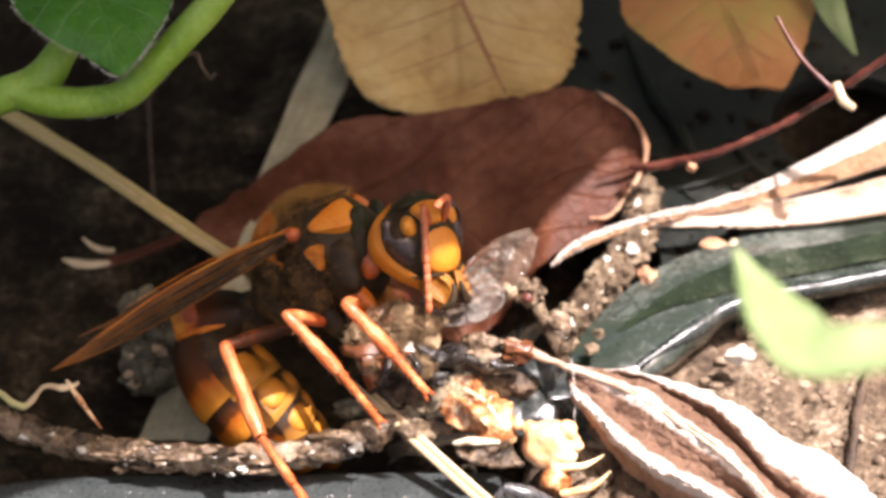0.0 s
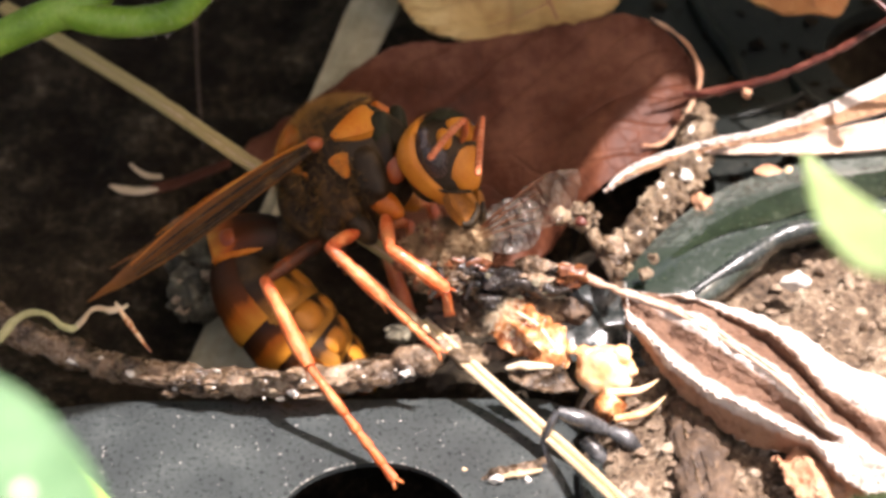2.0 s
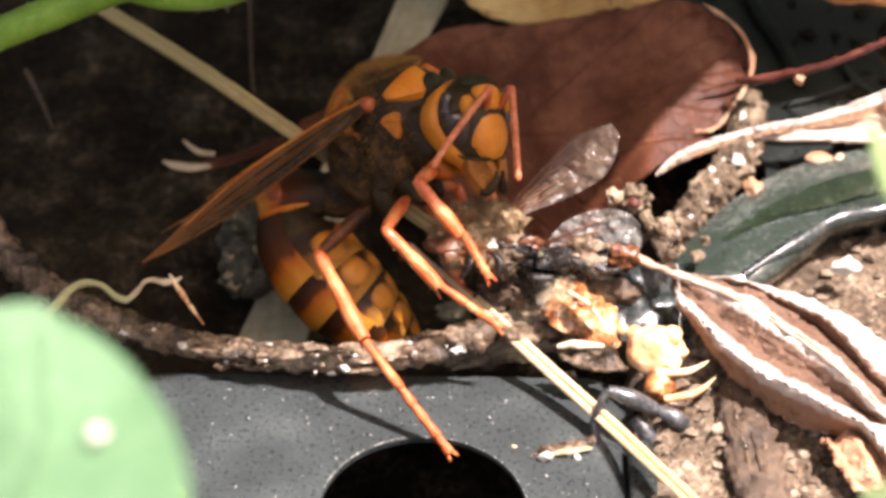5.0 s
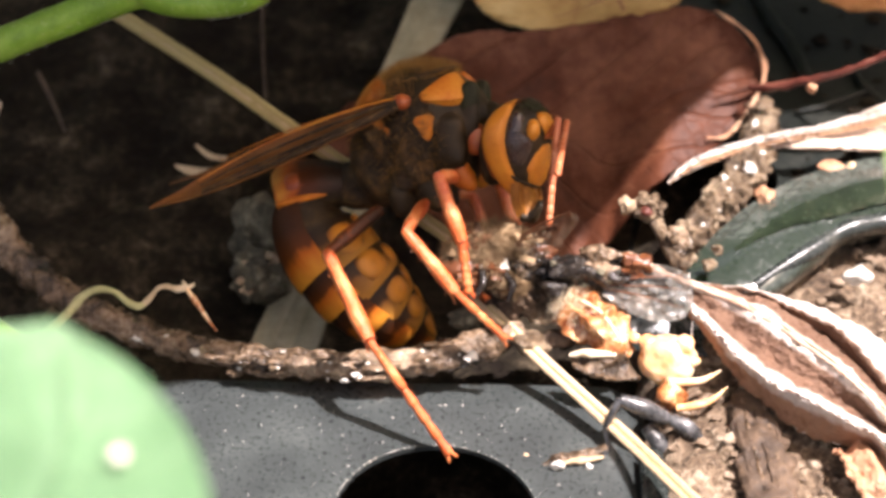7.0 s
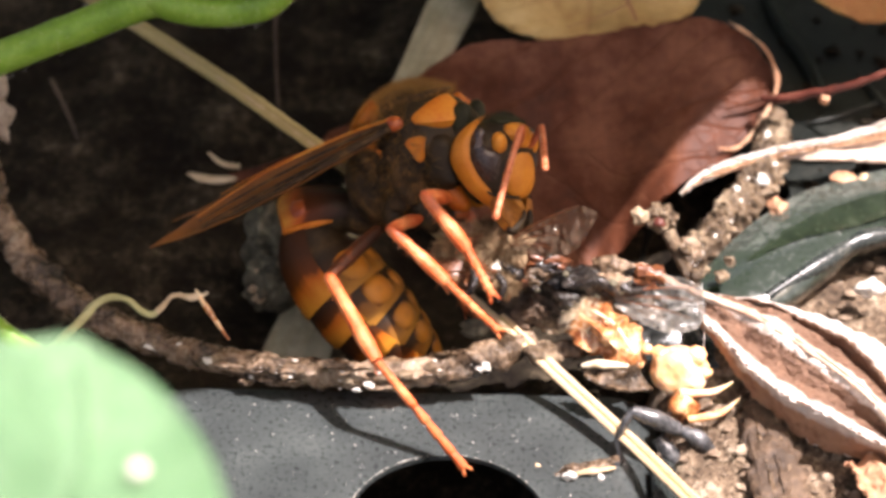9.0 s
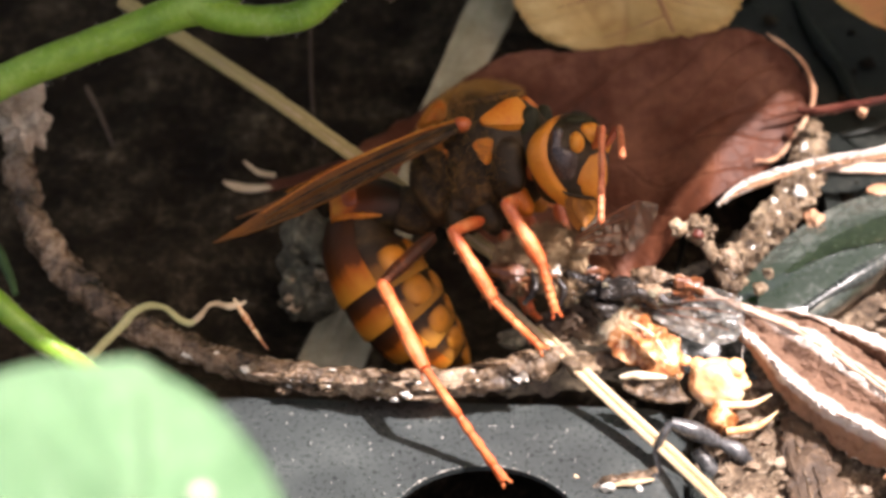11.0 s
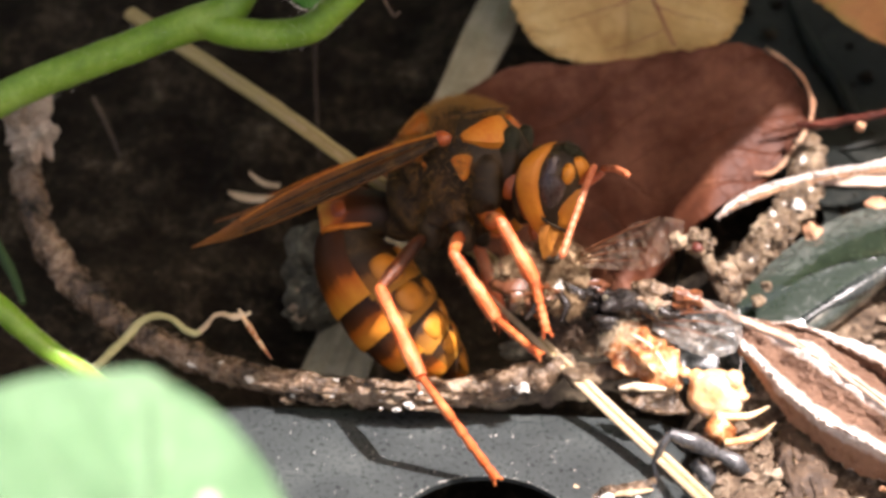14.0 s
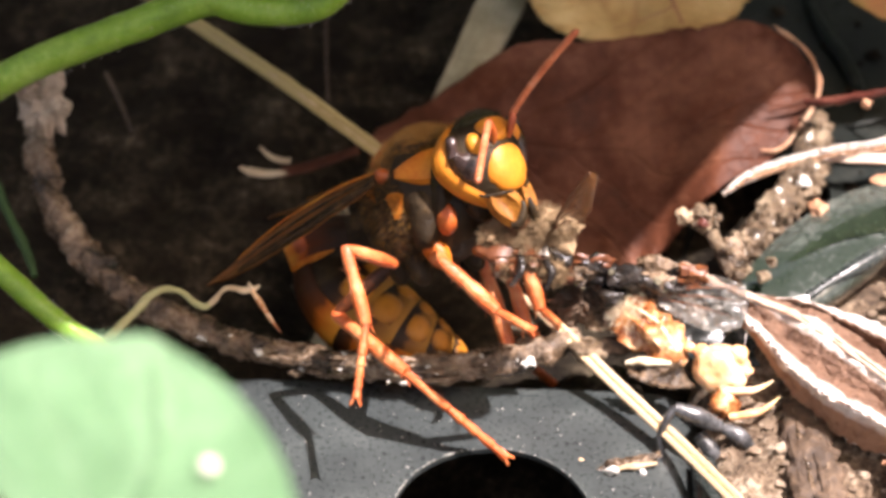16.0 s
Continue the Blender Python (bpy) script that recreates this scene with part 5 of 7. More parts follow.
def leg_piece(kind, length, thick):
    """One leg piece along +x from its joint."""
    bm = bmesh.new()
    if kind == "femur":
        tube(bm, [(-0.2, 0, 0), (length * 0.3, 0, 0.1), (length * 0.7, 0, 0.08), (length, 0, 0)], [0.34 * thick, 0.5 * thick, 0.46 * thick, 0.3 * thick], 12, 20, wob=0.05)
    elif kind == "tibia":
        tube(bm, [(-0.15, 0, 0), (0.3, 0, 0.04), (length * 0.35, 0, 0.12), (length * 0.75, 0, 0.05), (length, 0, 0)], [0.3 * thick, 0.4 * thick, 0.44 * thick, 0.52 * thick, 0.42 * thick], 12, 24, wob=0.05)
        for a in (-0.5, 0.5):
            tube(bm, [(length - 0.1, a * 0.4, -0.2), (length + 0.55, a * 0.7, -0.45)], [0.09, 0.03], 6, 4)
        rng = random.Random(4)
        pts, nn = [], []
        for _ in range(46):
            x, a = rng.uniform(0.4, length), rng.uniform(0, 6.28)
            pts.append((x, 0.42 * thick * math.cos(a), 0.42 * thick * math.sin(a)))
            nn.append((0.5, math.cos(a), math.sin(a)))
        hairs(bm, pts, nn, 0.4, 0.025, 0.2, rng)
    else:
        pts, rad = [], []
        first = length * 0.42
        cuts = [0, first] + [first + (length - first) * k / 4 for k in range(1, 5)]
        for a, b in zip(cuts[:-1], cuts[1:]):
            pts += [(a, 0, 0), (a + (b - a) * 0.3, 0, 0.02), (a + (b - a) * 0.9, 0, 0)]
            rad += [0.25 * thick, 0.27 * thick, 0.33 * thick]
        tube(bm, pts + [(length, 0, 0)], rad + [0.2 * thick], 10, 60)
        for a in (-1, 1):
            tube(bm, [(length - 0.1, a * 0.1, 0), (length + 0.28, a * 0.25, 0.03), (length + 0.42, a * 0.3, -0.15)], [0.11, 0.09, 0.03], 6, 8)
    return bm


LEGS = {"hind": (4.2, 6.0, 8.0, 0.92), "mid": (3.4, 4.4, 4.2, 0.82), "front": (3.0, 3.9, 3.0, 0.88)}


def hornet():
    h = thing("hornet", (0, 0, 0), "large orange and dark brown hornet gnawing its prey in the hollow", "hornet")
    rng = random.Random(11)
    # thorax
    bm = ball(bmesh.new(), (0, 0, 0), (4.1, 3.4, 3.9), 36, 24)
    for v in bm.verts:
        v.co.z += 0.25 * math.cos(v.co.x * 0.9) * (v.co.z > 0) - 0.5 * max(0, -v.co.x - 2) * (v.co.z > 0)
        v.co += v.co.normalized() * 0.12 * noise.noise(v.co * 0.9)
        d = abs(v.co.x - 1.6 - 0.25 * v.co.z)
        v.co *= 1 - 0.05 * math.exp(-(d / 0.25) ** 2)
        d = abs(v.co.x + 1.3 + 0.1 * v.co.z)
        v.co *= 1 - 0.06 * math.exp(-(d / 0.3) ** 2)
    thorax = part("thorax", bm, H_BLACK, h, "blackish brown thorax")
    for sgn in (-1, 1):
        bm = skin_patch(bmesh.new(), (0.2, 0, 0), (4.1, 3.45, 3.95), [(30, sgn * 84), (39, sgn * 68), (46, sgn * 48), (46, sgn * 30)], [(25, sgn * 82), (19, sgn * 64), (15, sgn * 48), (20, sgn * 32)], 1.05)
        part("pronotum_patch", bm, H_ORANGE, thorax, "orange shoulder patch")
        bm = ball(bmesh.new(), (3.25, sgn * 1.95, 1.1), (0.6, 0.55, 1.1), 18, 14, (0, 22, 0), 0.85)
        part("collar_lobe", bm, H_CROWN, thorax, "blackish collar lobe")
        bm = ball(bmesh.new(), (3.0, sgn * 2.05, -1.2), (0.75, 0.5, 0.95), 16, 12, (0, 20, 0))
        part("throat_plate", bm, H_RUST, thorax, "rusty throat plate")
        bm = bmesh.new()
        ruled(bm, [(0.0, sgn * 3.42, 0.75), (0.35, sgn * 3.44, 0.95), (0.95, sgn * 3.36, 0.92), (1.25, sgn * 3.28, 0.7)], [(0.3, sgn * 3.46, -0.2), (0.5, sgn * 3.5, -0.5), (0.62, sgn * 3.5, -0.52), (0.85, sgn * 3.46, -0.2)], 10, 7, 0.06, 0, thick=0.25)
        part("flank_spot", bm, H_ORANGE, thorax, "orange flank spot")
        bm = ball(bmesh.new(), (-0.4, sgn * 3.0, 2.0), (0.62, 0.45, 0.5), 16, 10, (0, 15, 0))
        part("wing_root", bm, H_RUST, thorax, "rusty wing root")
        bm = ball(bmesh.new(), (1.5, sgn * 2.1, -2.7), (0.75, 0.7, 1.45), 16, 12, (0, -28, 0))
        part("coxa", bm, H_ORANGE, thorax)
        bm = ball(bmesh.new(), (-0.4, sgn * 2.1, -3.2), (0.75, 0.75, 1.5), 16, 12, (0, -15, 0))
        part("coxa", bm, H_BLACK, thorax)
        bm = ball(bmesh.new(), (-2.1, sgn * 1.9, -2.9), (0.8, 0.8, 1.5), 16, 12, (0, 12, 0))
        part("coxa", bm, H_BLACK, thorax)
    for sgn in (-1, 1):
        for nm, at, size, turn, mt in (("side_plate", (1.5, 2.75, -0.9), (1.15, 0.75, 1.7), 14, H_BLACK), ("side_plate", (-0.6, 2.9, -0.9), (1.05, 0.7, 1.9), -8, H_DUSK), ("side_plate", (-2.2, 2.4, -0.2), (0.75, 0.8, 1.7), -20, H_DUSK),
                                       ("side_plate", (2.7, 2.1, -0.3), (0.7, 0.7, 1.5), 24, H_BLACK), ("wing_ridge", (-1.9, 2.75, 0.9), (0.28, 0.4, 1.0), -30, H_ORANGE), ("side_plate", (-1.4, 2.5, -2.2), (0.9, 0.7, 0.8), 0, H_DUSK)):
            bm = ball(bmesh.new(), (at[0], sgn * (at[1] - 0.2), at[2]), size, 18, 14, (0, turn, 0), 0.75)
            for v in bm.verts:
                v.co += v.co.normalized() * 0.3 * noise.noise(v.co * 1.3)
            part(nm, bm, mt, thorax)
    pts, nn = [], []
    for _ in range(7000):
        a, b = rng.uniform(0, 6.28), rng.uniform(-0.95, 0.55)
        n0 = Vector((math.cos(b) * math.cos(a), math.cos(b) * math.sin(a), math.sin(b)))
        if n0.x < 0.3:
            pts.append((n0.x * 4.2, n0.y * 3.5, n0.z * 3.9))
            nn.append(n0)
    bm = bmesh.new()
    hairs(bm, pts, nn, 0.95, 0.015, 0.7, rng)
    part("flank_hair", bm, H_DUSK, thorax, "dull brown flank hair")
    bm = bmesh.new()
    hairs(bm, pts[::4], nn[::4], 0.9, 0.016, 0.5, rng)
    part("flank_hair", bm, H_HAIR, thorax, "golden flank hair")
    bm = skin_patch(bmesh.new(), (0, 0, 0), (4.1, 3.4, 4.1), [(50, -20), (48, -60), (50, -110), (52, -130)], [(50, 20), (48, 60), (50, 110), (52, 130)], 1.03, 20, 20)
    part("back_shield", bm, H_DUSK, thorax, "olive brown back shield")
    bm = shell_patch(bmesh.new(), (-0.2, 0, 0.1), (4.1, 3.3, 4.0), (34, 66), (112, 248), 1.05)
    part("scutellum", bm, H_ORANGE, thorax, "orange rear back plate")
    bm = ball(bmesh.new(), (-3.0, 0, -1.0), (1.9, 2.6, 2.6), 24, 16)
    part("propodeum", bm, H_DUSK, thorax)
    bm = ball(bmesh.new(), (4.0, 0, -0.6), (0.9, 1.2, 1.3), 16, 10)
    part("neck", bm, H_BLACK, thorax)
    bm = bmesh.new()
    pts, nn = [], []
    for _ in range(15000):
        a, b = rng.uniform(0, 6.28), rng.uniform(-0.5, 1.5)
        n0 = Vector((math.cos(b) * math.cos(a), math.cos(b) * math.sin(a), math.sin(b)))
        if n0.z < 0.4 or (n0.z < 0.72 and n0.x > 0.1):
            continue
        pts.append((n0.x * 4.1, n0.y * 3.4, n0.z * 4.0))
        nn.append(n0)
    hairs(bm, pts, nn, 0.62, 0.013, 0.5, rng)
    part("hair", bm, H_HAIR, thorax, "short golden hair")

    # head, its own space centred between brow and jaw
    def shape(bm, skip=0):
        for v in bm.verts:
            v.co.x -= 0.1 * v.co.y ** 2 - 0.3
            if v.co.z > 0.8:
                v.co.z -= 0.22 * (v.co.z - 0.8)
            if v.co.z < 0:
                v.co.y *= 1 + 0.09 * v.co.z
                v.co.x += -0.10 * v.co.z
        return bm
    bm = shape(ball(bmesh.new(), (0, 0, 0), (1.7, 2.85, 2.95), 32, 24))
    head = part("head", bm, H_BLACK, h, "dark brown head with orange-yellow cheeks")
    for sgn in (-1, 1):
        bm = shape(skin_patch(bmesh.new(), (0, 0, 0), (1.72, 2.9, 3.0), [(74, sgn * 120), (45, sgn * 86), (10, sgn * 74), (-25, sgn * 66), (-55, sgn * 52), (-66, sgn * 40)], [(72, sgn * 140), (45, sgn * 116), (10, sgn * 110), (-25, sgn * 106), (-55, sgn * 96), (-68, sgn * 80)], 1.06, 26, 14, 0.96))
        part("cheek", bm, H_YELLOW, head, "broad orange-yellow cheek")
        bm = shape(skin_patch(bmesh.new(), (0, 0, 0), (1.72, 2.9, 3.0), [(82, sgn * 70), (66, sgn * 100), (45, sgn * 110), (10, sgn * 104), (-25, sgn * 100), (-52, sgn * 92)], [(80, sgn * 170), (62, sgn * 165), (45, sgn * 160), (10, sgn * 150), (-25, sgn * 146), (-52, sgn * 130)], 1.035, 18, 12, 0.96))
        part("temple", bm, H_TEMPLE, head, "rusty temple")
        bm = ball(bmesh.new(), (0, 0, 0), (0.84, 0.58, 1.65), 32, 24)
        for v in bm.verts:
            z = v.co.z
            v.co.x *= 0.72 if z > 0.9 else 1.0 if z < 0 else 1.0 - 0.31 * z
            if v.co.x > 0:
                v.co.x -= 0.62 * math.exp(-((z - 0.62) / 0.42) ** 2)
            v.co = Euler((radians(-sgn * 8), radians(-16), radians(-sgn * 40))).to_matrix() @ v.co + Vector((0.70, sgn * 2.0, 0.25))
        part("eye", bm, H_EYE, head, "dark brown notched compound eye")
        bm = ball(bmesh.new(), (1.22, sgn * 1.42, 0.9), (0.48, 0.58, 0.66), 16, 12, (0, 0, -sgn * 30))
        part("eye_margin", bm, H_YELLOW, head, "yellow inner eye margin")
        bm = bmesh.new()
        ruled(bm, [(0.9, sgn * 1.5, -2.05), (0.95, sgn * 1.62, -2.7), (1.15, sgn * 1.42, -3.4), (1.45, sgn * 1.0, -4.0)], [(1.8, sgn * 0.6, -2.25), (2.0, sgn * 0.36, -2.8), (1.95, sgn * 0.34, -3.35), (1.6, sgn * 0.72, -4.0)], 18, 12, sgn * 0.24, 0.0, thick=0.5)
        part("mandible", bm, H_JAW, head, "yellow jaw with a dark cutting edge")
        bm = bmesh.new()
        tube(bm, [(0.5, sgn * 1.85, -1.75), (1.0, sgn * 1.55, -2.05), (1.95, sgn * 0.5, -2.22)], [0.07, 0.1, 0.08], 8, 14)
        part("jaw_seam", bm, H_BLACK, head)
        bm = bmesh.new()
        tube(bm, [(1.35, sgn * 1.0, -4.0), (1.68, sgn * 0.62, -4.0), (2.03, sgn * 0.3, -3.35), (2.1, sgn * 0.3, -2.9)], [0.2, 0.3, 0.2, 0.08], 8, 14)
        part("jaw_edge", bm, H_BLACK, head)
        bm = bmesh.new()
        tube(bm, [(1.75, sgn * 0.55, 0.62), (2.1, sgn * 0.62, 0.95), (2.38, sgn * 0.8, 1.45), (2.5, sgn * 0.95, 1.88)], [0.16, 0.2, 0.23, 0.2], 10, 16)
        part("scape", bm, H_RUST, head, "rusty red antenna base")
        bm = bmesh.new()
        tube(bm, [(1.6 + 0.1 * math.sin(q), sgn * 0.58 + 0.26 * math.cos(q), 0.62 + 0.26 * math.sin(q)) for q in (0, 1.57, 3.14, 4.71, 6.1)], [0.08], 6, 20)
        part("socket_rim", bm, H_BLACK, head)
    bm = ball(bmesh.new(), (0, 0, 0), (0.64, 1.45, 1.5), 28, 20, (0, 0, 0), 0.82)
    for v in bm.verts:
        v.co.y *= 1 - 0.16 * v.co.z / 1.5 * (v.co.z > 0) - 0.10 * (v.co.z < -0.6)
        v.co.x -= 0.10 * v.co.y ** 2
        v.co += Vector((1.5, 0, -0.78))
    part("clypeus", bm, H_YELLOW, head, "bright yellow face shield")
    bm = bmesh.new()
    tube(bm, [(1.2, -1.42, 0.0), (1.72, -0.95, 0.42), (2.0, 0, 0.52), (1.72, 0.95, 0.42), (1.2, 1.42, 0.0)], [0.06, 0.09, 0.09, 0.09, 0.06], 8, 24)
    part("face_seam", bm, H_BLACK, head)
    bm = ball(bmesh.new(), (0, 0, 0), (0.55, 1.0, 0.85), 22, 16, (0, -30, 0), 0.85)
    for v in bm.verts:
        v.co.y *= 1 + 0.3 * v.co.z / 0.72
        v.co += Vector((1.45, 0, 1.3))
    part("frons", bm, H_YELLOW, head, "orange-yellow forehead shield")
    bm = shape(shell_patch(bmesh.new(), (0, 0, 0), (1.72, 2.88, 2.98), (52, 88), (-80, 80), 1.04))
    part("crown", bm, H_CROWN, head, "dark olive hairy crown")
    pts, nn = [], []
    for _ in range(700):
        la, lo = radians(rng.uniform(48, 88)), radians(rng.uniform(-110, 110))
        n0 = Vector((math.cos(la) * math.cos(lo), math.cos(la) * math.sin(lo), math.sin(la)))
        pts.append((n0.x * 1.75 + 0.3 - 0.1 * (n0.y * 2.9) ** 2, n0.y * 2.9, min(n0.z * 3.0, 0.8) + 0.78 * max(0, n0.z * 3.0 - 0.8)))
        nn.append(n0)
    bm = bmesh.new()
    hairs(bm, pts, nn, 0.35, 0.02, 0.5, rng)
    part("crown_hair", bm, H_CROWN, head, "dark olive hair")
    bm = bmesh.new()
    for a in ((0.75, 0, 2.5), (0.45, 0.3, 2.6), (0.45, -0.3, 2.6)):
        ball(bm, a, (0.16, 0.16, 0.14), 10, 8)
    part("ocelli", bm, H_EYE, head)
    bm = ball(bmesh.new(), (-1.0, 0, -0.2), (0.9, 2.3, 2.4), 20, 14)
    part("nape", bm, H_BLACK, head)

    def flagellum(name):
        bm = bmesh.new()
        pts, rad = [], []
        for k in range(11):
            a, b = 0.55 * k, 0.55 * (k + 1)
            for x, r in ((a, 0.17), (a + 0.12, 0.20), (b - 0.1, 0.21)):
                pts.append((x, 0, -0.02 * x * x * 0.9))
                rad.append(r)
        tube(bm, pts + [(6.15, 0, -0.7)], rad + [0.06], 10, 80)
        return part(name, bm, H_ANT, h, "ringed reddish antenna")
    ants = [flagellum("antenna"), flagellum("antenna")]

    # gaster, its own space at the waist: a bell-shaped first plate behind, the rest bent down and forward under it
    path = [(-2.9, 0, -1.3), (-2.3, 0, -3.0), (-0.8, 0, -4.8), (0.8, 0.2, -6.4), (2.3, 0.7, -7.6), (3.6, 1.5, -8.5), (4.7, 2.3, -9.2)]
    radii = [1.85, 2.5, 2.85, 2.8, 2.3, 1.5, 0.4]
    bm = ring_plate(bmesh.new(), path, [r * 0.93 for r in radii], 0.0, 1.0, 0, 28, 36)
    gaster = part("gaster", bm, H_BLACK, h, "banded orange and brown gaster curled under")
    first = [(2.2, 0, 0.3), (0.4, 0, -0.1), (-0.8, 0, -0.35), (-2.2, 0, -0.55), (-3.4, 0, -0.85), (-4.2, 0, -1.15)]
    bell = [0.7, 0.95, 1.5, 1.8, 1.85, 1.65]
    bm = ring_plate(bmesh.new(), first, [r * 0.9 for r in bell], 0.0, 0.97, 0, 28, 20)
    part("first_belly_plate", bm, H_BLACK, gaster)
    bm = ring_plate(bmesh.new(), first, bell, 0.0, 1.0, 0.03, 32, 16, (-16, 196))
    plate = part("first_back_plate", bm, G_FIRST, gaster, "dark first plate with an orange rim")
    c, r = spline(first, 61), spline([(v,) for v in bell], 61)[:, 0]
    for sgn in (-1, 1):
        edge = []
        for k in range(27, 61, 5):
            edge.append((c[k][0], sgn * r[k] * 0.97, c[k][2] - r[k] * 0.30))
        bm = bmesh.new()
        tube(bm, edge, [0.08, 0.19, 0.23, 0.24, 0.22, 0.16], 8, 30)
        part("side_rim", bm, H_ORANGE, plate, "pale orange side rim")
        bm = bmesh.new()
        lobe(bm, first, bell, 0.74, 0.09, 90 - sgn * (-72), 22, 1.03)
        part("side_spot", bm, H_RUST, plate, "reddish side spot")
    bm = bmesh.new()
    tube(bm, [(-4.2 + 0.5 * math.cos(radians(a)) ** 2 * 0.2 - 0.35 * math.sin(radians(a)), -1.65 * math.cos(radians(a)), -1.15 + 1.65 * math.sin(radians(a)) * 0.93) for a in range(-35, 216, 25)], [0.12, 0.16, 0.16, 0.16, 0.12], 8, 60)
    part("rear_rim", bm, H_ORANGE, plate, "pale orange rear rim")
    cuts = [0.0, 0.33, 0.48, 0.63, 0.79, 1.0]
    under = [0.20, 0.38, 0.53, 0.67, 0.80, 0.99]
    for k in range(5):
        bm = ring_plate(bmesh.new(), path, radii, cuts[k], min(1.0, cuts[k + 1] + 0.02), 0.07, 32, 14, (-6, 200))
        part("back_plate", bm, G_PLATE if k else G_SECOND, gaster)
        bm = ring_plate(bmesh.new(), path, [q * 0.97 for q in radii], under[k], min(1.0, under[k + 1] + 0.015), 0.06, 28, 12, (196, 358))
        belly = part("belly_plate", bm, G_UNDER, gaster, "dark belly plate with swollen yellow lobes")
        mid, half = (under[k] + under[k + 1]) / 2 + 0.01, (under[k + 1] - under[k]) / 2
        for a, da in ((224, 19), (268, 23), (318, 25)):
            bm = lobe(bmesh.new(), path, radii, mid + 0.01 * rng.uniform(-1, 1), half * rng.uniform(0.88, 1.0), a + rng.uniform(-4, 4), da, 1.035)
            part("belly_lobe", bm, G_LOBE, belly, "swollen yellow lobe")
            bm = lobe(bmesh.new(), path, radii, mid + 0.012, half * 0.2, a + 3, 4.5, 1.036, 5)
            part("belly_pit", bm, H_ORANGE, belly)
    bm = ball(bmesh.new(), (0.4, 0, -0.3), (1.9, 1.4, 1.45), 20, 14)
    part("waist", bm, H_DUSK, gaster, "dark hairy waist")

    # wings: folded lengthwise, along +x from the root
    def wing(name):
        bm = bmesh.new()
        ruled(bm, [(0, 0.35, 0), (2.5, 0.65, 0.2), (7.5, 0.8, 0.25), (12, 0.52, 0.1), (14.8, 0.0, -0.1), (15.9, -0.3, -0.2)],
              [(0, -0.35, 0), (2.5, -0.8, -0.2), (7.5, -1.2, -0.3), (12, -0.95, -0.35), (14.8, -0.5, -0.3), (15.9, -0.34, -0.22)], 44, 12, 0.12, 0.12, 0.6, 0.08, 1.0)
        w = part(name, bm, H_WING, h, "smoky brown folded wing")
        for off, r in ((0.36, 0.17), (0.15, 0.10), (-0.2, 0.09), (-0.55, 0.055)):
            bm = bmesh.new()
            tube(bm, [(0, off * 0.6, 0.1), (3, off * 1.3, 0.27), (8, off * 1.55, 0.33), (12.5, off * 0.9, 0.1)], [r * 1.3, r * 1.1, r * 0.9, r * 0.5], 8, 30)
            part("vein", bm, H_ORANGE if off < -0.5 else H_DUSK, w)
        return w
    wings = [wing("wing"), wing("wing")]

    legs = {}
    for kind, (a, b, c, t) in LEGS.items():
        for side in ("near", "far"):
            legs[kind, side] = [part(kind + "_femur", leg_piece("femur", a, t), H_FEMUR if kind == "hind" else H_LEG, h), part(kind + "_tibia", leg_piece("tibia", b, t), H_LEG, h), part(kind + "_tarsus", leg_piece("tarsus", c, t), H_LEG, h)]
    return h, head, gaster, ants, wings, legs


HORNET, HEAD, GASTER, ANTS, WINGS, LEG_PIECES = hornet()


# ---- the prey in its jaws, and what has been bitten off ----
def fuzzy(bm, at, size, count, length, seed, turn=(0, 0, 0)):
    rng = random.Random(seed)
    m = Euler(turn).to_matrix()
    pts, nn = [], []
    for _ in range(count):
        n0 = Vector([rng.gauss(0, 1) for _ in range(3)]).normalized()
        pts.append(m @ Vector((n0.x * size[0], n0.y * size[1], n0.z * size[2])) + Vector(at))
        nn.append(m @ n0)
    hairs(bm, pts, nn, length, 0.022, 0.8, rng)
    return bm


def bee_wing(name, parent, length):
    bm = bmesh.new()
    ruled(bm, [(0, 0.15, 0), (length * 0.35, 0.9, 0.1), (length * 0.75, 1.25, 0.15), (length, 0.6, 0.1)], [(0, -0.15, 0), (length * 0.35, -1.0, 0), (length * 0.75, -1.6, -0.1), (length, -0.3, 0)], 24, 12, 0.05, 0.3, 0.7, 0.03, 3.0)
    w = part(name, bm, CLEAR_WING, parent, "clear glassy bee wing")
    for a, b, r in (((0, 0.15, 0.03), (length * 0.8, 1.2, 0.2), 0.07), ((0, 0.05, 0.03), (length * 0.7, 0.45, 0.2), 0.05), ((0, -0.05, 0.03), (length * 0.65, -0.35, 0.15), 0.045), ((0, -0.1, 0.03), (length * 0.6, -1.0, 0.05), 0.04)):
        bm = bmesh.new()
        tube(bm, [a, tuple((p + q) / 2 + 0.1 for p, q in zip(a, b)), b], [r, r, r * 0.5], 6, 14)
        part("vein", bm, H_BROWN, w)
    return w


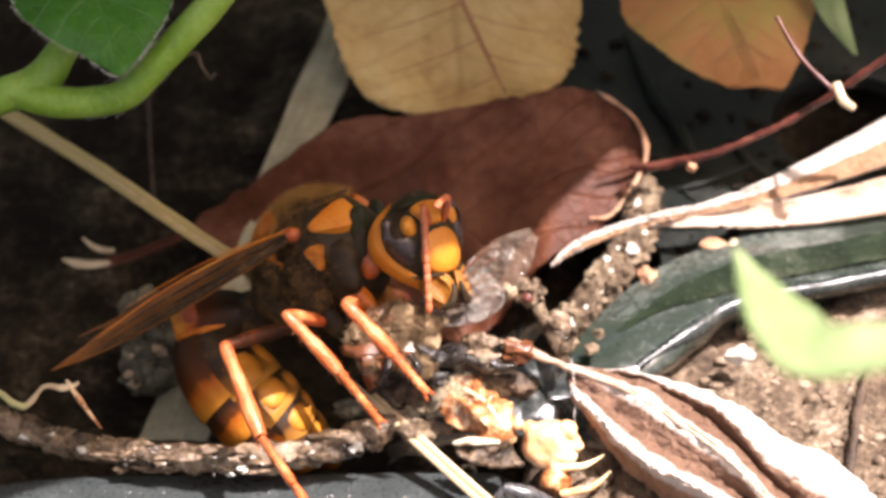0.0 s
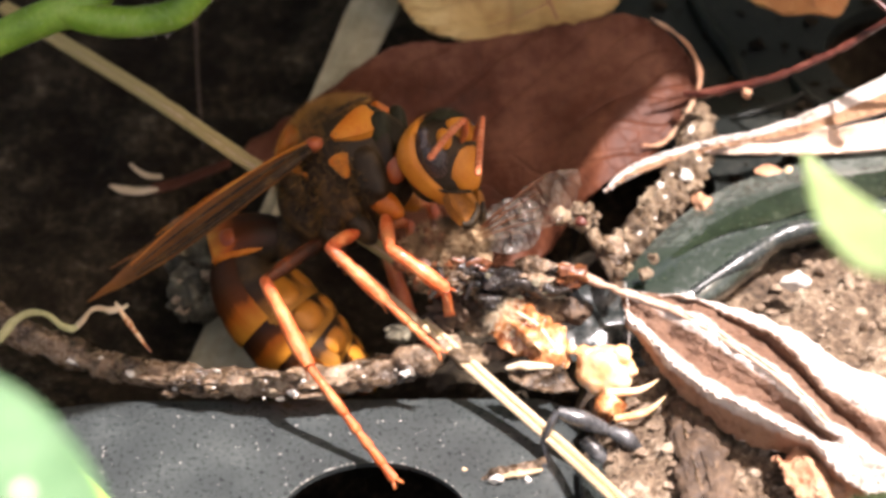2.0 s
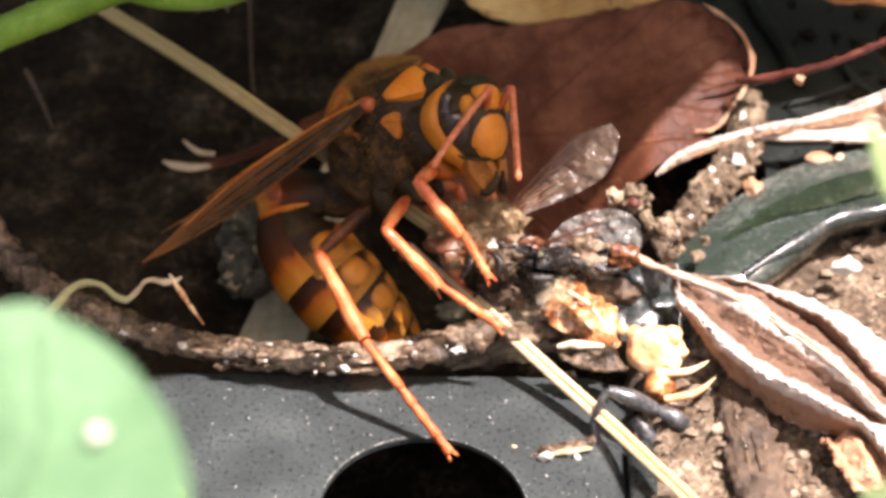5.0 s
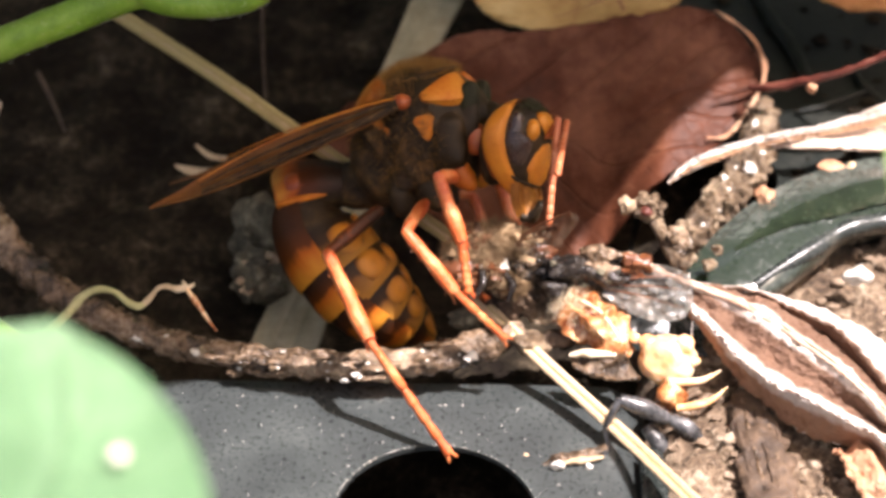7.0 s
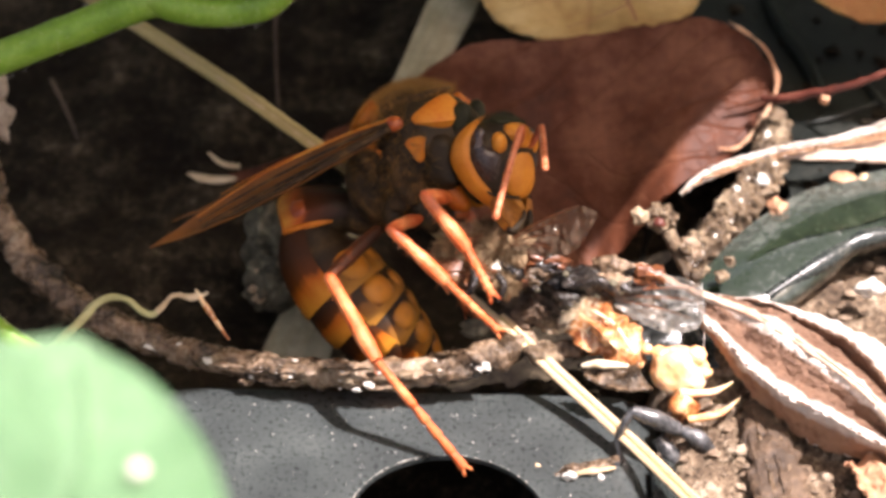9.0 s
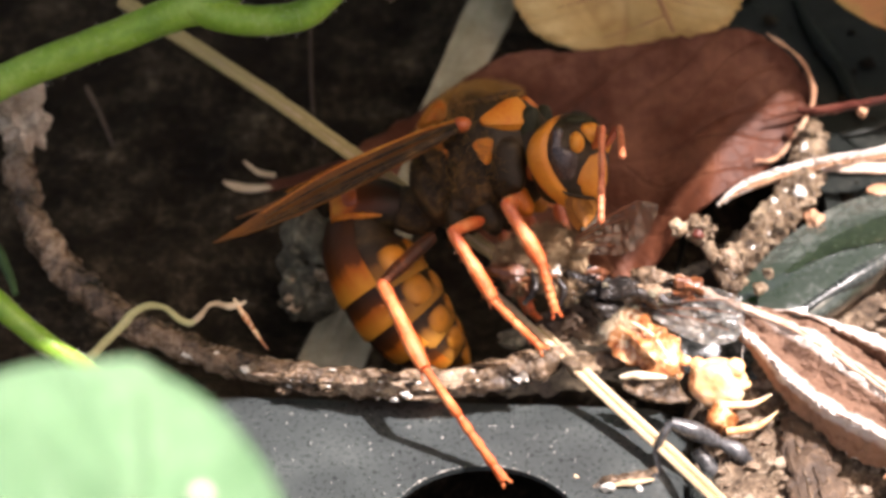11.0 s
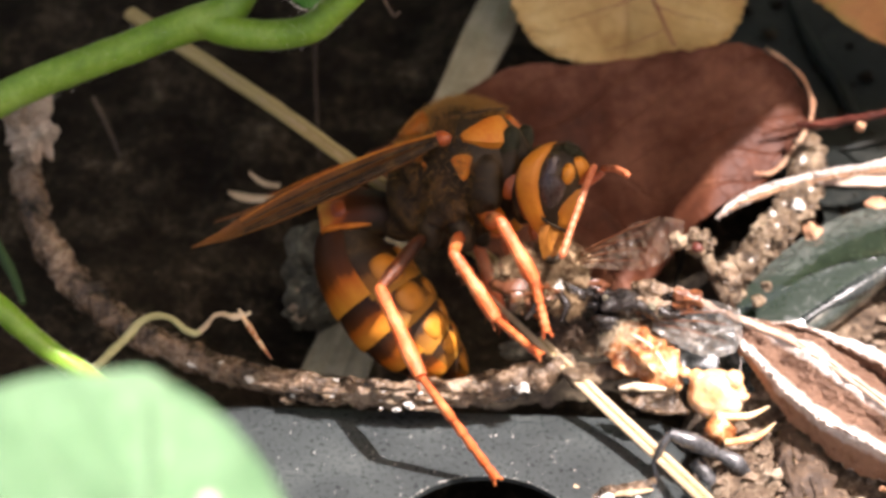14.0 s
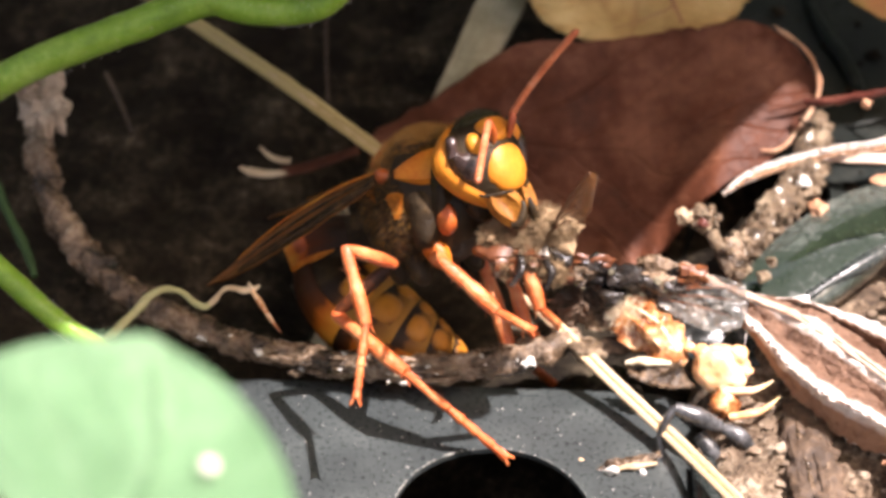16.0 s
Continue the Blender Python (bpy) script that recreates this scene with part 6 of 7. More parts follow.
def prey():
    p = thing("bee_prey", (0, 0, 0), "mangled fuzzy bee held in the jaws", "bee")
    bm = lump(bmesh.new(), (0, 0, 0), (1.8, 1.4, 1.5), 3, 0.4, 3, 1.8)
    body = part("body", bm, TORN, p)
    part("fuzz", fuzzy(bmesh.new(), (0, 0, 0), (1.7, 1.3, 1.4), 4200, 0.75, 5), TORN, body)
    for k, q in enumerate(((-1.3, -0.6, 0.6), (1.3, -0.7, 0.4), (-0.2, -1.0, -1.3), (-2.3, -0.3, -0.2), (-1.5, -0.5, -1.7), (0.9, -0.8, -2.0))):
        tuft = part("tuft", lump(bmesh.new(), q, (0.8, 0.7, 0.65), 30 + k, 0.5, 3, 2.0), TORN if k % 2 else H_BROWN, p)
        part("fuzz", fuzzy(bmesh.new(), q, (0.75, 0.65, 0.6), 900, 0.6, 50 + k), TORN, tuft)
    bm = lump(bmesh.new(), (-1.6, 0.2, -0.9), (1.5, 1.2, 1.1), 6, 0.35)
    part("dark_flesh", bm, H_BROWN, p, "dark torn flesh")
    bm = lump(bmesh.new(), (1.2, -0.5, -1.1), (0.75, 0.7, 0.7), 8, 0.3)
    part("head", bm, JET, p, "shiny black bee head")
    bm = lump(bmesh.new(), (0.4, -1.2, -1.0), (0.3, 0.25, 0.3), 9, 0.5)
    part("scrap", bm, STONE, p, "pale wet scrap")
    for k, (a, b, c) in enumerate((((0.2, -1.2, -1.2), (0.9, -1.7, -2.0), (0.6, -1.8, -3.0)), ((-0.9, -1.2, -1.0), (-0.8, -1.9, -2.0), (-1.4, -1.8, -2.9)))):
        bm = bmesh.new()
        tube(bm, [a, b, c], [0.22, 0.24, 0.12], 8, 14)
        part("leg", bm, JET, p, "black bee leg")
    return p, bee_wing("wing", p, 8.6)


PREY, PREY_WING = prey()


def torn_wing():
    t = thing("bee_wing", (0, 0, 0), "clear wrinkled bee wing bitten off and dropped on the scraps", "bee wing")
    bm = bmesh.new()
    ruled(bm, [(0, 0.5, 0), (1.3, 1.35, 0.1), (3.2, 1.6, 0.2), (4.8, 1.1, 0.05), (5.3, 0.3, 0)], [(0, -0.3, 0), (1.3, -1.1, 0.0), (3.2, -1.7, -0.1), (4.8, -1.4, 0), (5.3, -0.5, 0)], 40, 22, 0.05, 0.3, 0.9, 0.04, 12.0)
    part("blade", bm, DROPPED, t)
    for a, b, r in (((0, 0.4, 0.1), (4.6, 1.0, 0.2), 0.05), ((0, 0.2, 0.1), (4.8, 0.2, 0.25), 0.035), ((0.2, 0, 0.1), (4.4, -0.8, 0.15), 0.03)):
        bm = bmesh.new()
        tube(bm, [a, tuple((p + q) / 2 + 0.12 for p, q in zip(a, b)), b], [r, r, r * 0.5], 6, 14)
        part("vein", bm, H_BROWN, t)
    return t


TORN_WING = torn_wing()


def remains():
    t = thing("bee_remains", (6.82, 9.61, 6.06), "shiny black bitten-off bee legs and scraps", "bee remains")
    rng = random.Random(3)
    for k, (p, s) in enumerate((((5.20, 9.70, 6.19), (1.1, 0.8, 0.7)), ((6.65, 9.02, 6.15), (1.3, 0.9, 0.7)), ((7.95, 9.05, 5.70), (0.9, 0.7, 0.6)), ((9.43, 9.90, 5.60), (0.8, 0.6, 0.6)), ((5.85, 8.45, 5.36), (0.9, 0.7, 0.6)))):
        part("scrap", lump(bmesh.new(), p, s, 20 + k, 0.4), JET, t)
    for a, b, c in (((6.15, 8.28, 6.37), (7.59, 8.32, 6.86), (8.79, 8.14, 5.87)), ((8.42, 9.46, 6.63), (9.37, 8.36, 6.11), (10.68, 8.89, 5.94))):
        bm = bmesh.new()
        tube(bm, [a, b, c], [0.2, 0.34, 0.12], 8, 16, wob=0.25)
        part("leg", bm, JET, t)
    for k in range(12):
        q = Vector((6.81, 9.20, 6.20)) + Vector((rng.uniform(-3.2, 3.8), rng.uniform(-0.5, 0.6), rng.uniform(-1.0, 0.8)))
        part("scrap", lump(bmesh.new(), q, (rng.uniform(0.5, 1.1), 0.5, rng.uniform(0.3, 0.7)), 40 + k, 0.45, 3, 1.8), (JET, BARK, H_BROWN)[k % 3], t)
    for k in range(7):
        q = Vector((6.79, 8.35, 6.75)) + Vector((rng.uniform(-3, 3.5), rng.uniform(-0.6, 0.6), rng.uniform(-0.9, 0.5)))
        part("pale_scrap", lump(bmesh.new(), q, (0.2, 0.14, 0.14), k, 0.5, 2), GREY, t)
    return t


remains()


def bee_thorax():
    t = thing("bee_thorax", (7.96, 7.35, 3.76), "torn amber bee thorax with a ragged pale fur collar", "bee remains")
    c = (8.12, 7.35, 3.76)
    bm = bmesh.new()
    tube(bm, [(6.67, 8.45, 4.28), (7.96, 7.45, 3.88), (9.40, 6.29, 2.99), (10.21, 5.87, 2.50)], [1.1, 1.4, 1.05, 0.4], 24, 60, wob=0.42, freq=1.2)
    part("shell", bm, AMBER, t, "wet amber shell")
    part("fur", fuzzy(bmesh.new(), (6.99, 8.12, 4.36), (1.05, 1.1, 1.15), 1600, 0.75, 9), FUZZ, t, "ragged pale fur")
    bm = bmesh.new()
    tube(bm, [(7.28, 7.45, 5.40), (8.71, 6.38, 5.08), (10.02, 5.39, 3.17)], [0.06, 0.13, 0.06], 8, 24, wob=0.6, freq=1.5)
    part("edge", bm, FUZZ, t)
    bm = bmesh.new()
    ruled(bm, [(6.75, 5.36, 2.87), (7.93, 5.16, 3.24), (9.05, 5.22, 3.29), (9.95, 5.25, 3.00)], [(6.97, 4.69, 2.71), (7.92, 4.24, 2.49), (9.36, 4.04, 2.24), (10.81, 4.31, 2.22)], 24, 12, 0.1, 0.5, 0.9, 0.15, 2.0, frill=0.4)
    part("flap", bm, BARK, t, "dark torn flap")
    bm = bmesh.new()
    tube(bm, [(6.74, 5.18, 3.13), (7.92, 4.99, 3.49), (9.36, 5.03, 3.37)], [0.1, 0.22, 0.12], 10, 18, wob=0.5, freq=1.6)
    part("flap_rim", bm, FUZZ, t, "pale flap rim")
    return t


bee_thorax()


def bee_head():
    t = thing("larva_remains", (12.29, 5.18, 2.28), "glistening cream flesh with two curved spines", "bee remains")
    bm = lump(bmesh.new(), (12.35, 5.43, 2.57), (1.75, 1.3, 1.45), 4, 0.13, 4, 1.1, (0, 0.5, 0))
    part("flesh", bm, CREAM, t)
    for k, (q, r) in enumerate((((13.26, 5.57, 3.77), 0.62), ((11.23, 5.81, 3.62), 0.55), ((10.53, 6.12, 3.68), 0.35), ((13.79, 5.01, 2.98), 0.42))):
        part("lobe", lump(bmesh.new(), q, (r, r * 0.85, r * 0.9), 4 + k, 0.12, 3, 1.2), CREAM, t)
    bm = lump(bmesh.new(), (12.55, 3.40, 1.77), (1.0, 0.8, 1.1), 11, 0.25)
    part("lower_flesh", bm, AMBER, t, "amber lower flesh")
    for a, b, c in (((12.37, 3.64, 2.65), (14.09, 3.43, 2.99), (15.30, 3.84, 3.44)), ((12.84, 2.51, 1.66), (14.56, 2.50, 2.22), (15.66, 3.09, 2.89))):
        bm = bmesh.new()
        tube(bm, [a, b, c], [0.24, 0.2, 0.04], 10, 16)
        part("spine", bm, CREAM, t)
    return t


bee_head()


def bee_legs():
    t = thing("severed_insect_leg", (11.55, 1.84, 1.51), "shiny black jointed bee leg bent over the straw", "bee leg")
    for nm, pts, rad in (("femur", [(9.54, 1.86, 2.94), (10.87, 1.71, 2.44), (12.32, 1.63, 1.72)], [0.3, 0.55, 0.36]), ("tibia", [(12.42, 1.63, 1.72), (13.43, 1.27, 1.29), (14.24, 0.92, 0.57)], [0.32, 0.52, 0.26]),
                         ("shank", [(9.60, 1.86, 2.94), (9.14, 1.52, 2.25), (8.75, 1.28, 1.07)], [0.26, 0.24, 0.18]), ("foot", [(8.75, 1.32, 1.11), (8.96, 0.63, 0.02), (8.07, 0.41, -0.22)], [0.18, 0.14, 0.1])):
        bm = bmesh.new()
        tube(bm, pts, rad, 10, 18)
        part(nm, bm, SHINY, t)
    u = thing("severed_insect_leg", (11.71, 0.90, 0.44), "small black bee leg under the straw", "bee leg")
    bm = bmesh.new()
    tube(bm, [(11.09, 1.73, 0.95), (11.89, 1.11, 0.22), (12.53, 0.60, -0.38)], [0.4, 0.5, 0.25], 8, 14)
    part("tibia", bm, SHINY, u)
    return t


bee_legs()


def chaff():
    t = thing("chaff", (7.11, 0.26, -0.07), "bit of torn dry chaff on the black plastic", "chaff")
    for pts, rad, mt in (([(5.05, -0.50, -0.31), (6.15, -0.20, 0.17), (7.57, -0.04, 0.33), (8.84, 0.44, 0.56)], [0.15, 0.3, 0.32, 0.2], BARK), ([(5.99, -0.63, 0.14), (7.09, -0.47, 0.31), (8.68, -0.08, 0.28)], [0.12, 0.2, 0.1], STRAW), ([(4.19, 0.29, 0.01), (4.73, 0.15, -0.16)], [0.12, 0.1], STRAW)):
        bm = bmesh.new()
        tube(bm, pts, rad, 8, 16, wob=0.35, freq=2)
        part("fibre", bm, mt, t)
    part("grain", lump(bmesh.new(), (6.08, -0.77, 0.29), (0.35, 0.3, 0.3), 3, 0.4, 2), STONE, t, "white grain")
    part("grain", lump(bmesh.new(), (7.88, -0.67, 0.07), (0.2, 0.2, 0.2), 5, 0.4, 2), STONE, t, "white grain")
    return t


chaff()


def knob():
    t = thing("seed_head", (10.78, 13.09, 6.94), "crumbly pale seed head on a bent stalk", "seed head")
    part("cap", lump(bmesh.new(), (11.27, 13.42, 7.31), (0.85, 0.75, 0.8), 3, 0.3, 4, 2.6), MUD, t)
    part("bead", lump(bmesh.new(), (10.04, 13.09, 7.71), (0.5, 0.45, 0.5), 5, 0.3), EARTH, t)
    part("seed", lump(bmesh.new(), (11.15, 12.35, 7.91), (0.32, 0.25, 0.3), 6, 0.3, 2), TWIG, t)
    bm = bmesh.new()
    tube(bm, [(11.77, 12.88, 6.69), (12.40, 11.65, 6.03), (13.02, 10.42, 5.38), (13.35, 10.00, 4.89)], [0.38, 0.34, 0.4, 0.3], 10, 20, wob=0.25)
    part("stalk", bm, MUD, t)
    bm = bmesh.new()
    ruled(bm, [(12.41, 12.52, 6.57), (12.54, 11.42, 6.23), (13.02, 10.85, 5.87)], [(13.55, 12.43, 6.45), (13.68, 11.44, 6.23), (13.28, 10.81, 5.82)], 10, 8, 0.15, 0.1, thick=0.15)
    part("husk", bm, BARK, t, "dark brown husk")
    for k, p in enumerate(((13.83, 10.75, 5.74), (15.30, 11.09, 6.11), (13.32, 10.23, 5.77), (14.81, 10.55, 5.50), (12.69, 11.49, 6.60))):
        part("crumb", lump(bmesh.new(), p, (0.4, 0.35, 0.35), 11 + k, 0.35, 2), MUD, t)
    return t


knob()


def small_lump(name, label, cat, at, size, material, seed, group=""):
    big = max(size) > 1.5
    return tagged(part(name, lump(bmesh.new(), at, size, seed, 0.34 if big else 0.3, 5 if big else 3, 2.4 if big else 1.2), material, at=at), label, cat, group)


small_lump("pebble", "small white stone on the sunlit soil", "pebble", (23.69, 11.77, 3.73), (0.75, 0.6, 0.5), STONE, 3)
small_lump("clay_bead", "pinkish round clay bead on the mud stick", "clay bead", (18.65, 18.14, 4.25), (0.6, 0.55, 0.6), ORANGE_DRY, 5)
small_lump("quartz_grain", "bright wet quartz grain on the mud stick", "grain", (17.73, 19.27, 5.55), (0.35, 0.3, 0.35), STONE, 6)
small_lump("yellow_flake", "tiny yellow flake on the black plastic", "flake", (18.17, 13.12, 3.38), (0.28, 0.22, 0.2), STRAW, 7)
small_lump("clay_flake", "orange clay flake on the black plastic", "flake", (22.87, 20.98, 4.39), (0.7, 0.5, 0.25), ORANGE_DRY, 8)
small_lump("clay_flake", "pale clay flake on the black plastic", "flake", (24.07, 20.97, 4.36), (0.35, 0.3, 0.2), STRAW, 9)
def soil_clod(at, size, seed):
    t = thing("soil_clod", at, "grey crumbly clod in the dark hollow", "clod", "grey clods in the hollow")
    part("core", lump(bmesh.new(), at, size, seed, 0.2, 5, 1.6), GREY, t)
    rng = random.Random(seed)
    for k in range(16):
        n0 = Vector((rng.gauss(0, 1), -abs(rng.gauss(0, 1)), rng.gauss(0.3, 1))).normalized()
        r = rng.uniform(0.15, 0.45)
        part("crumb", lump(bmesh.new(), Vector(at) + Vector((n0.x * size[0], n0.y * size[1], n0.z * size[2])), (r, r, r * 0.8), seed + k, 0.35, 2), EARTH if k % 5 == 0 else GREY, t)
    return t


soil_clod((-11.6, 18.35, -0.2), (2.1, 2.0, 3.2), 12)
soil_clod((-11.9, 15.7, -0.60), (1.6, 1.4, 1.9), 15)
small_lump("earth_lump", "earth lump at the rim of the hollow, painted sunlit", "earth lump", (-29.3, 21.46, 7.94), (1.3, 1.1, 2.4), SUNLIT_EARTH, 31)
small_lump("pale_scrap", "pale wet scrap under the hornet", "scrap", (0.82, 9.37, 2.08), (1.2, 0.6, 0.5), GREY, 18)


def husk_blade():
    t = thing("leaf_strip", (-15.72, 23.64, 1.16), "narrow reddish leaf strip with pale forked tips", "leaf")
    bm = bmesh.new()
    ruled(bm, [(-15.0, 23.75, 1.42), (-13.2, 23.6, 2.1), (-9.95, 23.36, 3.80)], [(-15.0, 23.35, 0.95), (-13.2, 23.2, 1.6), (-9.95, 22.97, 3.36)], 18, 6, 0.1, 0.1, thick=0.15)
    part("strip", bm, RUSSET, t)
    for pts, rad in (([(-17.65, 23.72, 1.34), (-16.71, 23.51, 1.11), (-15.7, 23.46, 1.07), (-14.6, 23.55, 1.2)], [0.12, 0.34, 0.36, 0.2]), ([(-16.39, 24.57, 2.36), (-15.49, 24.13, 1.84), (-14.4, 24.0, 1.75)], [0.08, 0.2, 0.2])):
        bm = bmesh.new()
        tube(bm, pts, rad, 10, 20, wob=0.15, flat=0.5)
        part("pale_tip", bm, DRY_CURL, t, "pale dry tip")
    return t


husk_blade()


def wood_chip():
    # chip coloured dark to hold the shade of the big dry leaf
    bm = bmesh.new()
    tube(bm, [(16.90, 3.97, 1.70), (17.16, 0.93, 2.00), (17.55, -1.72, 2.00), (17.77, -4.96, 1.80), (17.98, -7.91, 1.40)], [0.8, 1.3, 1.5, 1.45, 1.0], 24, 60, wob=0.16, seed=6, flat=0.28, freq=1.4)
    t = thing("wood_chip", (17.81, -0.23, 0.50), "brown chip of wood sunk in sandy soil, painted shade-dark", "wood chip")
    part("slab", bm, CHIP, t)
    for k, off in enumerate((-1.0, -0.45, 0.15, 0.7, 1.1)):
        bm = bmesh.new()
        o = Vector((off, 0.1 * k, 0.32 - 0.12 * abs(off)))
        tube(bm, [tuple(Vector(q) + o) for q in ((16.93, 3.00, 1.75), (17.18, 0.26, 2.00), (17.54, -2.37, 2.00), (17.80, -4.53, 1.80))], [0.05, 0.13, 0.14, 0.05], 6, 26, wob=0.5, seed=k, freq=1.3)
        part("fibre", bm, BARK if k % 2 else CHIP, t)
    return t


wood_chip()


def crumbs():
    rng = random.Random(33)
    for k, (q, r) in enumerate((((4.32, 9.42, 3.60), 1.3), ((5.39, 8.53, 3.32), 1.0), ((3.12, 9.24, 2.66), 1.0), ((9.00, 9.84, 3.25), 1.1), ((10.48, 9.85, 3.25), 0.9), ((4.58, 6.97, 2.32), 0.9), ((6.20, 7.20, 2.56), 0.8))):
        small_lump("soil_crumb", "damp brown crumb of soil among the bee remains", "soil crumb", q, (r * rng.uniform(1.0, 1.4), r * 0.8, r * rng.uniform(0.6, 0.9)), MUD if k % 2 else CHIP, 60 + k, "crumbs of damp soil")


crumbs()


def silk():
    bm = bmesh.new()
    tube(bm, [(13.61, 9.46, 5.80), (13.78, 7.61, 4.43), (13.66, 5.76, 3.07)], [0.018, 0.016, 0.016], 6, 20)
    return tagged(part("silk_thread", bm, STONE, at=(13.68, 7.61, 4.43)), "fine spider silk thread", "silk thread")


silk()


# ---- how things move ----
RIGHT, UP, NEAR = Vector((1, 0, 0)), Vector((0, 0.643, 0.766)), Vector((0, -0.766, 0.643))


def frame_of(o, f, u):
    f = Vector(f).normalized()
    y = Vector(u).cross(f).normalized()
    z = f.cross(y)
    m = Matrix((f, y, z)).transposed().to_4x4()
    m.translation = Vector(o) * MM
    return m


def aim(a, b, up=(0, -0.5, 0.8)):
    """A pose at a with x towards b."""
    d = (Vector(b) - Vector(a))
    return frame_of(a, d, up)


def posed(spot, pitch, turn, spin=0.0, local=(0, 0, 0)):
    """A body whose point `local` is at spot: pitch lifts its front in the plane across the view, turn swings it towards the viewer."""
    p, t = radians(pitch), radians(turn)
    fin = RIGHT * math.cos(p) + UP * math.sin(p)
    f = fin * math.cos(t) + NEAR * math.sin(t)
    u = -RIGHT * math.sin(p) + UP * math.cos(p)
    u = Matrix.Rotation(radians(spin), 3, f) @ u
    m = frame_of((0, 0, 0), f, u)
    m.translation = (Vector(spot) - m.to_3x3() @ Vector(local)) * MM
    return m


# seconds, flank spot, pitch, turn
BODY = [
    (0.0, (-1.00, 11.83, 11.68), 22, 14), (0.5, (-1.86, 13.15, 11.23), 28, 14), (1.0, (-1.95, 13.63, 10.89), 25, 14), (1.5, (-2.91, 13.73, 11.48), 29, 14), (2.0, (-2.64, 13.74, 11.13), 26, 14),
    (2.5, (-2.75, 14.01, 11.15), 24, 14), (3.0, (-2.96, 14.51, 11.39), 27, 14), (3.5, (-2.58, 14.20, 11.44), 25, 14), (4.0, (-2.89, 13.83, 12.00), 27, 14), (6.5, (-2.25, 14.12, 12.47), 21, 10),
    (7.0, (-1.74, 13.84, 12.78), 17, 10), (7.5, (-2.33, 13.30, 12.82), 17, 10), (8.0, (-1.07, 13.52, 12.96), 13, 10), (8.5, (-2.74, 13.20, 12.73), 19, 12), (9.0, (-2.95, 13.23, 12.36), 18, 12),
    (11.5, (-0.71, 13.86, 12.76), 13, 12), (12.0, (-0.22, 13.60, 13.01), 10, 12), (12.5, (-0.86, 13.30, 13.29), 11, 12), (13.0, (-0.76, 13.05, 13.64), 13, 12), (13.5, (-1.07, 12.68, 13.82), 11, 12),
    (14.0, (-2.77, 12.00, 13.84), 11, 12), (14.5, (-2.85, 11.49, 13.74), 11, 14), (15.0, (-3.59, 11.33, 14.18), 18, 16), (15.5, (-4.21, 10.61, 13.89), 15, 20), (16.0, (-6.79, 6.88, 13.29), 16, 48)]
# seconds, middle of the head between brow and jaw, pitch, turn
HEADS = [
    (0.0, (4.50, 11.85, 11.71), 17, 52), (0.5, (2.54, 13.05, 11.11), 9, 48), (1.0, (3.35, 13.44, 10.64), 14, 48), (1.5, (2.14, 13.67, 11.37), 10, 42), (2.0, (2.88, 13.57, 10.88), 8, 34),
    (2.5, (2.45, 13.56, 10.57), 12, 38), (3.0, (2.05, 14.36, 11.15), 11, 42), (3.5, (2.59, 14.10, 11.26), 15, 46), (4.0, (1.70, 13.74, 11.82), 9, 46), (6.5, (1.52, 13.40, 11.57), -4, 34),
    (7.0, (3.26, 12.85, 11.55), -10, 18), (7.5, (2.38, 12.45, 11.75), -12, 14), (8.0, (3.48, 12.33, 11.49), -12, 14), (8.5, (1.02, 12.69, 12.06), -4, 42), (9.0, (1.24, 12.46, 11.39), 2, 38),
    (11.5, (4.20, 13.27, 12.00), -1, 30), (12.0, (5.11, 13.02, 12.26), 5, 26), (12.5, (3.90, 12.67, 12.49), -3, 38), (13.0, (4.58, 12.44, 12.84), 11, 40), (13.5, (3.68, 11.98, 12.95), -1, 38),
    (14.0, (2.00, 10.97, 12.58), -15, 20), (14.5, (2.50, 11.21, 13.31), 7, 32), (15.0, (0.97, 10.81, 13.49), 5, 38), (15.5, (0.73, 10.24, 13.35), 11, 44), (16.0, (-2.17, 6.69, 15.92), 22, 48)]
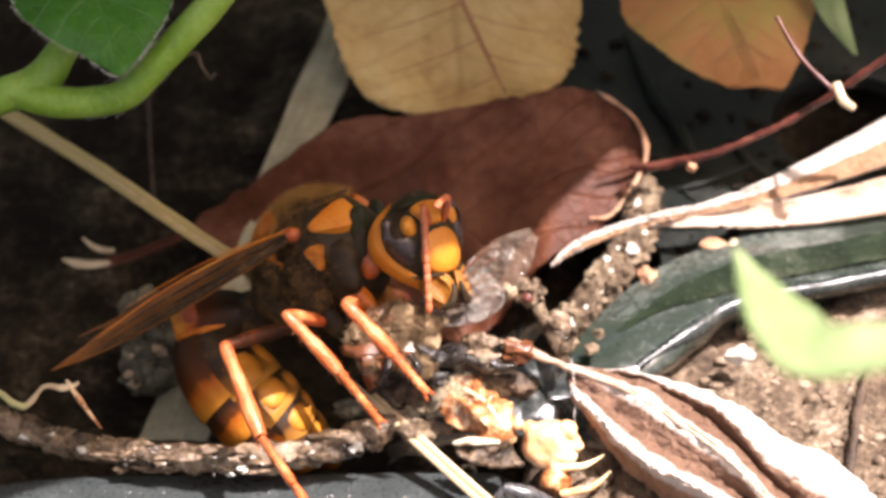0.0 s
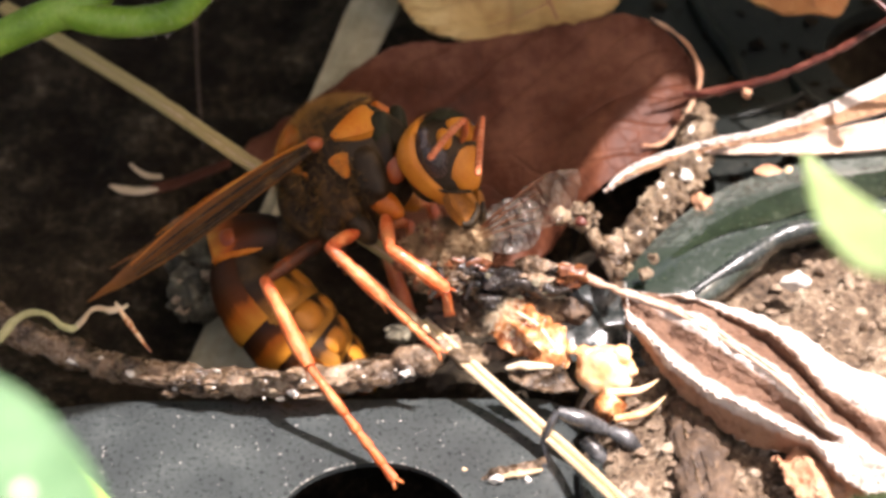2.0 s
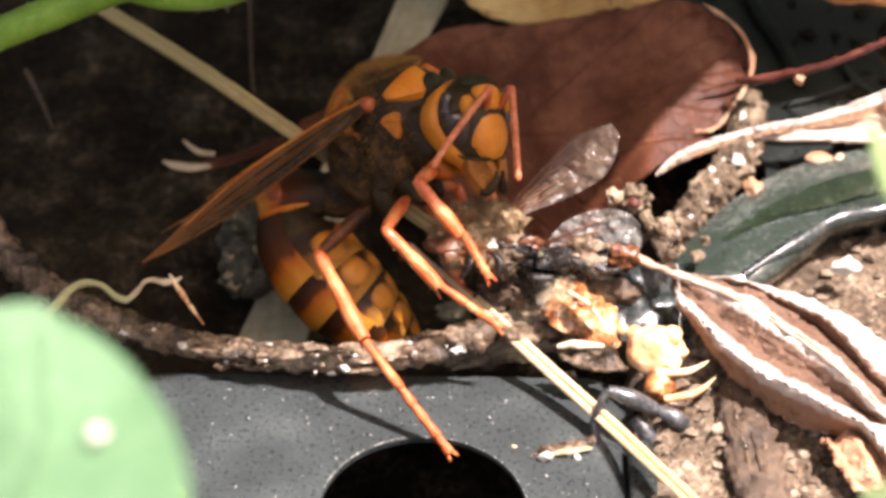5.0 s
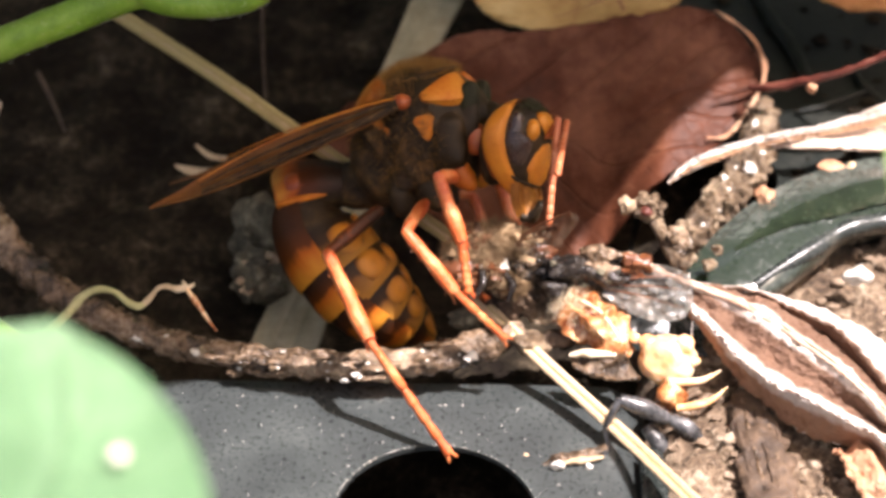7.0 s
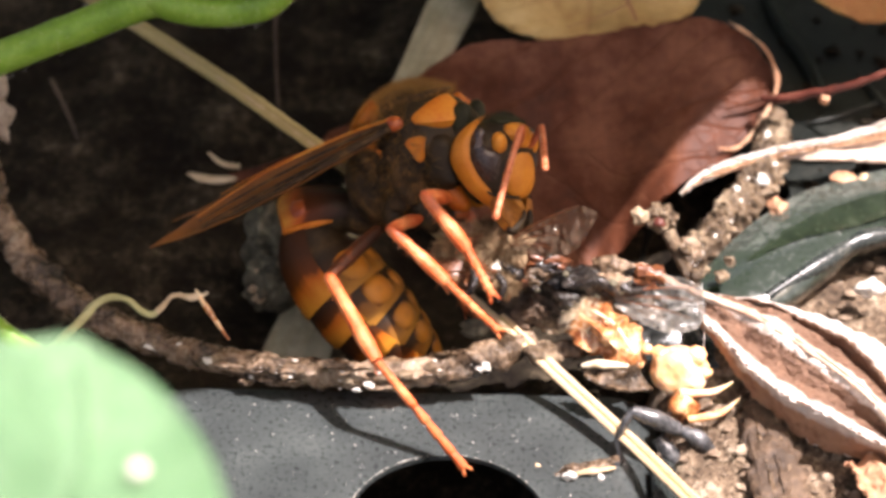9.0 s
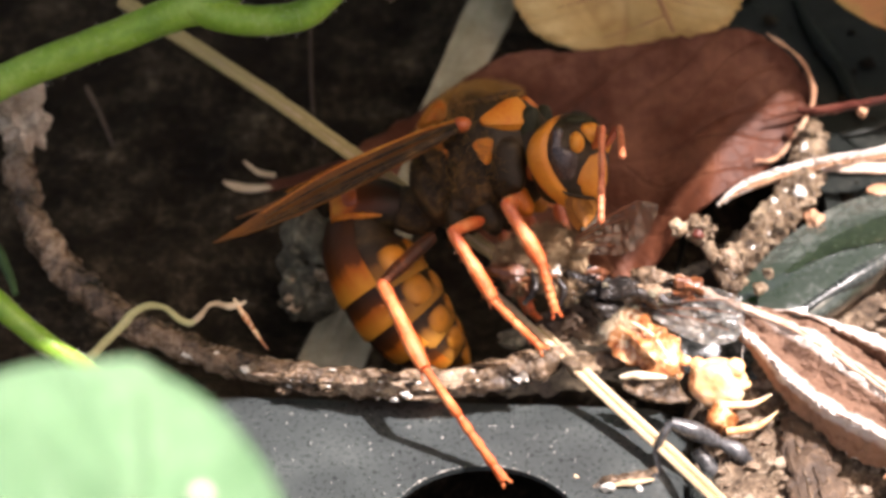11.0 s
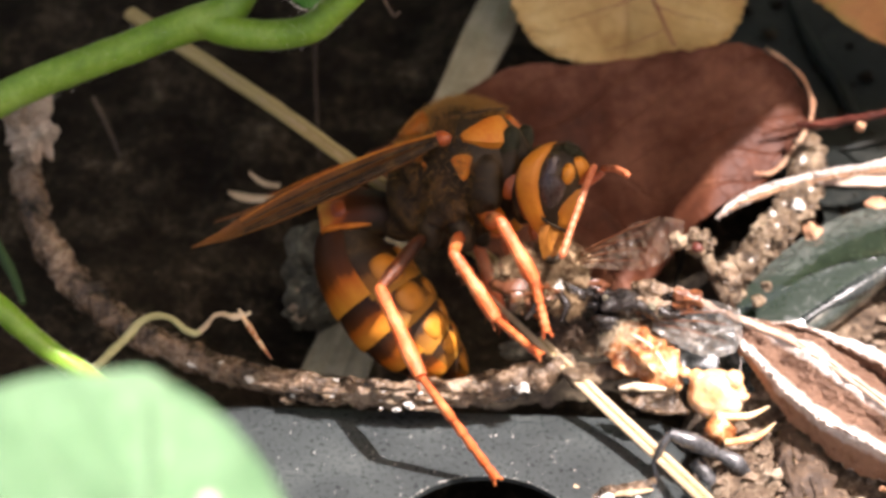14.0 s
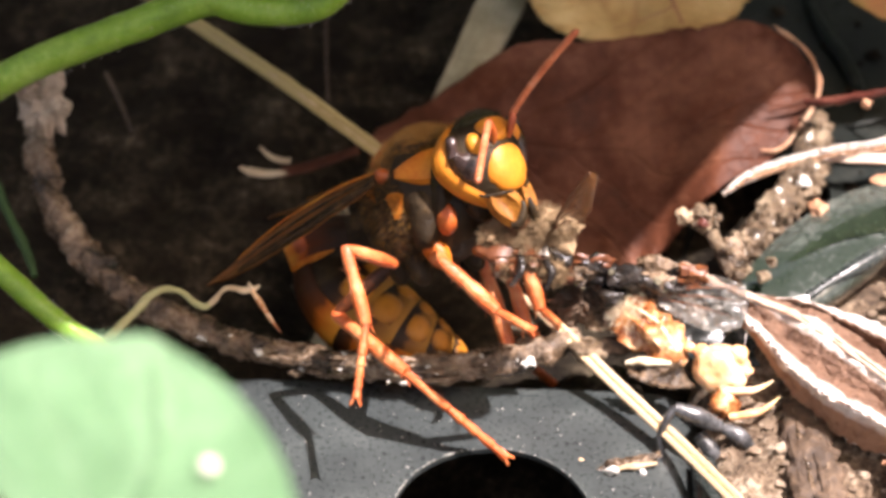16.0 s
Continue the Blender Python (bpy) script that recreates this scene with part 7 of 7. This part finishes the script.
# seconds, tips of the near and the far antenna
FEELERS = [
    (0.0, (5.58, 7.97, 8.77), (5.99, 13.35, 14.95)), (0.5, (4.20, 10.05, 9.22), (7.53, 12.87, 12.42)), (1.0, (4.81, 10.95, 9.33), (8.07, 11.60, 10.05)), (1.5, (2.58, 11.02, 9.89), (6.20, 12.22, 11.22)),
    (2.0, (2.61, 13.61, 12.44), (5.17, 13.02, 11.74)), (2.5, (0.95, 14.57, 13.28), (6.63, 12.22, 10.49)), (3.0, (-0.29, 14.58, 12.95), (6.02, 12.42, 10.38)), (3.5, (1.73, 12.36, 10.80), (6.45, 13.19, 11.68)),
    (4.0, (-0.60, 12.28, 11.70), (5.09, 12.18, 11.49)), (6.5, (1.43, 10.65, 9.95), (4.64, 10.82, 10.07)), (7.0, (5.36, 9.68, 9.43), (5.80, 11.81, 11.84)), (7.5, (4.64, 10.21, 10.66), (6.10, 12.03, 12.72)),
    (8.0, (5.68, 9.41, 9.61), (6.26, 11.99, 12.57)), (8.5, (1.29, 12.70, 13.59), (6.70, 11.14, 11.68)), (9.0, (1.55, 10.25, 10.40), (4.28, 12.27, 12.63)), (11.5, (6.22, 10.90, 10.78), (7.01, 13.47, 13.69)),
    (12.0, (6.63, 11.04, 11.49), (6.87, 13.06, 13.79)), (12.5, (4.19, 11.74, 12.94), (6.54, 13.19, 14.55)), (13.0, (4.60, 11.10, 12.83), (6.11, 13.10, 15.08)), (13.5, (3.56, 11.66, 14.10), (6.92, 11.37, 13.71)),
    (14.0, (2.90, 8.30, 11.05), (6.35, 11.60, 14.71)), (14.5, (5.83, 8.28, 11.42), (4.70, 11.54, 15.14)), (15.0, (3.53, 7.94, 11.69), (7.15, 10.71, 14.76)), (15.5, (4.65, 10.53, 15.08), (9.44, 13.29, 18.08)), (16.0, (-2.10, 5.33, 17.40), (2.40, 12.26, 21.99))]
# seconds, wing tip
WING_TIPS = [
    (0.0, (-17.47, 8.62, 4.94)), (0.5, (-15.90, 9.43, 4.01)), (1.0, (-15.94, 9.73, 3.53)), (1.5, (-15.55, 9.68, 3.99)), (2.0, (-17.12, 10.00, 4.05)), (2.5, (-17.45, 10.20, 3.90)), (3.0, (-17.24, 10.22, 3.64)), (3.5, (-17.18, 9.84, 3.63)),
    (4.0, (-16.82, 9.49, 4.21)), (6.5, (-19.51, 11.70, 5.53)), (7.0, (-19.88, 11.92, 6.44)), (7.5, (-19.88, 11.52, 6.57)), (8.0, (-19.75, 12.04, 7.09)), (8.5, (-19.16, 10.80, 5.78)), (9.0, (-19.87, 10.68, 5.30)), (11.5, (-19.24, 11.40, 5.73)),
    (12.0, (-19.18, 11.55, 6.42)), (12.5, (-19.06, 11.10, 6.58)), (13.5, (-19.28, 10.64, 7.28)), (14.5, (-19.53, 9.93, 7.79)), (15.5, (-20.42, 9.05, 8.01)), (16.0, (-19.6, 11.5, 1.0))]
# seconds, knee and ankle of the near hind leg
HIND = [
    (0.0, (-6.21, 7.81, 8.58), (-4.08, 2.62, 6.43)), (0.5, (-6.67, 8.46, 7.43), (-4.16, 3.32, 5.38)), (1.0, (-6.81, 8.87, 7.05), (-4.24, 3.67, 4.92)), (1.5, (-7.11, 8.38, 6.98), (-4.20, 3.34, 5.04)), (2.0, (-6.95, 8.59, 6.85), (-4.31, 3.54, 4.87)),
    (2.5, (-7.17, 8.83, 6.77), (-4.39, 3.79, 4.75)), (3.0, (-7.14, 9.03, 6.68), (-4.34, 3.97, 4.65)), (3.5, (-7.08, 8.83, 6.89), (-4.31, 3.77, 4.86)), (4.0, (-7.05, 8.27, 7.21), (-4.24, 3.26, 5.20)), (6.5, (-7.20, 8.47, 7.65), (-4.56, 3.32, 5.49)),
    (7.0, (-7.13, 8.19, 7.99), (-4.55, 3.08, 5.94)), (7.5, (-6.70, 7.74, 8.06), (-4.68, 2.80, 6.15)), (8.0, (-6.49, 8.09, 8.36), (-4.28, 3.04, 6.32)), (8.5, (-7.01, 7.48, 7.80), (-4.58, 2.67, 6.04)), (9.0, (-7.75, 7.51, 7.49), (-4.83, 2.58, 5.63)),
    (11.5, (-6.58, 8.01, 7.71), (-4.45, 3.35, 6.15)), (12.5, (-6.39, 7.83, 8.68), (-4.52, 2.79, 6.69)), (13.5, (-6.84, 7.22, 9.23), (-4.65, 2.12, 7.19)), (14.5, (-7.62, 5.87, 8.98), (-4.91, 1.13, 7.33)), (15.5, (-8.50, 5.18, 9.38), (-5.10, 0.76, 8.09)),
    (16.0, (-10.19, 5.59, 5.80), (-5.92, 1.40, 5.40))]
# seconds, knee and ankle of the near middle leg
MIDDLE = [
    (0.0, (-2.64, 7.85, 10.92), (-0.06, 5.97, 8.76)), (0.5, (-2.82, 8.43, 9.66), (-0.07, 6.82, 7.83)), (1.0, (-3.00, 8.81, 9.22), (-0.17, 7.21, 7.40)), (1.5, (-3.46, 8.36, 9.20), (-0.53, 6.77, 7.38)), (2.0, (-3.24, 8.74, 9.25), (-0.52, 7.02, 7.26)),
    (2.5, (-3.18, 8.89, 9.07), (-0.61, 7.07, 6.94)), (3.5, (-3.18, 8.89, 9.18), (-0.71, 6.99, 6.97)), (4.0, (-3.31, 8.34, 9.51), (-0.74, 6.56, 7.41)), (6.5, (-3.00, 8.05, 9.34), (-0.57, 6.32, 7.31)), (7.0, (-2.68, 7.96, 9.91), (-0.28, 6.11, 7.77)),
    (7.5, (-2.67, 7.63, 10.13), (-0.33, 5.92, 8.13)), (8.0, (-1.98, 7.83, 10.25), (-0.02, 5.99, 8.10)), (9.0, (-4.32, 8.27, 10.55), (-1.66, 6.71, 8.73)), (11.5, (-2.66, 8.85, 10.87), (-0.66, 6.53, 8.19)), (12.5, (-2.44, 8.23, 11.34), (-0.52, 6.15, 8.93)),
    (13.5, (-2.72, 7.61, 11.88), (-0.72, 5.48, 9.43)), (14.5, (-3.49, 6.15, 11.48), (-1.43, 4.49, 9.56)), (15.5, (-4.14, 5.45, 11.84), (-1.59, 4.10, 10.25)), (16.0, (-9.42, 3.93, 12.46), (-7.97, 0.48, 9.28))]
# seconds, knee, ankle and foot of the near fore leg
FORE = [
    (0.0, (0.74, 8.20, 11.32), (2.94, 6.64, 9.53), (4.60, 5.74, 7.73)), (0.5, (0.25, 8.85, 10.14), (2.75, 7.35, 8.43), (4.61, 6.54, 6.75)), (1.0, (-0.17, 9.63, 10.14), (2.24, 8.10, 8.38), (3.62, 6.92, 6.29)), (1.5, (-0.59, 9.09, 10.00), (1.93, 7.60, 8.30), (3.82, 6.87, 6.70)), (2.0, (0.20, 8.70, 9.17), (1.94, 7.86, 8.19), (3.36, 7.39, 6.89)),
    (2.5, (-1.10, 10.46, 10.86), (1.43, 8.70, 8.80), (2.95, 7.62, 6.77)), (3.5, (-0.96, 10.76, 11.28), (1.66, 8.90, 9.12), (3.01, 7.52, 6.77)), (4.0, (-1.10, 9.90, 11.26), (1.21, 8.05, 9.09), (2.98, 7.09, 7.19)), (6.5, (-1.23, 10.18, 11.74), (0.82, 8.23, 9.47), (1.33, 6.83, 7.10)),
    (7.0, (-0.91, 10.06, 12.25), (0.31, 7.98, 9.87), (0.80, 6.67, 7.63)), (8.0, (0.02, 10.49, 13.26), (1.35, 8.43, 10.87), (2.02, 7.35, 8.86)), (9.0, (-2.45, 9.58, 11.99), (0.55, 7.23, 9.27), (2.21, 5.53, 6.55)), (11.5, (0.57, 9.92, 12.04), (2.48, 7.77, 9.55), (3.13, 6.58, 7.43)), (12.5, (0.69, 9.50, 12.73), (2.54, 7.46, 10.36), (3.33, 6.10, 8.05)),
    (13.5, (0.15, 8.89, 13.29), (1.68, 6.81, 10.90), (2.73, 5.42, 8.54)), (14.5, (-1.13, 7.41, 12.86), (0.93, 5.58, 10.74), (1.60, 4.22, 8.43)), (15.5, (-2.63, 5.96, 12.38), (-0.17, 4.36, 10.51), (1.03, 3.28, 8.51)), (16.0, (-3.89, 2.20, 13.22), (-1.96, 1.13, 11.97), (0.71, 1.12, 9.62))]
# seconds, the prey, and the tip of its wing
CATCH = [
    (0.0, (3.85, 9.77, 7.79), (12.97, 13.97, 12.63)), (0.5, (4.47, 10.92, 7.18), (12.79, 16.35, 10.31)), (1.5, (3.81, 11.07, 6.92), (11.08, 15.60, 8.96)), (2.5, (3.83, 11.68, 6.86), (10.92, 15.71, 8.36)), (3.5, (3.42, 11.61, 6.88), (12.78, 17.88, 10.87)), (4.0, (3.12, 11.04, 7.16), (12.63, 17.21, 11.05)),
    (6.5, (2.11, 10.71, 6.96), (9.63, 15.20, 8.89)), (7.0, (2.51, 10.06, 6.89), (6.69, 10.25, 8.53)), (8.0, (2.99, 9.84, 7.12), (6.81, 11.08, 9.99)), (9.0, (1.28, 10.29, 7.43), (7.09, 11.51, 8.69)), (11.5, (2.65, 10.72, 7.60), (8.72, 14.12, 8.34)), (12.5, (2.62, 10.11, 8.08), (10.63, 13.91, 9.23)),
    (13.5, (2.24, 9.44, 8.57), (10.48, 13.45, 9.96)), (14.5, (2.82, 8.72, 8.96), (7.80, 9.95, 10.26)), (15.5, (1.59, 7.12, 9.81), (7.39, 9.57, 10.92)), (16.0, (1.23, 5.32, 12.79), (4.30, 7.35, 14.95))]
# seconds, how far the waist gives to the side, upwards and towards the viewer, pitch of the gaster
WAISTS = [(0.0, -2.3, -0.33, -1.0, 0), (0.5, -2.12, -0.31, -1.0, 0), (2.0, -1.75, -1.03, -1.0, 0), (4.0, -1.73, -0.91, -1.0, 0), (6.5, -2.16, -0.35, -1.0, -2), (7.5, -1.83, -0.5, -1.0, 0), (9.0, -1.36, -0.71, -1.0, 0), (11.5, -2.13, -0.56, -1.0, -11),
          (12.5, -2.03, -0.43, -1.0, -9), (13.5, -1.8, -0.27, -1.0, -6), (14.5, -0.7, -0.46, -1.0, -4), (15.0, -1.0, -0.26, -1.3, -4), (15.5, -1.1, 0.0, -2.0, -4), (16.0, -3.06, 0.04, -4.6, 12)]
HIND_FOOT, MIDDLE_FOOT, LIFTED_FOOT = (0.0, 0.0, 0.2), (2.48, 5.28, 4.97), (-8.47, -1.95, 7.01)


def between(rows, t):
    """The values of rows at t, on straight lines."""
    for a, b in zip(rows[:-1], rows[1:]):
        if a[0] <= t <= b[0]:
            k = (t - a[0]) / (b[0] - a[0])
            return [tuple(p + (q - p) * k for p, q in zip(x, y)) if isinstance(x, tuple) else x + (y - x) * k for x, y in zip(a[1:], b[1:])]
    return list(rows[-1][1:])


def lunge(rows, late=15.96):
    """The last move is a jerk: little until 15.7 s, nearly all of it by 15.8 s, the middle leg later."""
    return rows[:-1] + [(15.7, *between(rows, 15.54)), (15.8, *between(rows, late)), rows[-1]]


def reach(root, tip, length):
    """The direction from root that shows towards tip and, where tip shows nearer than its length, leans to the viewer."""
    d = Vector(tip) - Vector(root)
    d -= NEAR * d.dot(NEAR)
    if d.length < length:
        d += NEAR * math.sqrt(length * length - d.length_squared)
    return d.normalized()


def motions():
    BODY[:], HEADS[:], FEELERS[:], WING_TIPS[:], HIND[:], FORE[:], CATCH[:], WAISTS[:] = map(lunge, (BODY, HEADS, FEELERS, WING_TIPS, HIND, FORE, CATCH, WAISTS))
    MIDDLE[:] = lunge(MIDDLE, 15.6)
    bodies = [(r[0], posed(r[1], r[2], r[3], 0, (0.6, -3.4, 0.3))) for r in BODY]
    walk(HORNET, bodies)
    tracks = {}

    def key(ob, t, m):
        tracks.setdefault(ob, []).append((t, m))
    gas_w = []
    for (t, body), hd, fl in zip(bodies, HEADS, FEELERS):
        inv = body.inverted()
        hm = posed(hd[1], hd[2], hd[3], 0, (0.2, -1.0, -0.7))
        key(HEAD, t, inv @ hm)
        for k, sgn in enumerate((-1, 1)):
            root = (hm @ (Vector((2.48, sgn * 0.94, 1.82)) * MM)) / MM
            d = reach(root, fl[1 + k], 6.0)
            key(ANTS[k], t, inv @ frame_of(root, d, Vector((0, 0.2, 1)) if abs(d.z) < 0.9 else RIGHT))
        waist = (body @ (Vector((-3.1, 0, -1.6)) * MM)) / MM
        turn = BODY[len(gas_w)][3]
        right, up, near, lean = between(WAISTS, t)
        gm = posed(Vector(waist) + RIGHT * right + UP * up + NEAR * near, lean, 8 + 0.3 * turn)
        gas_w.append(gm)
        key(GASTER, t, inv @ gm)
        tip, = between(WING_TIPS, t)
        wroot = (body @ (Vector((-0.6, -3.3, 2.0)) * MM)) / MM
        key(WINGS[0], t, inv @ aim(wroot, tip, (0, -0.35, 0.9)))
        froot = (body @ (Vector((-0.6, 3.3, 2.2)) * MM)) / MM
        far = Vector(tip) + (Vector(froot) - Vector(wroot)) * 0.8 + UP * (1.5 + 2.2 * max(0, (t - 15.4) / 0.6))
        key(WINGS[1], t, inv @ aim(froot, far, (0, 0.2, 0.9)))
        for kind, coxa, sides in (("hind", (-2.2, 2.3, -3.0), HIND), ("mid", (-0.4, 2.5, -3.6), MIDDLE), ("front", (1.4, 2.3, -3.1), FORE)):
            vals = between(sides, t)
            foot = HIND_FOOT if kind == "hind" else vals[2] if kind == "front" else MIDDLE_FOOT if t < 15.9 else LIFTED_FOOT
            knee, ankle = Vector(vals[0]), Vector(vals[1])
            cx = (body @ (Vector((coxa[0], -coxa[1], coxa[2])) * MM)) / MM
            fem, tib, tar = LEG_PIECES[kind, "near"]
            la, lb, lc, _ = LEGS[kind]
            d = (knee - cx).normalized()
            key(fem, t, inv @ aim(knee - d * la, knee))
            key(tib, t, inv @ aim(knee, ankle))
            end = knee + (ankle - knee).normalized() * lb
            key(tar, t, inv @ aim(end, foot))
            # the far leg stands mirrored, deeper in the hollow
            cf = (body @ (Vector(coxa) * MM)) / MM
            kf = Vector(cf) + RIGHT * 1.6 - NEAR * 1.2 - UP * 0.2
            af = kf + RIGHT * 1.2 - UP * 3.4
            fem, tib, tar = LEG_PIECES[kind, "far"]
            d = (kf - cf).normalized()
            key(fem, t, inv @ aim(kf - d * la, kf))
            key(tib, t, inv @ aim(kf, af))
            end = kf + (af - kf).normalized() * lb
            key(tar, t, inv @ aim(end, end + Vector((0.4, 0.5, -0.9))))
    for ob, rows in tracks.items():
        walk(ob, rows)
    spots, wings = [], []
    for t, at, tip in CATCH:
        m = frame_of(at, RIGHT, UP)
        spots.append((t, m))
        root = Vector(at) + Vector((0.8, -0.2, 0.5))
        d = reach(root, tip, 8.6)
        wings.append((t, m.inverted() @ frame_of(root, d, NEAR + 0.4 * UP)))
    # the leaf close to the lens stirs a little
    home = Vector(NEAR_LEAF.location)
    walk(NEAR_LEAF, [(t, Matrix.Translation(home - UP * MM * d)) for t, d in ((0.0, 0.6), (3.5, 0.6), (6.5, 0.4), (9.0, 0.4), (11.5, 0.95), (13.5, 0.65), (16.0, 0.4))])
    walk(PREY, spots)
    walk(PREY_WING, wings)
    # the other wing hangs on the prey until it is bitten off and drops
    held = []
    for t, at, tip in CATCH[:6]:
        root = Vector(at) + Vector((0.9, 0.6, 0.3))
        held.append((t, frame_of(root, reach(root, tip, 8.6) - 0.2 * UP, NEAR + 0.4 * UP)))
    rest = frame_of((8.55, 8.25, 5.50), (4.9, -0.1, -0.15), (0.05, -0.75, 0.66))
    walk(TORN_WING, held + [(4.6, held[-1][1]), (5.4, rest), (16.0, rest)])


motions()
